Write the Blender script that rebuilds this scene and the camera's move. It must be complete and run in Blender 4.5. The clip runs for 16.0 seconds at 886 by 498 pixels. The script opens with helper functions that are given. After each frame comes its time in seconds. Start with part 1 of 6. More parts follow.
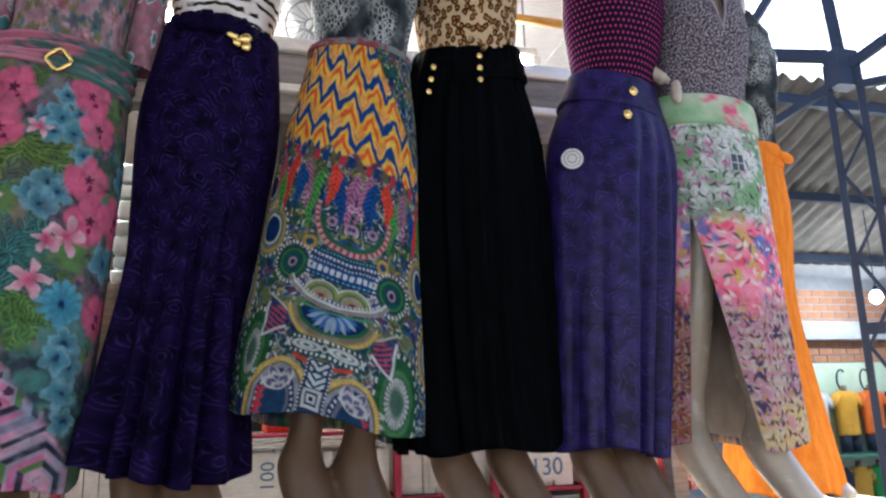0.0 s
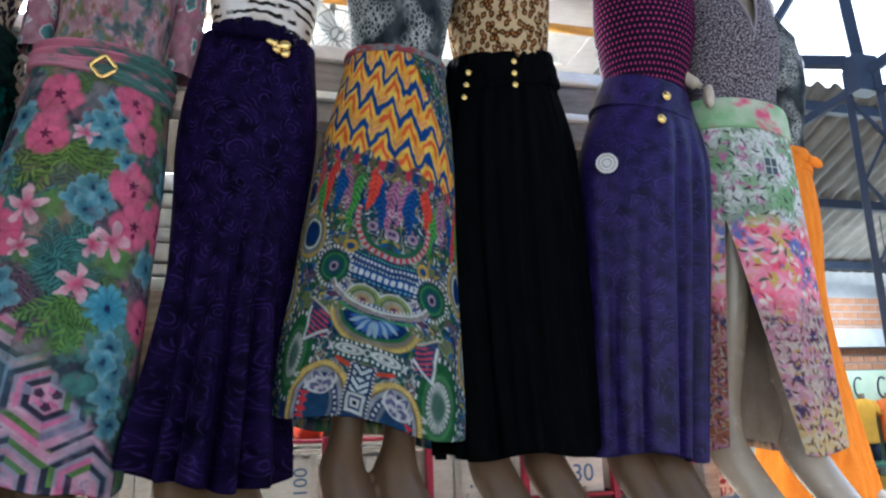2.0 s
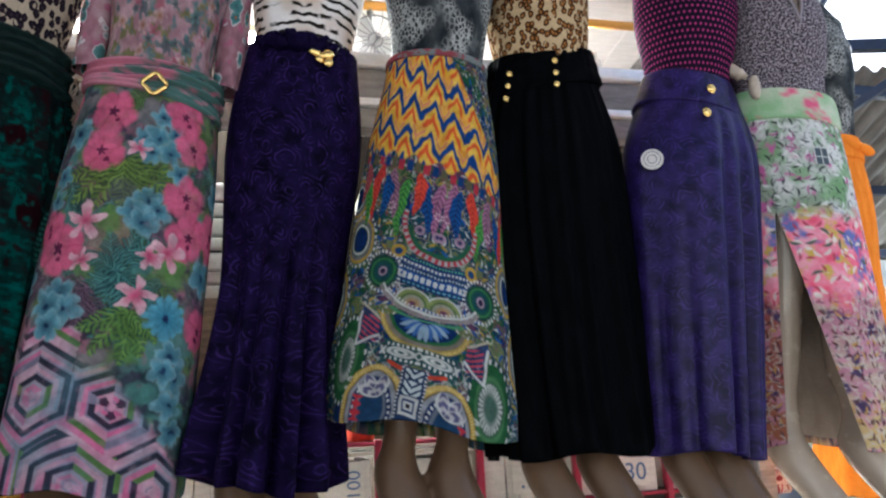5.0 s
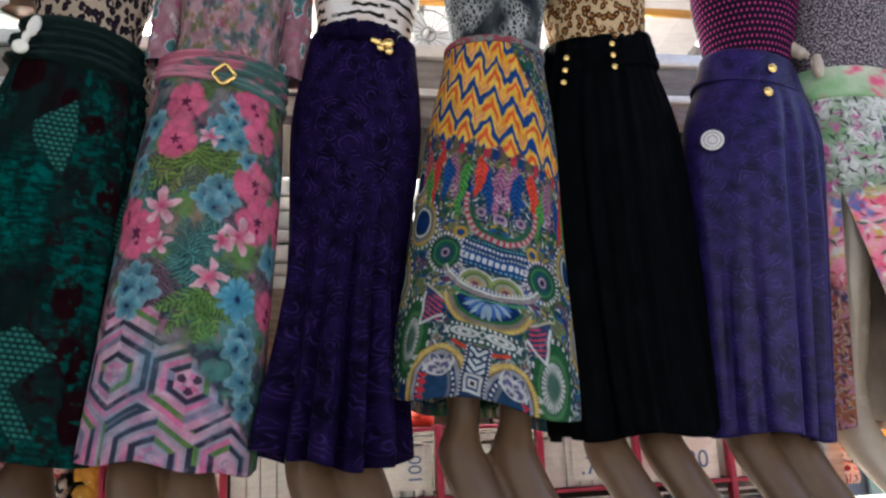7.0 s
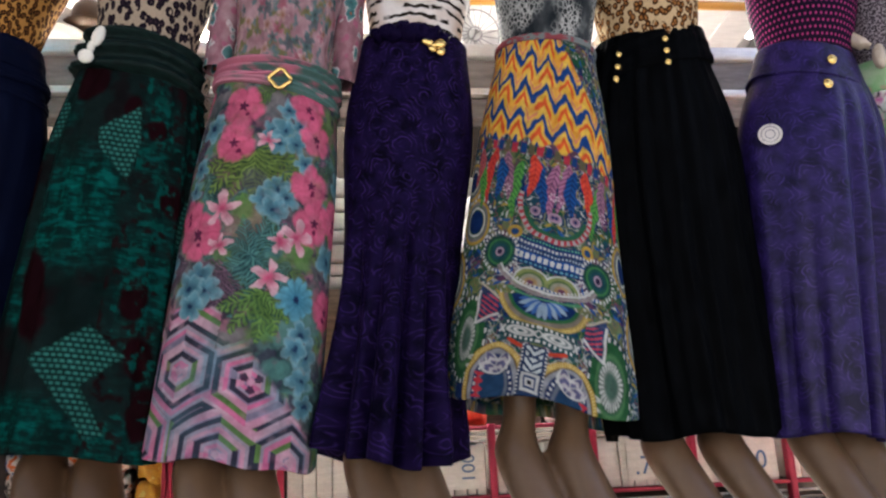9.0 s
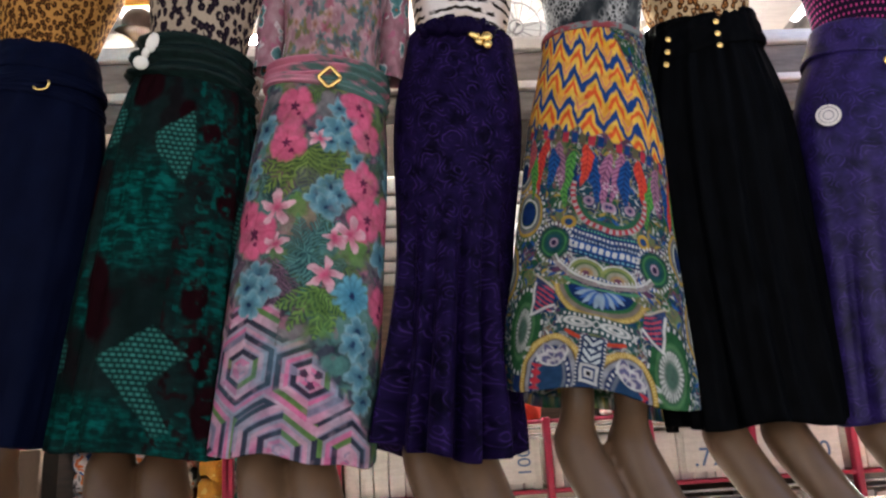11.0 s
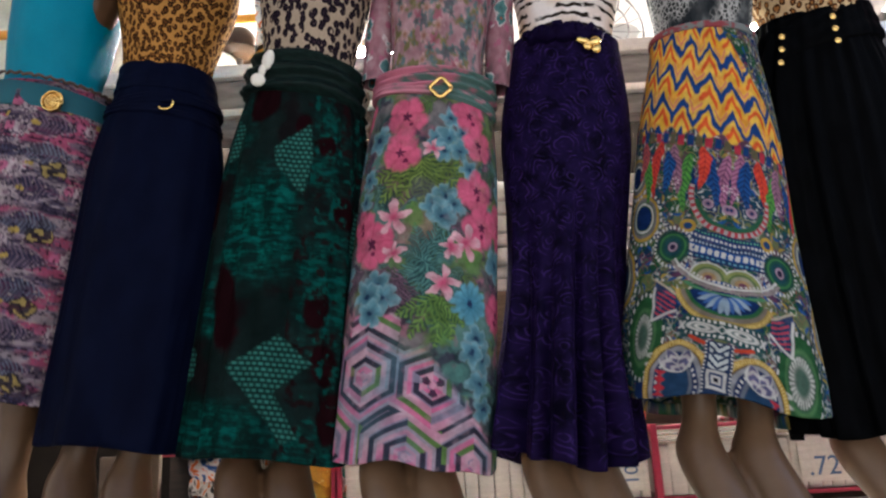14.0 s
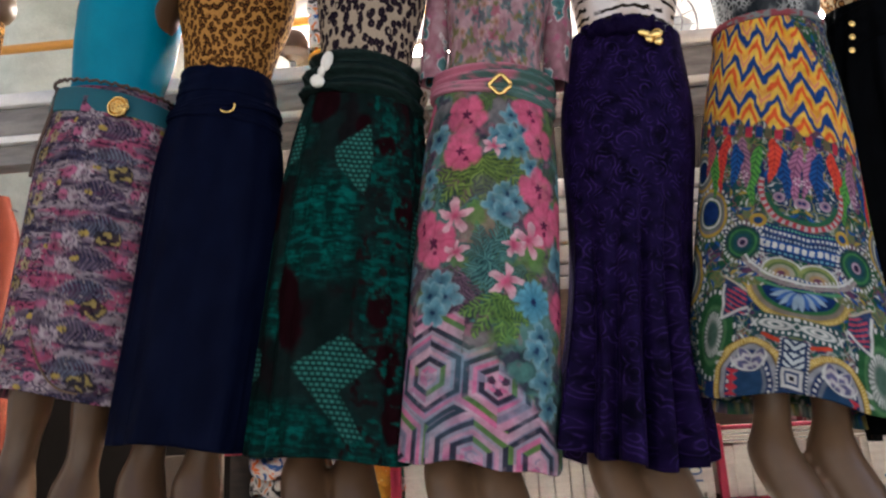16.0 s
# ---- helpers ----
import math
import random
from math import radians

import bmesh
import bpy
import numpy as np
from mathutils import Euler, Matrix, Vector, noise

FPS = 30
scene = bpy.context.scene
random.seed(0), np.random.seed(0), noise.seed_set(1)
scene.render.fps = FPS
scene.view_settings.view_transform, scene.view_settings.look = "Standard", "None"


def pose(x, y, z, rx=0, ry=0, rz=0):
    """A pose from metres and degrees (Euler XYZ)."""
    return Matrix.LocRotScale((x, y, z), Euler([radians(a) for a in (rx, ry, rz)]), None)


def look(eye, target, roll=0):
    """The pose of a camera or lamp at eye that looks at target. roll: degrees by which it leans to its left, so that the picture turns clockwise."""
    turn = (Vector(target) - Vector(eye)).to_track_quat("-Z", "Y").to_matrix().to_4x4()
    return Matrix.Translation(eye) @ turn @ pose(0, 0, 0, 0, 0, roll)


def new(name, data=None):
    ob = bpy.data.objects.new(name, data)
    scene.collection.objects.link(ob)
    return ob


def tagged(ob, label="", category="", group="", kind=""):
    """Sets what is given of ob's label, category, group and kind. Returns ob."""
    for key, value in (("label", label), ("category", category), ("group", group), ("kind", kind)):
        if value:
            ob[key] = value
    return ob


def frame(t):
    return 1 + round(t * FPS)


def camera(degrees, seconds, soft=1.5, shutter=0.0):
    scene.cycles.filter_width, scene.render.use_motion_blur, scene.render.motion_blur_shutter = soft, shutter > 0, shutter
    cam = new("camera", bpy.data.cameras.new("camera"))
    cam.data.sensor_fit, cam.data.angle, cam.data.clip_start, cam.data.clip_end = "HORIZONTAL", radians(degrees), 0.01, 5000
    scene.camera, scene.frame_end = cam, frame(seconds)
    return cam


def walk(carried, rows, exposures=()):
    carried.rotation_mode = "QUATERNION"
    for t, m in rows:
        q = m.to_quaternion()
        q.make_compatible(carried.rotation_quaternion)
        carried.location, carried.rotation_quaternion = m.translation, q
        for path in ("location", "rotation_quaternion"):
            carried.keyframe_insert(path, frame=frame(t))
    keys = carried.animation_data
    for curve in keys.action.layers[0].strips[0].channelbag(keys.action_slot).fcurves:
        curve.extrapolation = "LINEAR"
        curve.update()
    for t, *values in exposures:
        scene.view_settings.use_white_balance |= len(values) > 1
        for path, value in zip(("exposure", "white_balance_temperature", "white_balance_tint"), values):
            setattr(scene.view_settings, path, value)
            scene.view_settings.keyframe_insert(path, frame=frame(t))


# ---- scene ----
cam = camera(62.0, 16.0, soft=2.35)
PATH = [
    (0, (0.144, 0.014, 1.327), (0.719, 1.883, 1.746), -1.8),
    (0.5, (0.128, 0.012, 1.323), (0.685, 1.886, 1.743), -1.8),
    (1, (0.1, 0.02, 1.3), (0.671, 1.883, 1.751), -2.0),
    (1.5, (0.078, 0.03, 1.293), (0.647, 1.894, 1.744), -2.2),
    (2, (0.071, 0.034, 1.316), (0.625, 1.903, 1.761), -1.9),
    (2.5, (0.095, 0.023, 1.341), (0.597, 1.912, 1.765), -1.7),
    (3, (0.091, 0.021, 1.335), (0.576, 1.911, 1.776), -1.8),
    (5.5, (0.022, 0.038, 1.313), (0.466, 1.934, 1.767), -3.2),
    (6, (-0.001, 0.046, 1.27), (0.422, 1.944, 1.739), -3.5),
    (6.5, (0.015, 0.032, 1.249), (0.368, 1.943, 1.721), -3.2),
    (7, (0.009, 0.024, 1.268), (0.338, 1.942, 1.731), -2.7),
    (7.5, (0.013, 0.029, 1.282), (0.317, 1.953, 1.735), -2.6),
    (8, (-0.02, 0.043, 1.288), (0.264, 1.97, 1.741), -3.0),
    (8.5, (-0.019, 0.028, 1.284), (0.223, 1.96, 1.743), -2.6),
    (9, (-0.023, 0.021, 1.269), (0.195, 1.954, 1.734), -2.5),
    (11.5, (-0.073, 0.029, 1.26), (0.01, 1.972, 1.727), -3.2),
    (12, (-0.092, 0.025, 1.268), (-0.035, 1.966, 1.747), -2.9),
    (12.5, (-0.108, 0.02, 1.273), (-0.073, 1.962, 1.752), -2.9),
    (13, (-0.121, 0.014, 1.281), (-0.119, 1.955, 1.763), -3.0),
    (13.5, (-0.163, 0.021, 1.279), (-0.175, 1.961, 1.765), -3.4),
    (14, (-0.192, 0.021, 1.272), (-0.237, 1.96, 1.759), -3.2),
    (14.5, (-0.202, 0.022, 1.268), (-0.273, 1.96, 1.756), -3.1),
    (15, (-0.211, 0.021, 1.271), (-0.307, 1.959, 1.757), -3.0),
    (15.5, (-0.225, 0.028, 1.266), (-0.343, 1.964, 1.755), -3.0),
    (16, (-0.246, 0.029, 1.275), (-0.398, 1.962, 1.767), -3.1),
]
walk(cam, [(t, look(eye, target, roll)) for t, eye, target, roll in PATH],
     exposures=[(0, 1.72, 5500, 2), (2.5, 1.76, 5250, -4), (5.5, 1.79, 5650, 1), (8, 1.95, 5850, 4), (10, 1.99, 6150, 8), (16, 1.88, 6100, 6)])

# ---- light ----
world = bpy.data.worlds.new("sky")
scene.world = world
world.use_nodes = True
wn = world.node_tree.nodes
sky = wn.new("ShaderNodeTexSky")
sky.sky_type, sky.sun_disc = "NISHITA", False
sky.air_density, sky.dust_density, sky.ozone_density = 0.6, 6.0, 0.2
sky.sun_elevation, sky.sun_rotation = radians(56), radians(30)
wn["Background"].inputs["Strength"].default_value = 0.15
world.node_tree.links.new(sky.outputs[0], wn["Background"].inputs["Color"])
sun = new("sun", bpy.data.lights.new("sun", "SUN"))
sun.data.energy, sun.data.angle, sun.data.color = 5.0, radians(10), (1.0, 0.96, 0.91)
sun.matrix_world = look((4, 7, 12), (0, 0, 0))

# ---- materials ----


def nd(nt, kind, *links, **values):
    """A node; links go to its inputs in order (None skips), values set inputs or properties by name."""
    n = nt.nodes.new("ShaderNode" + kind)
    for key, v in values.items():
        if key in n.inputs:
            n.inputs[key].default_value = v
        else:
            setattr(n, key, v)
    for i, src in enumerate(links):
        if src is None:
            continue
        if isinstance(src, (int, float)):
            n.inputs[i].default_value = src
        elif isinstance(src, tuple):
            n.inputs[i].default_value = src
        else:
            nt.links.new(src, n.inputs[i])
    return n


def ramp(nt, fac, stops, mode="LINEAR"):
    n = nt.nodes.new("ShaderNodeValToRGB")
    n.color_ramp.interpolation = mode
    el = n.color_ramp.elements
    while len(el) < len(stops):
        el.new(0.5)
    for e, (p, c) in zip(el, stops):
        e.position, e.color = p, (*c, 1)
    nt.links.new(fac, n.inputs[0])
    return n.outputs[0]


def mix(nt, fac, a, b, blend="MIX"):
    n = nt.nodes.new("ShaderNodeMix")
    n.data_type, n.blend_type = "RGBA", blend
    for i, v in ((0, fac), (6, a), (7, b)):
        if isinstance(v, (int, float)):
            n.inputs[i].default_value = v
        elif isinstance(v, tuple):
            n.inputs[i].default_value = (*v, 1)
        else:
            nt.links.new(v, n.inputs[i])
    return n.outputs[2]


def math_node(nt, op, *args):
    return nd(nt, "Math", *args, operation=op).outputs[0]


def material(name, colour, rough=0.6, metal=0.0, grain=30.0, vary=0.25, bump=0.15, sheen=0.0, spec=0.5, coat=0.0, uv=False, fine=400.0):
    """A principled material. colour: a tuple, or a function of (tree, coordinates) that returns a colour socket. Varied at two scales."""
    m = bpy.data.materials.new(name)
    m.use_nodes = True
    nt = m.node_tree
    b = nt.nodes["Principled BSDF"]
    tc = nd(nt, "TexCoord")
    co = tc.outputs["UV"] if uv else tc.outputs["Object"]
    base = colour(nt, co) if callable(colour) else nd(nt, "RGB").outputs[0]
    if not callable(colour):
        base.default_value = (*colour, 1)
    big = nd(nt, "TexNoise", co, Scale=grain * 0.2, Detail=4.0, Roughness=0.6)
    small = nd(nt, "TexNoise", co, Scale=grain * 4, Detail=3.0)
    both = math_node(nt, "ADD", big.outputs[0], math_node(nt, "MULTIPLY", small.outputs[0], 0.6))
    scale = nd(nt, "MapRange", both, None, None, None, None)
    for i, v in ((1, 0.5), (2, 1.1), (3, 1 - vary), (4, 1 + vary)):
        scale.inputs[i].default_value = v
    grey = nd(nt, "CombineColor", scale.outputs[0], scale.outputs[0], scale.outputs[0])
    nt.links.new(mix(nt, 1.0, base, grey.outputs[0], "MULTIPLY"), b.inputs["Base Color"])
    b.inputs["Metallic"].default_value = metal
    rr = nd(nt, "MapRange", small.outputs[0])
    rr.inputs[3].default_value, rr.inputs[4].default_value = max(0.03, rough - 0.08), min(1, rough + 0.08)
    nt.links.new(rr.outputs[0], b.inputs["Roughness"])
    b.inputs["Specular IOR Level"].default_value = (0.01 if rough > 0.7 else 0.018 if rough > 0.55 else 0.11 if rough > 0.4 else 0.16) if uv else spec
    b.inputs["Coat Weight"].default_value = coat
    if bump:
        f = nd(nt, "TexNoise", co, Scale=fine, Detail=2.0)
        bp = nd(nt, "Bump", Strength=bump, Distance=0.002)
        nt.links.new(f.outputs[0], bp.inputs["Height"])
        nt.links.new(bp.outputs[0], b.inputs["Normal"])
    return m


def printed(nt, co):
    return nd(nt, "VertexColor", layer_name="print").outputs[0]


def leopard(base, spot, core, scale, lo=0.19, hi=0.43):
    def build(nt, co):
        warp = nd(nt, "TexNoise", co, Scale=scale * 0.9, Detail=2.0)
        off = nd(nt, "VectorMath", warp.outputs[1], (0.5, 0.5, 0.5), operation="SUBTRACT")
        off = nd(nt, "VectorMath", off.outputs[0], operation="SCALE", Scale=0.55 / scale)
        at = nd(nt, "VectorMath", co, off.outputs[0], operation="ADD")
        v = nd(nt, "TexVoronoi", at.outputs[0], Scale=scale, voronoi_dimensions="2D")
        n = nd(nt, "TexNoise", co, Scale=scale * 1.7, Detail=1.0)
        d = math_node(nt, "ADD", v.outputs["Distance"], math_node(nt, "MULTIPLY", math_node(nt, "SUBTRACT", n.outputs[0], 0.5), 0.3))
        rosette = ramp(nt, d, [(0.0, core), (lo, core), (lo + 0.04, spot), (hi, spot), (hi + 0.06, base), (1.0, base)])
        gap = ramp(nt, nd(nt, "TexNoise", co, Scale=scale * 1.1, Detail=1.0).outputs[0], [(0.30, (0, 0, 0)), (0.36, (1, 1, 1))])
        return mix(nt, gap, base, rosette)
    return build


def tiger(nt, co):
    w = nd(nt, "TexWave", co, Scale=13.0, Distortion=3.2, Detail=2.0)
    w.bands_direction = "Y"
    w.inputs["Detail Scale"].default_value = 1.6
    n = nd(nt, "TexNoise", co, Scale=5.0)
    base = ramp(nt, n.outputs[0], [(0.4, (0.75, 0.7, 0.68)), (0.62, (0.42, 0.26, 0.15))])
    cut = nd(nt, "TexNoise", co, Scale=11.0)
    k = math_node(nt, "MULTIPLY", ramp(nt, w.outputs[1], [(0.62, (0, 0, 0)), (0.7, (1, 1, 1))]), ramp(nt, cut.outputs[0], [(0.42, (0, 0, 0)), (0.47, (1, 1, 1))]))
    return mix(nt, k, base, (0.02, 0.015, 0.012))


def polka(nt, co):
    s = nd(nt, "VectorMath", co, operation="MULTIPLY")
    s.inputs[1].default_value = (56, 56, 1)
    sep = nd(nt, "SeparateXYZ", s.outputs[0])
    row = math_node(nt, "MODULO", math_node(nt, "FLOOR", sep.outputs[1]), 2.0)
    x = math_node(nt, "SUBTRACT", math_node(nt, "FRACT", math_node(nt, "ADD", sep.outputs[0], math_node(nt, "MULTIPLY", row, 0.5))), 0.5)
    y = math_node(nt, "SUBTRACT", math_node(nt, "FRACT", sep.outputs[1]), 0.5)
    d = math_node(nt, "SQRT", math_node(nt, "ADD", math_node(nt, "MULTIPLY", x, x), math_node(nt, "MULTIPLY", y, y)))
    return ramp(nt, d, [(0.18, (0.36, 0.045, 0.16)), (0.26, (0.014, 0.007, 0.02))])


def snake(nt, co):
    v = nd(nt, "TexVoronoi", co, Scale=75.0, feature="DISTANCE_TO_EDGE")
    n = nd(nt, "TexNoise", co, Scale=9.0, Detail=4.0)
    net = ramp(nt, v.outputs[0], [(0.05, (0.34, 0.34, 0.33)), (0.16, (0.03, 0.033, 0.034))])
    cloud = ramp(nt, n.outputs[0], [(0.38, (0.015, 0.018, 0.022)), (0.52, (0.045, 0.05, 0.055)), (0.66, (0.18, 0.19, 0.185))])
    k = ramp(nt, nd(nt, "TexNoise", co, Scale=6.0).outputs[0], [(0.46, (0, 0, 0)), (0.54, (1, 1, 1))])
    return mix(nt, k, cloud, net)


def scrolls(dark, mid, line):
    """A damask of curling rings on a dark ground."""
    def build(nt, co):
        warp = nd(nt, "TexNoise", co, Scale=16.0, Detail=2.0)
        at = nd(nt, "VectorMath", co, nd(nt, "VectorMath", warp.outputs[1], operation="SCALE", Scale=0.042).outputs[0], operation="ADD")
        v = nd(nt, "TexVoronoi", at.outputs[0], Scale=19.0, voronoi_dimensions="2D")
        ring = ramp(nt, v.outputs["Distance"], [(0.14, (0, 0, 0)), (0.19, (0.8, 0.8, 0.8)), (0.24, (0, 0, 0)), (0.36, (0, 0, 0)), (0.41, (1, 1, 1)), (0.46, (0, 0, 0)), (0.6, (0, 0, 0)), (0.65, (0.7, 0.7, 0.7)), (0.7, (0, 0, 0))])
        n = nd(nt, "TexNoise", co, Scale=20.0, Detail=3.0)
        ground = ramp(nt, n.outputs[0], [(0.34, dark), (0.60, mid)])
        brk = ramp(nt, nd(nt, "TexNoise", co, Scale=30.0, Detail=3.0).outputs[0], [(0.44, (0, 0, 0)), (0.6, (1, 1, 1))])
        return mix(nt, math_node(nt, "MULTIPLY", ring, brk), ground, line)
    return build


def small_flowers(nt, co):
    n = nd(nt, "TexNoise", co, Scale=12.0, Detail=3.0)
    base = ramp(nt, n.outputs[0], [(0.35, (0.14, 0.08, 0.09)), (0.5, (0.27, 0.13, 0.16)), (0.68, (0.36, 0.24, 0.26))])
    v = nd(nt, "TexVoronoi", nd(nt, "VectorMath", co, nd(nt, "VectorMath", nd(nt, "TexNoise", co, Scale=30.0).outputs[1], operation="SCALE", Scale=0.04).outputs[0], operation="ADD").outputs[0], Scale=14.0)
    teal = ramp(nt, v.outputs["Distance"], [(0.08, (0.28, 0.1, 0.05)), (0.14, (0.04, 0.12, 0.13)), (0.3, (0.1, 0.22, 0.22)), (0.36, (1, 1, 1))])
    k = ramp(nt, v.outputs["Distance"], [(0.3, (1, 1, 1)), (0.38, (0, 0, 0))])
    v2 = nd(nt, "TexVoronoi", co, Scale=27.0)
    k2 = ramp(nt, v2.outputs["Distance"], [(0.25, (1, 1, 1)), (0.34, (0, 0, 0))])
    return mix(nt, k, mix(nt, math_node(nt, "MULTIPLY", k2, 0.8), base, (0.34, 0.10, 0.17)), teal)


def streaked(a, b, scale, stretch):
    def build(nt, co):
        s = nd(nt, "VectorMath", co, operation="MULTIPLY")
        s.inputs[1].default_value = stretch
        n = nd(nt, "TexNoise", s.outputs[0], Scale=scale, Detail=4.0)
        return ramp(nt, n.outputs[0], [(0.35, a), (0.65, b)])
    return build


M = {
    "print": material("printed_jersey", printed, 0.75, vary=0.12, bump=0.2, uv=True, fine=900),
    "purple": material("purple_damask", scrolls((0.003, 0.002, 0.009), (0.0092, 0.0046, 0.030), (0.040, 0.020, 0.110)), 0.56, vary=0.2, bump=0.25, uv=True, fine=700),
    "violet": material("violet_satin", scrolls((0.006, 0.004, 0.028), (0.022, 0.013, 0.088), (0.050, 0.029, 0.165)), 0.34, vary=0.2, bump=0.2, uv=True, fine=700),
    "black": material("black_crepe", streaked((0.0007, 0.0008, 0.0011), (0.0017, 0.0020, 0.0027), 12, (3, 1, 1)), 0.6, vary=0.2, bump=0.3, uv=True, fine=900),
    "navy": material("navy_crepe", streaked((0.0017, 0.0027, 0.011), (0.0028, 0.0045, 0.0165), 9, (2, 1, 1)), 0.58, vary=0.12, bump=0.12, uv=True, fine=900),
    "orange": material("orange_jersey", streaked((0.75, 0.20, 0.02), (0.85, 0.27, 0.035), 12, (3, 1, 1)), 0.8, vary=0.12, bump=0.2, uv=True),
    "green_dark": material("dark_green_sash", streaked((0.0015, 0.005, 0.005), (0.005, 0.017, 0.015), 40, (1, 5, 1)), 0.55, vary=0.3, bump=0.3, uv=True),
    "lining": material("beige_lining", streaked((0.30, 0.25, 0.21), (0.38, 0.32, 0.27), 10, (3, 1, 1)), 0.8, vary=0.12, bump=0.1, uv=True),
    "teal": material("teal_lycra", streaked((0.0, 0.16, 0.25), (0.005, 0.21, 0.31), 5, (1, 1, 1)), 0.5, vary=0.08, bump=0.05, uv=True),
    "leopard_gold": material("gold_leopard_knit", leopard((0.38, 0.185, 0.05), (0.022, 0.010, 0.005), (0.11, 0.045, 0.014), 58), 0.8, vary=0.2, bump=0.2, uv=True),
    "leopard_big": material("cream_leopard_knit", leopard((0.50, 0.36, 0.21), (0.045, 0.018, 0.007), (0.27, 0.115, 0.035), 47), 0.8, vary=0.25, bump=0.2, uv=True),
    "leopard_grey": material("grey_leopard_knit", leopard((0.30, 0.26, 0.29), (0.012, 0.009, 0.014), (0.12, 0.09, 0.11), 150), 0.8, vary=0.2, bump=0.2, uv=True),
    "dark_lace": material("cream_and_black_floral", leopard((0.34, 0.27, 0.20), (0.012, 0.008, 0.014), (0.03, 0.02, 0.026), 40, 0.10, 0.42), 0.8, vary=0.25, bump=0.2, uv=True),
    "tiger": material("tiger_stripe_jersey", tiger, 0.75, vary=0.08, uv=True),
    "polka": material("polka_dot_jersey", polka, 0.75, vary=0.1, uv=True),
    "snake": material("snakeskin_jersey", snake, 0.7, vary=0.2, uv=True),
    "floral_top": material("rose_floral_chiffon", small_flowers, 0.8, vary=0.12, uv=True),
    "skin": material("mannequin_fibreglass", (0.19, 0.138, 0.10), 0.3, vary=0.08, bump=0.02, coat=0.15, grain=8),
    # lit copy of the mannequin tone: the hall's brightness is put into the colour
    "skin_lit": material("mannequin_lit_fibreglass", (0.44, 0.36, 0.285), 0.25, vary=0.08, bump=0.02, coat=0.35, grain=8),
    "skin_tan": material("mannequin_tan_fibreglass", (0.125, 0.074, 0.043), 0.4, vary=0.12, bump=0.02, coat=0.12, grain=8, spec=0.3),
    # warmer brown, darkened as well so the left end's shade is in the colour
    "skin_brown_shaded": material("mannequin_shaded_brown_fibreglass", (0.082, 0.045, 0.024), 0.4, vary=0.12, bump=0.02, coat=0.1, grain=8, spec=0.3),
    "gold": material("gold_metal", (0.85, 0.58, 0.2), 0.22, 1.0, vary=0.1, bump=0.05),
    "pearl": material("white_enamel", (0.75, 0.72, 0.65), 0.3, vary=0.08, bump=0.05),
    "tag": material("printed_card_tag", (0.62, 0.58, 0.56), 0.6, vary=0.1),
    "ink": material("blue_marker_ink", (0.10, 0.19, 0.38), 0.6, vary=0.1, bump=0),
    "aluminium": material("brushed_aluminium", streaked((0.80, 0.80, 0.80), (0.92, 0.92, 0.92), 20, (1, 12, 12)), 0.32, 0.35, vary=0.1, bump=0.1),
    "grey_metal": material("grey_painted_metal", streaked((0.21, 0.205, 0.21), (0.32, 0.31, 0.31), 9, (1, 6, 6)), 0.55, 0.2, vary=0.15),
    "red_frame": material("red_painted_steel", (0.42, 0.025, 0.07), 0.45, vary=0.2, bump=0.1),
    "box": material("white_carton", streaked((0.76, 0.73, 0.68), (0.86, 0.83, 0.78), 14, (1, 1, 6)), 0.55, vary=0.12, bump=0.05),
    "plastic": material("clear_plastic_wrap", (0.7, 0.7, 0.68), 0.4, vary=0.08),
    "pale_slab": material("milky_slab", (0.40, 0.39, 0.38), 0.4, vary=0.25),
    "wood": material("dark_plywood", streaked((0.07, 0.045, 0.03), (0.13, 0.085, 0.055), 10, (1, 8, 8)), 0.65, vary=0.25),
    "dark_board": material("near_black_board", streaked((0.010, 0.006, 0.004), (0.022, 0.013, 0.009), 9, (1, 8, 8)), 0.7, vary=0.25, spec=0.2),
    "ply": material("pale_bounce_top", streaked((0.33, 0.28, 0.23), (0.44, 0.38, 0.32), 8, (1, 8, 8)), 0.65, vary=0.2),
    "plank": material("whitewashed_plank", streaked((0.68, 0.61, 0.57), (0.78, 0.71, 0.67), 8, (1, 12, 12)), 0.7, vary=0.1),
    "yellow_pole": material("orange_yellow_tube", (0.62, 0.27, 0.03), 0.5, vary=0.12),
    "truss": material("dark_blue_steel", (0.03, 0.038, 0.065), 0.45, 0.3, vary=0.3),
    "roof": material("weathered_roof_sheet", streaked((0.17, 0.152, 0.135), (0.26, 0.235, 0.21), 3, (6, 1, 1)), 0.75, vary=0.2),
    "brick": material("red_clay_brick", (0.42, 0.2, 0.11), 0.85, vary=0.3, bump=0.4, fine=80),
    "concrete": material("grey_concrete", (0.34, 0.34, 0.36), 0.85, vary=0.2, bump=0.3, fine=60),
    "ground": material("cement_floor", (0.115, 0.105, 0.095), 0.8, vary=0.25, bump=0.3, grain=6, fine=60),
    "dark_wall": material("shade_black_plaster", (0.008, 0.006, 0.005), 0.9, spec=0.05, vary=0.3, bump=0.3, grain=8, fine=80),
    "wall": material("stall_plaster", (0.42, 0.41, 0.40), 0.85, vary=0.2, bump=0.3, grain=8, fine=80),
    "tarp": material("grey_green_tarpaulin", streaked((0.5, 0.54, 0.48), (0.68, 0.70, 0.64), 3, (1, 1, 2)), 0.7, vary=0.2, bump=0.2),
    "sign": material("pale_green_sign_board", streaked((0.55, 0.68, 0.5), (0.75, 0.8, 0.62), 1.5, (1, 1, 1)), 0.6, vary=0.08),
}


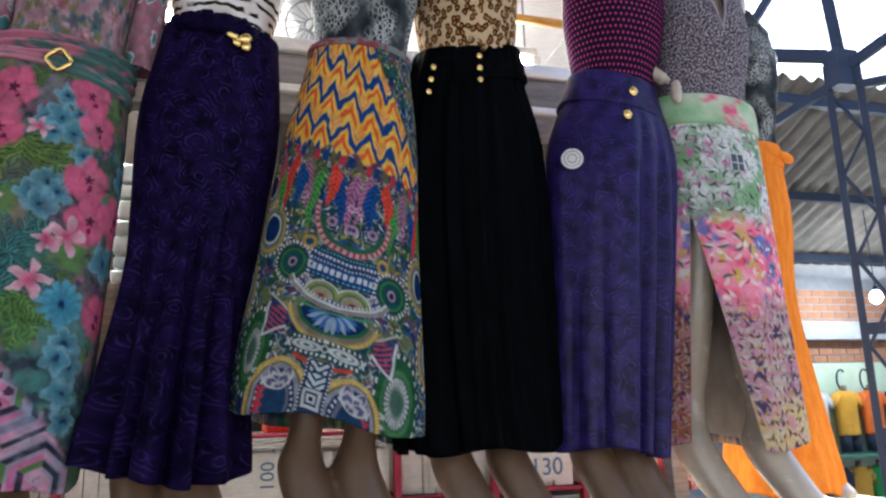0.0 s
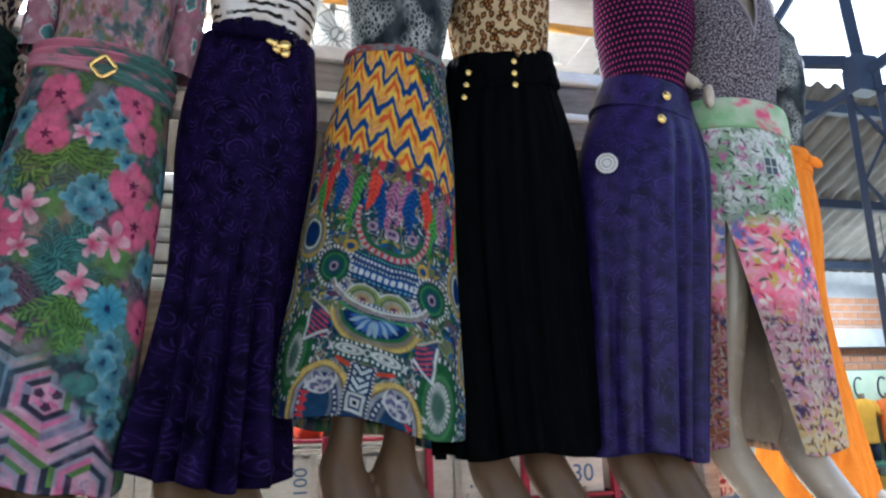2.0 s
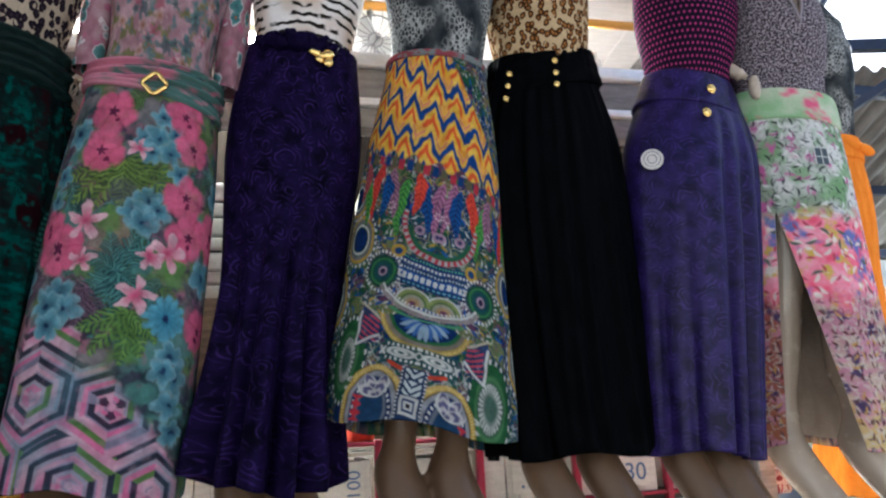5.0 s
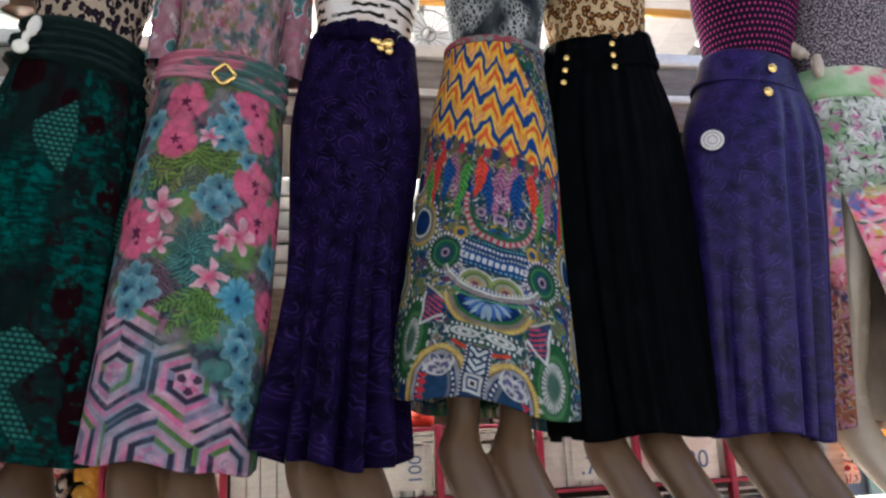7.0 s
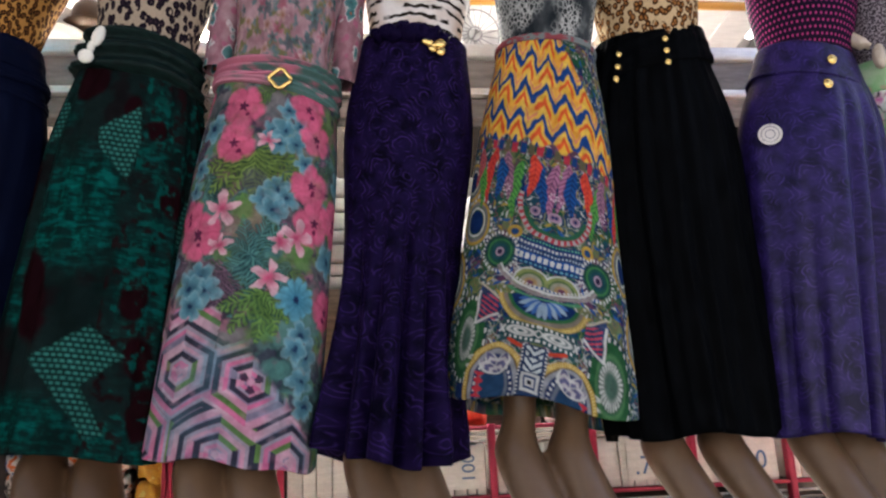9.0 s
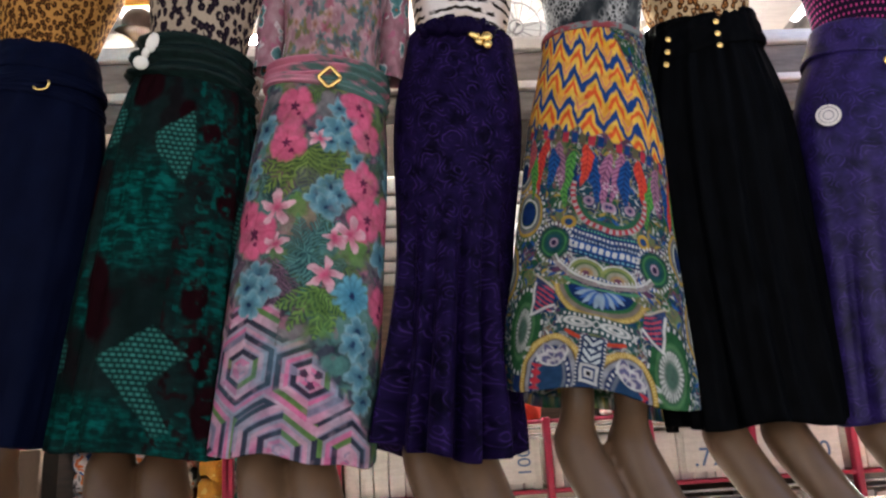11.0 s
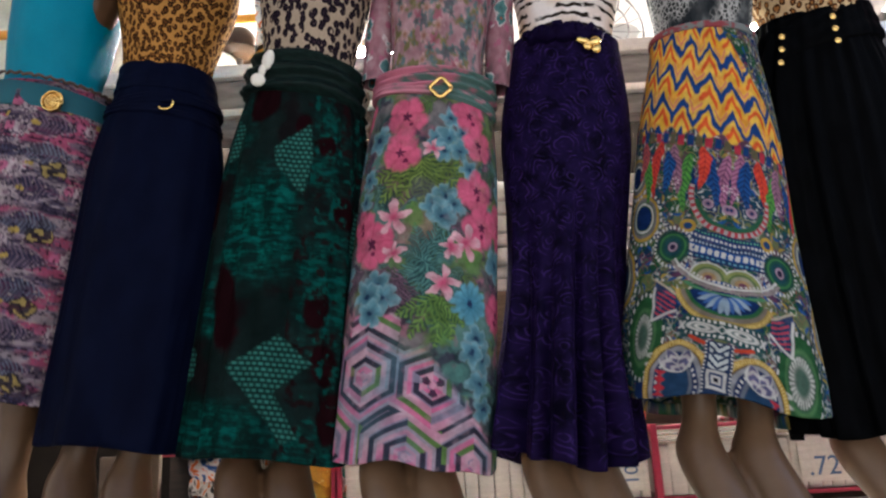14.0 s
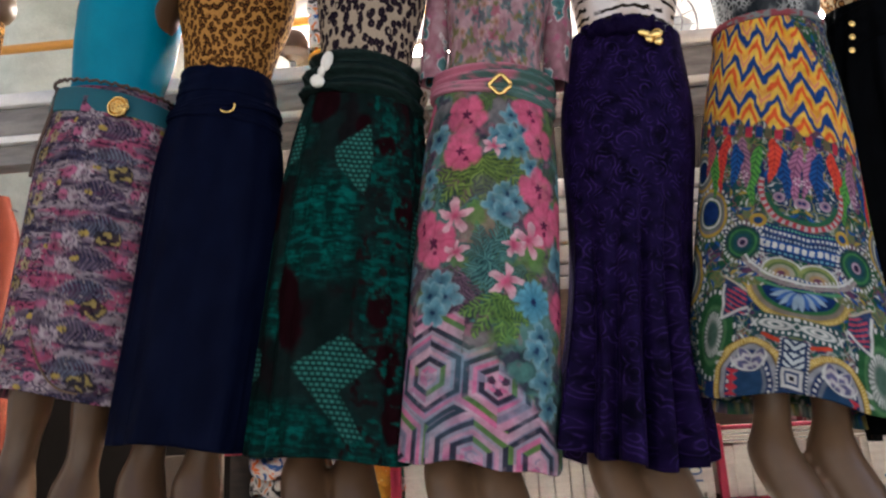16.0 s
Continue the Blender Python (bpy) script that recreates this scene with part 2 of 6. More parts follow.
def glow(name, colour, strength):
    m = bpy.data.materials.new(name)
    m.use_nodes = True
    b = m.node_tree.nodes["Principled BSDF"]
    b.inputs["Base Color"].default_value = (*colour, 1)
    b.inputs["Emission Color"].default_value = (*colour, 1)
    b.inputs["Emission Strength"].default_value = strength
    return m


M["tube"] = glow("lit_fluorescent_tube", (1.0, 0.92, 0.83), 320.0)
M["bulb"] = glow("lit_bulb", (1.0, 0.98, 0.95), 140.0)


def dyed(name, colour, rough=0.75):
    return material(name, colour, rough, vary=0.18, bump=0.2)


# ---- mesh helpers ----


def put_mesh(name, me, mat, parent=None, label=""):
    ob = new(name, me)
    me.materials.append(mat)
    if parent is not None:
        ob.parent = parent
    if label:
        tagged(ob, label)
    return ob


def part(name, bm, mat, parent=None, label="", smooth=True):
    """Links a bmesh as one mesh object, under a thing where parent is given."""
    me = bpy.data.meshes.new(name)
    bm.to_mesh(me)
    bm.free()
    if smooth:
        me.polygons.foreach_set("use_smooth", [True] * len(me.polygons))
    return put_mesh(name, me, mat, parent, label)


def thing(name, m, label, category, group=""):
    """An empty that carries the parts of a thing."""
    e = new(name)
    e.empty_display_size = 0.05
    e.matrix_world = m
    return tagged(e, label, category, group)


def box(bm, x0, y0, z0, x1, y1, z1, bevel=0.0):
    r = bmesh.ops.create_cube(bm, size=1)
    bmesh.ops.transform(bm, verts=r["verts"], matrix=Matrix.Translation(((x0 + x1) / 2, (y0 + y1) / 2, (z0 + z1) / 2)) @ Matrix.Diagonal((abs(x1 - x0), abs(y1 - y0), abs(z1 - z0), 1)))
    if bevel:
        edges = {e for v in r["verts"] for e in v.link_edges}
        bmesh.ops.bevel(bm, geom=list(edges), offset=bevel, segments=2, affect="EDGES", profile=0.5)
    return bm


def boxed(*a, bevel=0.004):
    return box(bmesh.new(), *a, bevel=bevel)


def tube(bm, points, radius, n=8, caps=True):
    """A tube of one radius, or one radius a point, along a line of points."""
    pts = [Vector(p) for p in points]
    rings = []
    for i, p in enumerate(pts):
        d = (pts[min(i + 1, len(pts) - 1)] - pts[max(i - 1, 0)]).normalized()
        side = d.cross(Vector((0, 0, 1)) if abs(d.z) < 0.9 else Vector((0, 1, 0))).normalized()
        up = side.cross(d)
        r = radius[i] if isinstance(radius, (list, tuple)) else radius
        rings.append([bm.verts.new(p + r * (math.cos(k * math.tau / n) * side + math.sin(k * math.tau / n) * up)) for k in range(n)])
    for a, b in zip(rings, rings[1:]):
        for k in range(n):
            bm.faces.new((a[k], a[(k + 1) % n], b[(k + 1) % n], b[k]))
    if caps:
        bm.faces.new(rings[0][::-1])
        bm.faces.new(rings[-1])
    return bm


def beam(bm, a, b, w, h):
    """A square bar from a to b."""
    a, b = Vector(a), Vector(b)
    d = (b - a)
    r = bmesh.ops.create_cube(bm, size=1)
    q = d.to_track_quat("Z", "X").to_matrix().to_4x4()
    bmesh.ops.transform(bm, verts=r["verts"], matrix=Matrix.Translation((a + b) / 2) @ q @ Matrix.Diagonal((w, h, d.length, 1)))
    return bm


def ball(bm, at, size, seg=14, turn=None):
    r = bmesh.ops.create_uvsphere(bm, u_segments=seg, v_segments=max(6, seg // 2), radius=1)
    m = Matrix.Translation(at) @ (turn or Matrix()) @ Matrix.Diagonal((*size, 1))
    bmesh.ops.transform(bm, verts=r["verts"], matrix=m)
    return bm


def grid_mesh(name, P, closed, uv=None, colour=None):
    """A mesh from an array of points (rows, columns, 3); columns wrap round where closed."""
    nv, nu = P.shape[:2]
    me = bpy.data.meshes.new(name)
    i, j = np.meshgrid(np.arange(nv - 1), np.arange(nu if closed else nu - 1), indexing="ij")
    a, b = i * nu + j, i * nu + (j + 1) % nu
    quads = np.stack([a, a + nu, b + nu, b], -1).reshape(-1, 4)
    me.vertices.add(nv * nu)
    me.vertices.foreach_set("co", P.astype(np.float32).ravel())
    me.loops.add(quads.size)
    me.loops.foreach_set("vertex_index", quads.astype(np.int32).ravel())
    me.polygons.add(len(quads))
    me.polygons.foreach_set("loop_start", np.arange(0, quads.size, 4, dtype=np.int32))
    me.polygons.foreach_set("use_smooth", np.ones(len(quads), dtype=bool))
    me.update(calc_edges=True)
    if uv is not None:
        layer = me.uv_layers.new(name="cloth")
        layer.data.foreach_set("uv", uv.reshape(-1, 2)[quads.ravel()].astype(np.float32).ravel())
    if colour is not None:
        att = me.color_attributes.new("print", "FLOAT_COLOR", "POINT")
        att.data.foreach_set("color", np.concatenate([colour.reshape(-1, 3), np.ones((nv * nu, 1))], 1).astype(np.float32).ravel())
    me.validate()
    return me


class Drape:
    """A garment hung round an upright axis: rows of (height, half width, half depth), from top to hem, with folds."""

    def __init__(self, rows, folds=(), hem=(), shift=0.0, lean=(), crease=0.03, pleats=()):
        self.h, self.w, self.d = (np.array(c, float) for c in zip(*rows))
        self.folds, self.hem, self.shift, self.lean = folds, hem, shift, lean
        self.crease, self.pleats, self.seed = crease, pleats, 31 * rows[-1][1] + 7 * rows[0][0]

    def size(self, h):
        up, hh = self.h[::-1], np.asarray(h, float)
        span = abs(self.h[0] - self.h[-1]) * 0.045
        out = []
        for c in (self.w[::-1], self.d[::-1]):
            out.append(sum(np.interp(hh + o * span, up, c) for o in (-1.5, -0.75, 0, 0.75, 1.5)) / 5)
        return out

    def point(self, a, h, lift=0.0):
        """The place at the turn a (0: front, growing to the right) and the height h, lift metres off the cloth."""
        a, h = np.asarray(a, float), np.asarray(h, float)
        w, d = self.size(h)
        v = (self.h[0] - h) / max(1e-6, self.h[0] - self.h[-1])
        m = np.ones(np.broadcast(a, h).shape)
        for n, phase, low, high, power in self.folds:
            amp = low + (high - low) * np.clip(v, 0, 1) ** power
            m = m + amp * np.cos(n * a + phase + 0.35 * np.sin(3.1 * v + n))
        turn = (a + math.pi) % math.tau
        grow = np.clip(v, 0, 1) ** 0.6
        m = m + self.crease * grow * ((vnoise(turn * 2.3 + self.seed, v * 2.2, 1) - 0.5) + 0.55 * (vnoise(turn * 5.5 + 2.5 * v, v * 3.1 + self.seed, 2) - 0.5) + 0.18 * (vnoise(turn * 14 + 3 * v, v * 5 + self.seed, 3) - 0.5))
        for at, start, depth, wide in self.pleats:
            k = np.clip((v - start) / (1 - start), 0, 1) ** 0.7
            m = m - depth * k * np.exp(-((a - at) / wide) ** 2) + 0.45 * depth * k * np.exp(-((a - at + 2.2 * wide) / (1.6 * wide)) ** 2)
        dz = 0
        for n, phase, amount in self.hem:
            dz = dz + amount * np.cos(n * a + phase) * np.clip(v, 0, 1) ** 4
        sx = sum(amount * np.clip(v, 0, 1) ** power for amount, power in self.lean) if self.lean else 0
        return np.stack(np.broadcast_arrays((w * m + lift) * np.sin(a) + sx, -(d * m + lift) * np.cos(a) + self.shift, h + dz), -1)

    def place(self, a, h, lift=0.0):
        return Vector(self.point(a, h, lift).tolist())

    def mesh(self, name, nu, nv, top=None, bottom=None, lift=0.0, painter=None, turn_in=0.025, opening=None):
        top, bottom = self.h[0] if top is None else top, self.h[-1] if bottom is None else bottom
        t = np.linspace(-1, 1, nu, endpoint=False)
        a = math.pi * (0.6 * t + 0.4 * t ** 3)
        h = np.linspace(top, bottom, nv)
        A, H = np.meshgrid(a, h)
        if opening is not None:
            t = np.linspace(0, 1, nu)
            left, right = opening((top - H[:, :1]) / (top - bottom))
            A = right + (2 * math.pi - right + left) * t[None, :]
            H = np.repeat(h[:, None], nu, 1)
        P = self.point(A, H, lift)
        F = np.where(A > math.pi, A - 2 * math.pi, A)
        U, V = F * 0.17, self.h[0] - H
        if turn_in:
            inner = self.point(A[-1:], H[-1:] + turn_in, lift - 0.006)
            lip = self.point(A[-1:], H[-1:] - 0.002, lift - 0.003)
            P = np.concatenate([P, lip, inner])
            U, V = np.concatenate([U, U[-1:], U[-1:]]), np.concatenate([V, V[-1:], V[-1:] - turn_in])
        colour = painter(U, V) if painter else None
        return grid_mesh(name, P, opening is None, np.stack([U, V], -1), colour)


# ---- cloth prints, in metres from the front's middle and from the top ----


def hashed(i, j, seed):
    s = np.sin(i * 127.1 + j * 311.7 + seed * 74.7) * 43758.5453
    return s - np.floor(s)


def vnoise(x, y, seed=0):
    i, j = np.floor(x), np.floor(y)
    u, v = x - i, y - j
    u, v = u * u * (3 - 2 * u), v * v * (3 - 2 * v)
    a = hashed(i, j, seed) * (1 - u) + hashed(i + 1, j, seed) * u
    b = hashed(i, j + 1, seed) * (1 - u) + hashed(i + 1, j + 1, seed) * u
    return a * (1 - v) + b * v


def cloud(x, y, seed=0):
    return 0.55 * vnoise(x, y, seed) + 0.3 * vnoise(2.1 * x, 2.1 * y, seed + 5) + 0.15 * vnoise(4.3 * x, 4.3 * y, seed + 9)


def soft(d, edge=0.003):
    return np.clip(0.5 - d / edge, 0, 1)


def over(C, alpha, colour):
    C += alpha[..., None] * (np.asarray(colour) - C)


def blend(a, b, k):
    return np.asarray(a) + (np.asarray(b) - np.asarray(a)) * np.clip(k, 0, 1)[..., None]


def flower(C, U, V, x, y, r, n, inner, outer, core, phase=0.0, gap=0.4):
    dx, dy = U - x, V - y
    rho, phi = np.hypot(dx, dy), np.arctan2(dy, dx)
    petal = np.abs(np.cos(n * phi / 2 + phase))
    edge = r * (1 - gap + gap * petal) * (0.93 + 0.14 * vnoise(U * 60, V * 60, 3))
    shade = blend(inner, outer, rho / r) * (0.78 + 0.22 * petal[..., None] + 0.12 * (vnoise(U * 150, V * 150, 4)[..., None] - 0.5))
    C += soft(rho - edge, 0.008)[..., None] * (shade - C)
    over(C, soft(rho - r * 0.16 * (0.6 + 0.6 * np.abs(np.cos(2.5 * phi))), 0.004), core)


def leaf(C, U, V, x, y, turn, length, width, colour, dark, stripes=70.0):
    dx, dy = U - x, V - y
    s = (dx * math.cos(turn) + dy * math.sin(turn)) / length
    t = -dx * math.sin(turn) + dy * math.cos(turn)
    half = width * np.sin(math.pi * np.clip(s, 0, 1)) ** 0.7
    inside = soft(np.abs(t) - half, 0.003) * (s > 0) * (s < 1)
    cut = 0.5 + 0.5 * np.sin((s * length + np.abs(t) * 0.9) * stripes * 6.28)
    C += (inside * (0.35 + 0.65 * (cut > 0.35)))[..., None] * (blend(dark, colour, cut) - C)


def line(C, U, V, x0, y0, x1, y1, w, colour):
    d = np.array([x1 - x0, y1 - y0])
    k = np.clip(((U - x0) * d[0] + (V - y0) * d[1]) / (d @ d), 0, 1)
    over(C, soft(np.hypot(U - x0 - k * d[0], V - y0 - k * d[1]) - w, 0.0025), colour)


def ring(C, U, V, x, y, r, w, colour, squash=1.0, low=-4.0, high=4.0):
    phi = np.arctan2((V - y) * squash, U - x)
    over(C, soft(np.abs(np.hypot(U - x, (V - y) * squash) - r) - w, 0.0025) * (phi > low) * (phi < high), colour)


def disc(C, U, V, x, y, r, colour, squash=1.0):
    over(C, soft(np.hypot(U - x, (V - y) * squash) - r, 0.0025), colour)


def dashes(C, U, V, x, y, r, w, n, colour, squash=1.0, low=-4.0, high=4.0, duty=0.0):
    phi = np.arctan2((V - y) * squash, U - x)
    over(C, soft(np.abs(np.hypot(U - x, (V - y) * squash) - r) - w, 0.002) * (np.cos(n * phi) > duty) * (phi > low) * (phi < high), colour)


HEX = ((0.046, 0.802), (-0.100, 0.790), (0.000, 0.968), (0.140, 0.966), (-0.19, 0.945), (0.27, 0.80), (-0.25, 0.76))


def polygon(U, V, corners):
    """Signed distance to a convex polygon whose corners run clockwise on the cloth, below zero inside."""
    d = np.full(U.shape, -9.0)
    for (x0, y0), (x1, y1) in zip(corners, corners[1:] + corners[:1]):
        n = math.hypot(x1 - x0, y1 - y0)
        d = np.maximum(d, ((y1 - y0) * (U - x0) - (x1 - x0) * (V - y0)) / n)
    return d


def arc(C, U, V, x, y, rx, ry, w, colour, low=-4.0, high=4.0):
    """A stroke along an ellipse, from the turn low to high (downwards is half a pi)."""
    phi = np.arctan2((V - y) / ry, (U - x) / rx)
    k = np.hypot((U - x) / rx, (V - y) / ry)
    over(C, soft(np.abs(k - 1) * min(rx, ry) - w, 0.0025) * (phi > low) * (phi < high), colour)


def strokes(C, U, V, cell, seed, width, colour, keep, stretch=1.0, curl=0.0):
    """Short pen strokes, one to a cell, each turned its own way."""
    i, j = np.floor(U / cell), np.floor(V / (cell * stretch))
    x, y = U / cell - i - 0.35 - 0.3 * hashed(i, j, seed), V / (cell * stretch) - j - 0.35 - 0.3 * hashed(j, i, seed)
    turn = math.pi * hashed(i, j, seed + 2)
    s, t = x * np.cos(turn) + y * np.sin(turn), y * np.cos(turn) - x * np.sin(turn)
    t = t + curl * s * s * np.sign(hashed(j, i, seed + 4) - 0.5)
    over(C, soft((np.abs(t) - width * np.clip(1 - (np.abs(s) / 0.42) ** 2, 0, 1)) * cell, 0.0025) * (np.abs(s) < 0.42) * (hashed(i, j, seed + 1) < keep), colour)


def hibiscus(C, U, V, x, y, r, phase, pink, rose, ink):
    """A broad blossom of five lapped petals with a small dark heart and a stamen."""
    dx, dy = U - x, V - y
    rho, phi = np.hypot(dx, dy), np.arctan2(dy, dx)
    petal = np.abs(np.cos(2.5 * phi + phase))
    edge = r * (0.80 + 0.22 * petal ** 0.6) * (0.9 + 0.2 * vnoise(U * 45, V * 45, 3))
    seam = np.clip(1 - petal * 5, 0, 1) * np.clip(rho / r * 1.4 - 0.2, 0, 1)
    tone = blend(pink, rose, 0.35 * (1 - petal) + 0.6 * vnoise(U * 35 + x * 70, V * 35, 6) - 0.1)
    tone *= (1 - 0.28 * seam - 0.15 * (vnoise(phi * 9, rho * 30, 8) - 0.5))[..., None]
    C += (soft(rho - edge, 0.010) * np.clip(0.45 + 1.0 * cloud(U * 34 + x * 60, V * 34, 16), 0, 1))[..., None] * (tone - C)
    over(C, soft(rho - r * 0.2 * (0.5 + 0.7 * np.abs(np.cos(2.5 * phi + 1))), 0.005) * 0.9, ink)
    disc(C, U, V, x + 0.3 * r * math.cos(phase), y + 0.38 * r, 0.006, (0.16, 0.02, 0.07))


def blossom(C, U, V, x, y, r, phase, deep, mid, pale, heart):
    """A small five-petalled blossom, pale at the rims."""
    dx, dy = U - x, V - y
    rho, phi = np.hypot(dx, dy), np.arctan2(dy, dx)
    petal = np.abs(np.cos(2.5 * phi + phase))
    edge = r * (0.55 + 0.45 * petal ** 0.7) * (0.88 + 0.24 * vnoise(U * 70, V * 70, 13))
    tone = blend(deep, mid, rho / r * 1.6 - 0.1)
    tone += np.clip(rho / edge - 0.72, 0, 1)[..., None] * 2.2 * (np.asarray(pale) - tone)
    tone *= (0.82 + 0.36 * vnoise(U * 80 + y * 50, V * 80, 14))[..., None]
    C += (soft(rho - edge, 0.006) * np.clip(0.4 + 1.05 * cloud(U * 44 + x * 50, V * 44, 17), 0, 1))[..., None] * (tone - C)
    over(C, soft(rho - 0.16 * r, 0.004) * 0.85, heart)


def lily(C, U, V, x, y, r, phase, inner, outer):
    """A star of five pointed petals, dark towards the throat."""
    dx, dy = U - x, V - y
    rho, phi = np.hypot(dx, dy), np.arctan2(dy, dx)
    petal = np.abs(np.cos(2.5 * phi + phase))
    edge = r * (0.28 + 0.72 * petal ** 1.6)
    tone = blend(inner, outer, rho / r * 1.5 - 0.15) * (0.85 + 0.3 * vnoise(phi * 12, rho * 60, 15))[..., None]
    C += soft(rho - edge, 0.004)[..., None] * (tone - C)


def frond(C, U, V, x, y, turn, length, width, colour, dark, n=15):
    """A palm frond: a rib with blades that sweep towards its tip."""
    dx, dy = U - x, V - y
    s = (dx * math.cos(turn) + dy * math.sin(turn)) / length
    t = -dx * math.sin(turn) + dy * math.cos(turn)
    half = width * np.clip(np.sin(math.pi * np.clip(s, 0, 1) ** 0.8), 0, 1) ** 0.6
    k = (s - np.abs(t) * 0.9 / length) * n
    b = k - np.floor(k)
    tip = half * (0.75 + 0.4 * hashed(np.floor(k), np.sign(t), 4))
    inside = soft(np.abs(t) - tip, 0.004) * (s > 0) * (s < 1)
    over(C, inside * 0.55, dark)
    C += (inside * np.clip(1.25 - np.abs(b - 0.45) * 3.2, 0, 1))[..., None] * (blend(dark, colour, 0.55 + 0.6 * hashed(np.floor(k), np.sign(t), 9)) - C)
    over(C, soft(np.abs(t) - 0.0012, 0.002) * (s > 0) * (s < 0.95) * 0.6, colour)


def tropical(U, V):
    """Hibiscus, blue blossoms and palms above, nested hexagons towards the hem."""
    U0, V0 = U, V
    U, V = U + 0.010 * (vnoise(U * 45, V * 45, 51) - 0.5) + 0.005 * (vnoise(U * 130, V * 130, 53) - 0.5), V + 0.010 * (vnoise(U * 45, V * 45, 52) - 0.5) + 0.005 * (vnoise(U * 130, V * 130, 54) - 0.5)
    rnd = random.Random(12)
    C = blend((0.03, 0.06, 0.065), (0.20, 0.18, 0.19), cloud(U * 20, V * 20, 1) * 2.6 - 0.85)
    over(C, np.clip(cloud(U * 15, V * 15, 21) * 7 - 3.4, 0, 1) * 0.8, (0.09, 0.22, 0.20))
    over(C, np.clip(cloud(U * 20, V * 20, 31) * 7 - 3.6, 0, 1) * 0.8, (0.12, 0.19, 0.06))
    over(C, np.clip(cloud(U * 22, V * 22, 41) * 7 - 4.0, 0, 1) * 0.7, (0.36, 0.14, 0.20))
    over(C, np.clip(cloud(U * 30, V * 30, 43) * 7 - 4.2, 0, 1) * 0.8, (0.045, 0.035, 0.07))
    for k in range(34):
        tone = rnd.choice((((0.10, 0.24, 0.22), (0.02, 0.06, 0.07)), ((0.17, 0.27, 0.08), (0.05, 0.10, 0.04)), ((0.08, 0.15, 0.09), (0.02, 0.04, 0.04)), ((0.26, 0.12, 0.19), (0.06, 0.03, 0.07))))
        frond(C, U, V, rnd.choice((-1, 1)) * rnd.uniform(0.12, 0.5), rnd.uniform(0.1, 0.6), rnd.uniform(0.4, 2.8), rnd.uniform(0.08, 0.15), rnd.uniform(0.014, 0.028), *tone)
    for k in range(30):
        tone = rnd.choice((((0.11, 0.22, 0.19), (0.012, 0.035, 0.045)), ((0.14, 0.23, 0.07), (0.03, 0.06, 0.03)), ((0.18, 0.11, 0.16), (0.03, 0.02, 0.045))))
        frond(C, U, V, rnd.uniform(-0.17, 0.17), rnd.uniform(0.08, 0.62), rnd.uniform(0.3, 2.9), rnd.uniform(0.07, 0.13), rnd.uniform(0.014, 0.026), *tone, 9)
    # light green fans under the upper blossoms
    grass, moss = (0.20, 0.29, 0.065), (0.02, 0.045, 0.025)
    for turn, ln, w in ((2.75, 0.14, 0.032), (2.3, 0.15, 0.034), (1.95, 0.14, 0.03), (0.25, 0.13, 0.03), (0.62, 0.15, 0.034), (1.1, 0.13, 0.03), (1.5, 0.12, 0.026)):
        frond(C, U, V, -0.012, 0.262, turn, ln, w, grass, moss, 9)
    over(C, soft(np.hypot((U + 0.012) / 0.045, (V - 0.45) / 0.055) - 1, 0.5) * 0.65, (0.30, 0.20, 0.17))
    over(C, soft(np.hypot((U + 0.005) / 0.03, (V - 0.34) / 0.03) - 1, 0.5) * 0.5, (0.10, 0.09, 0.13))
    # dark teal palms in the middle
    for turn, ln, w in ((5.35, 0.11, 0.024), (5.0, 0.12, 0.022), (4.4, 0.10, 0.02), (2.4, 0.10, 0.022), (1.75, 0.15, 0.026), (1.35, 0.13, 0.024), (3.6, 0.08, 0.02), (0.7, 0.10, 0.022)):
        frond(C, U, V, 0.012, 0.52, turn, ln, w, (0.10, 0.25, 0.23), (0.005, 0.02, 0.04), 11)
    for turn, ln in ((1.2, 0.12), (1.7, 0.14), (2.2, 0.12), (2.8, 0.10)):
        frond(C, U, V, -0.035, 0.56, turn, ln, 0.02, (0.20, 0.12, 0.17), (0.02, 0.012, 0.03), 12)
    for x, y, rx, ry in ((0.055, 0.665, 0.026, 0.05), (0.13, 0.50, 0.028, 0.045), (-0.025, 0.41, 0.024, 0.035)):
        over(C, soft(np.hypot((U - x) / rx, (V - y) / ry) - 0.9 - 1.2 * (cloud(U * 50, V * 50, 61) - 0.5), 0.5) * 0.7, (0.12, 0.25, 0.06))
    for turn, ln in ((1.2, 0.10), (1.6, 0.12), (2.1, 0.12), (2.6, 0.11), (0.8, 0.09)):
        frond(C, U, V, 0.048, 0.60, turn, ln, 0.022, (0.17, 0.30, 0.07), (0.02, 0.06, 0.03), 8)
    # nested hexagons
    wash = 0.10 * (cloud(U * 18, V * 18, 7) - 0.5)
    start = np.where(U < -0.03, 0.655 + 0.25 * np.clip(-0.10 - U, 0, 0.1), 0.675 + 0.5 * np.abs(U - 0.05))
    low = np.clip((V - start - wash) / 0.018, 0, 1) * np.clip((0.112 - U) / 0.02 + np.clip(V - 0.84, -1, 0.1) * 40 + 1.0, 0, 1)
    best, which = np.full(U.shape, 9.0), np.zeros(U.shape)
    for k, (x, y) in enumerate(HEX):
        dx, dy = U0 - x, V0 - y
        d = np.maximum.reduce([np.abs(dx), np.abs(dx * 0.5 + dy * 0.87), np.abs(dx * 0.5 - dy * 0.87)])
        which, best = np.where(d < best, k, which), np.minimum(d, best)
    phi = np.zeros(U.shape)
    for k, (x, y) in enumerate(HEX):
        phi = np.where(which == k, np.arctan2(V0 - y, U0 - x), phi)
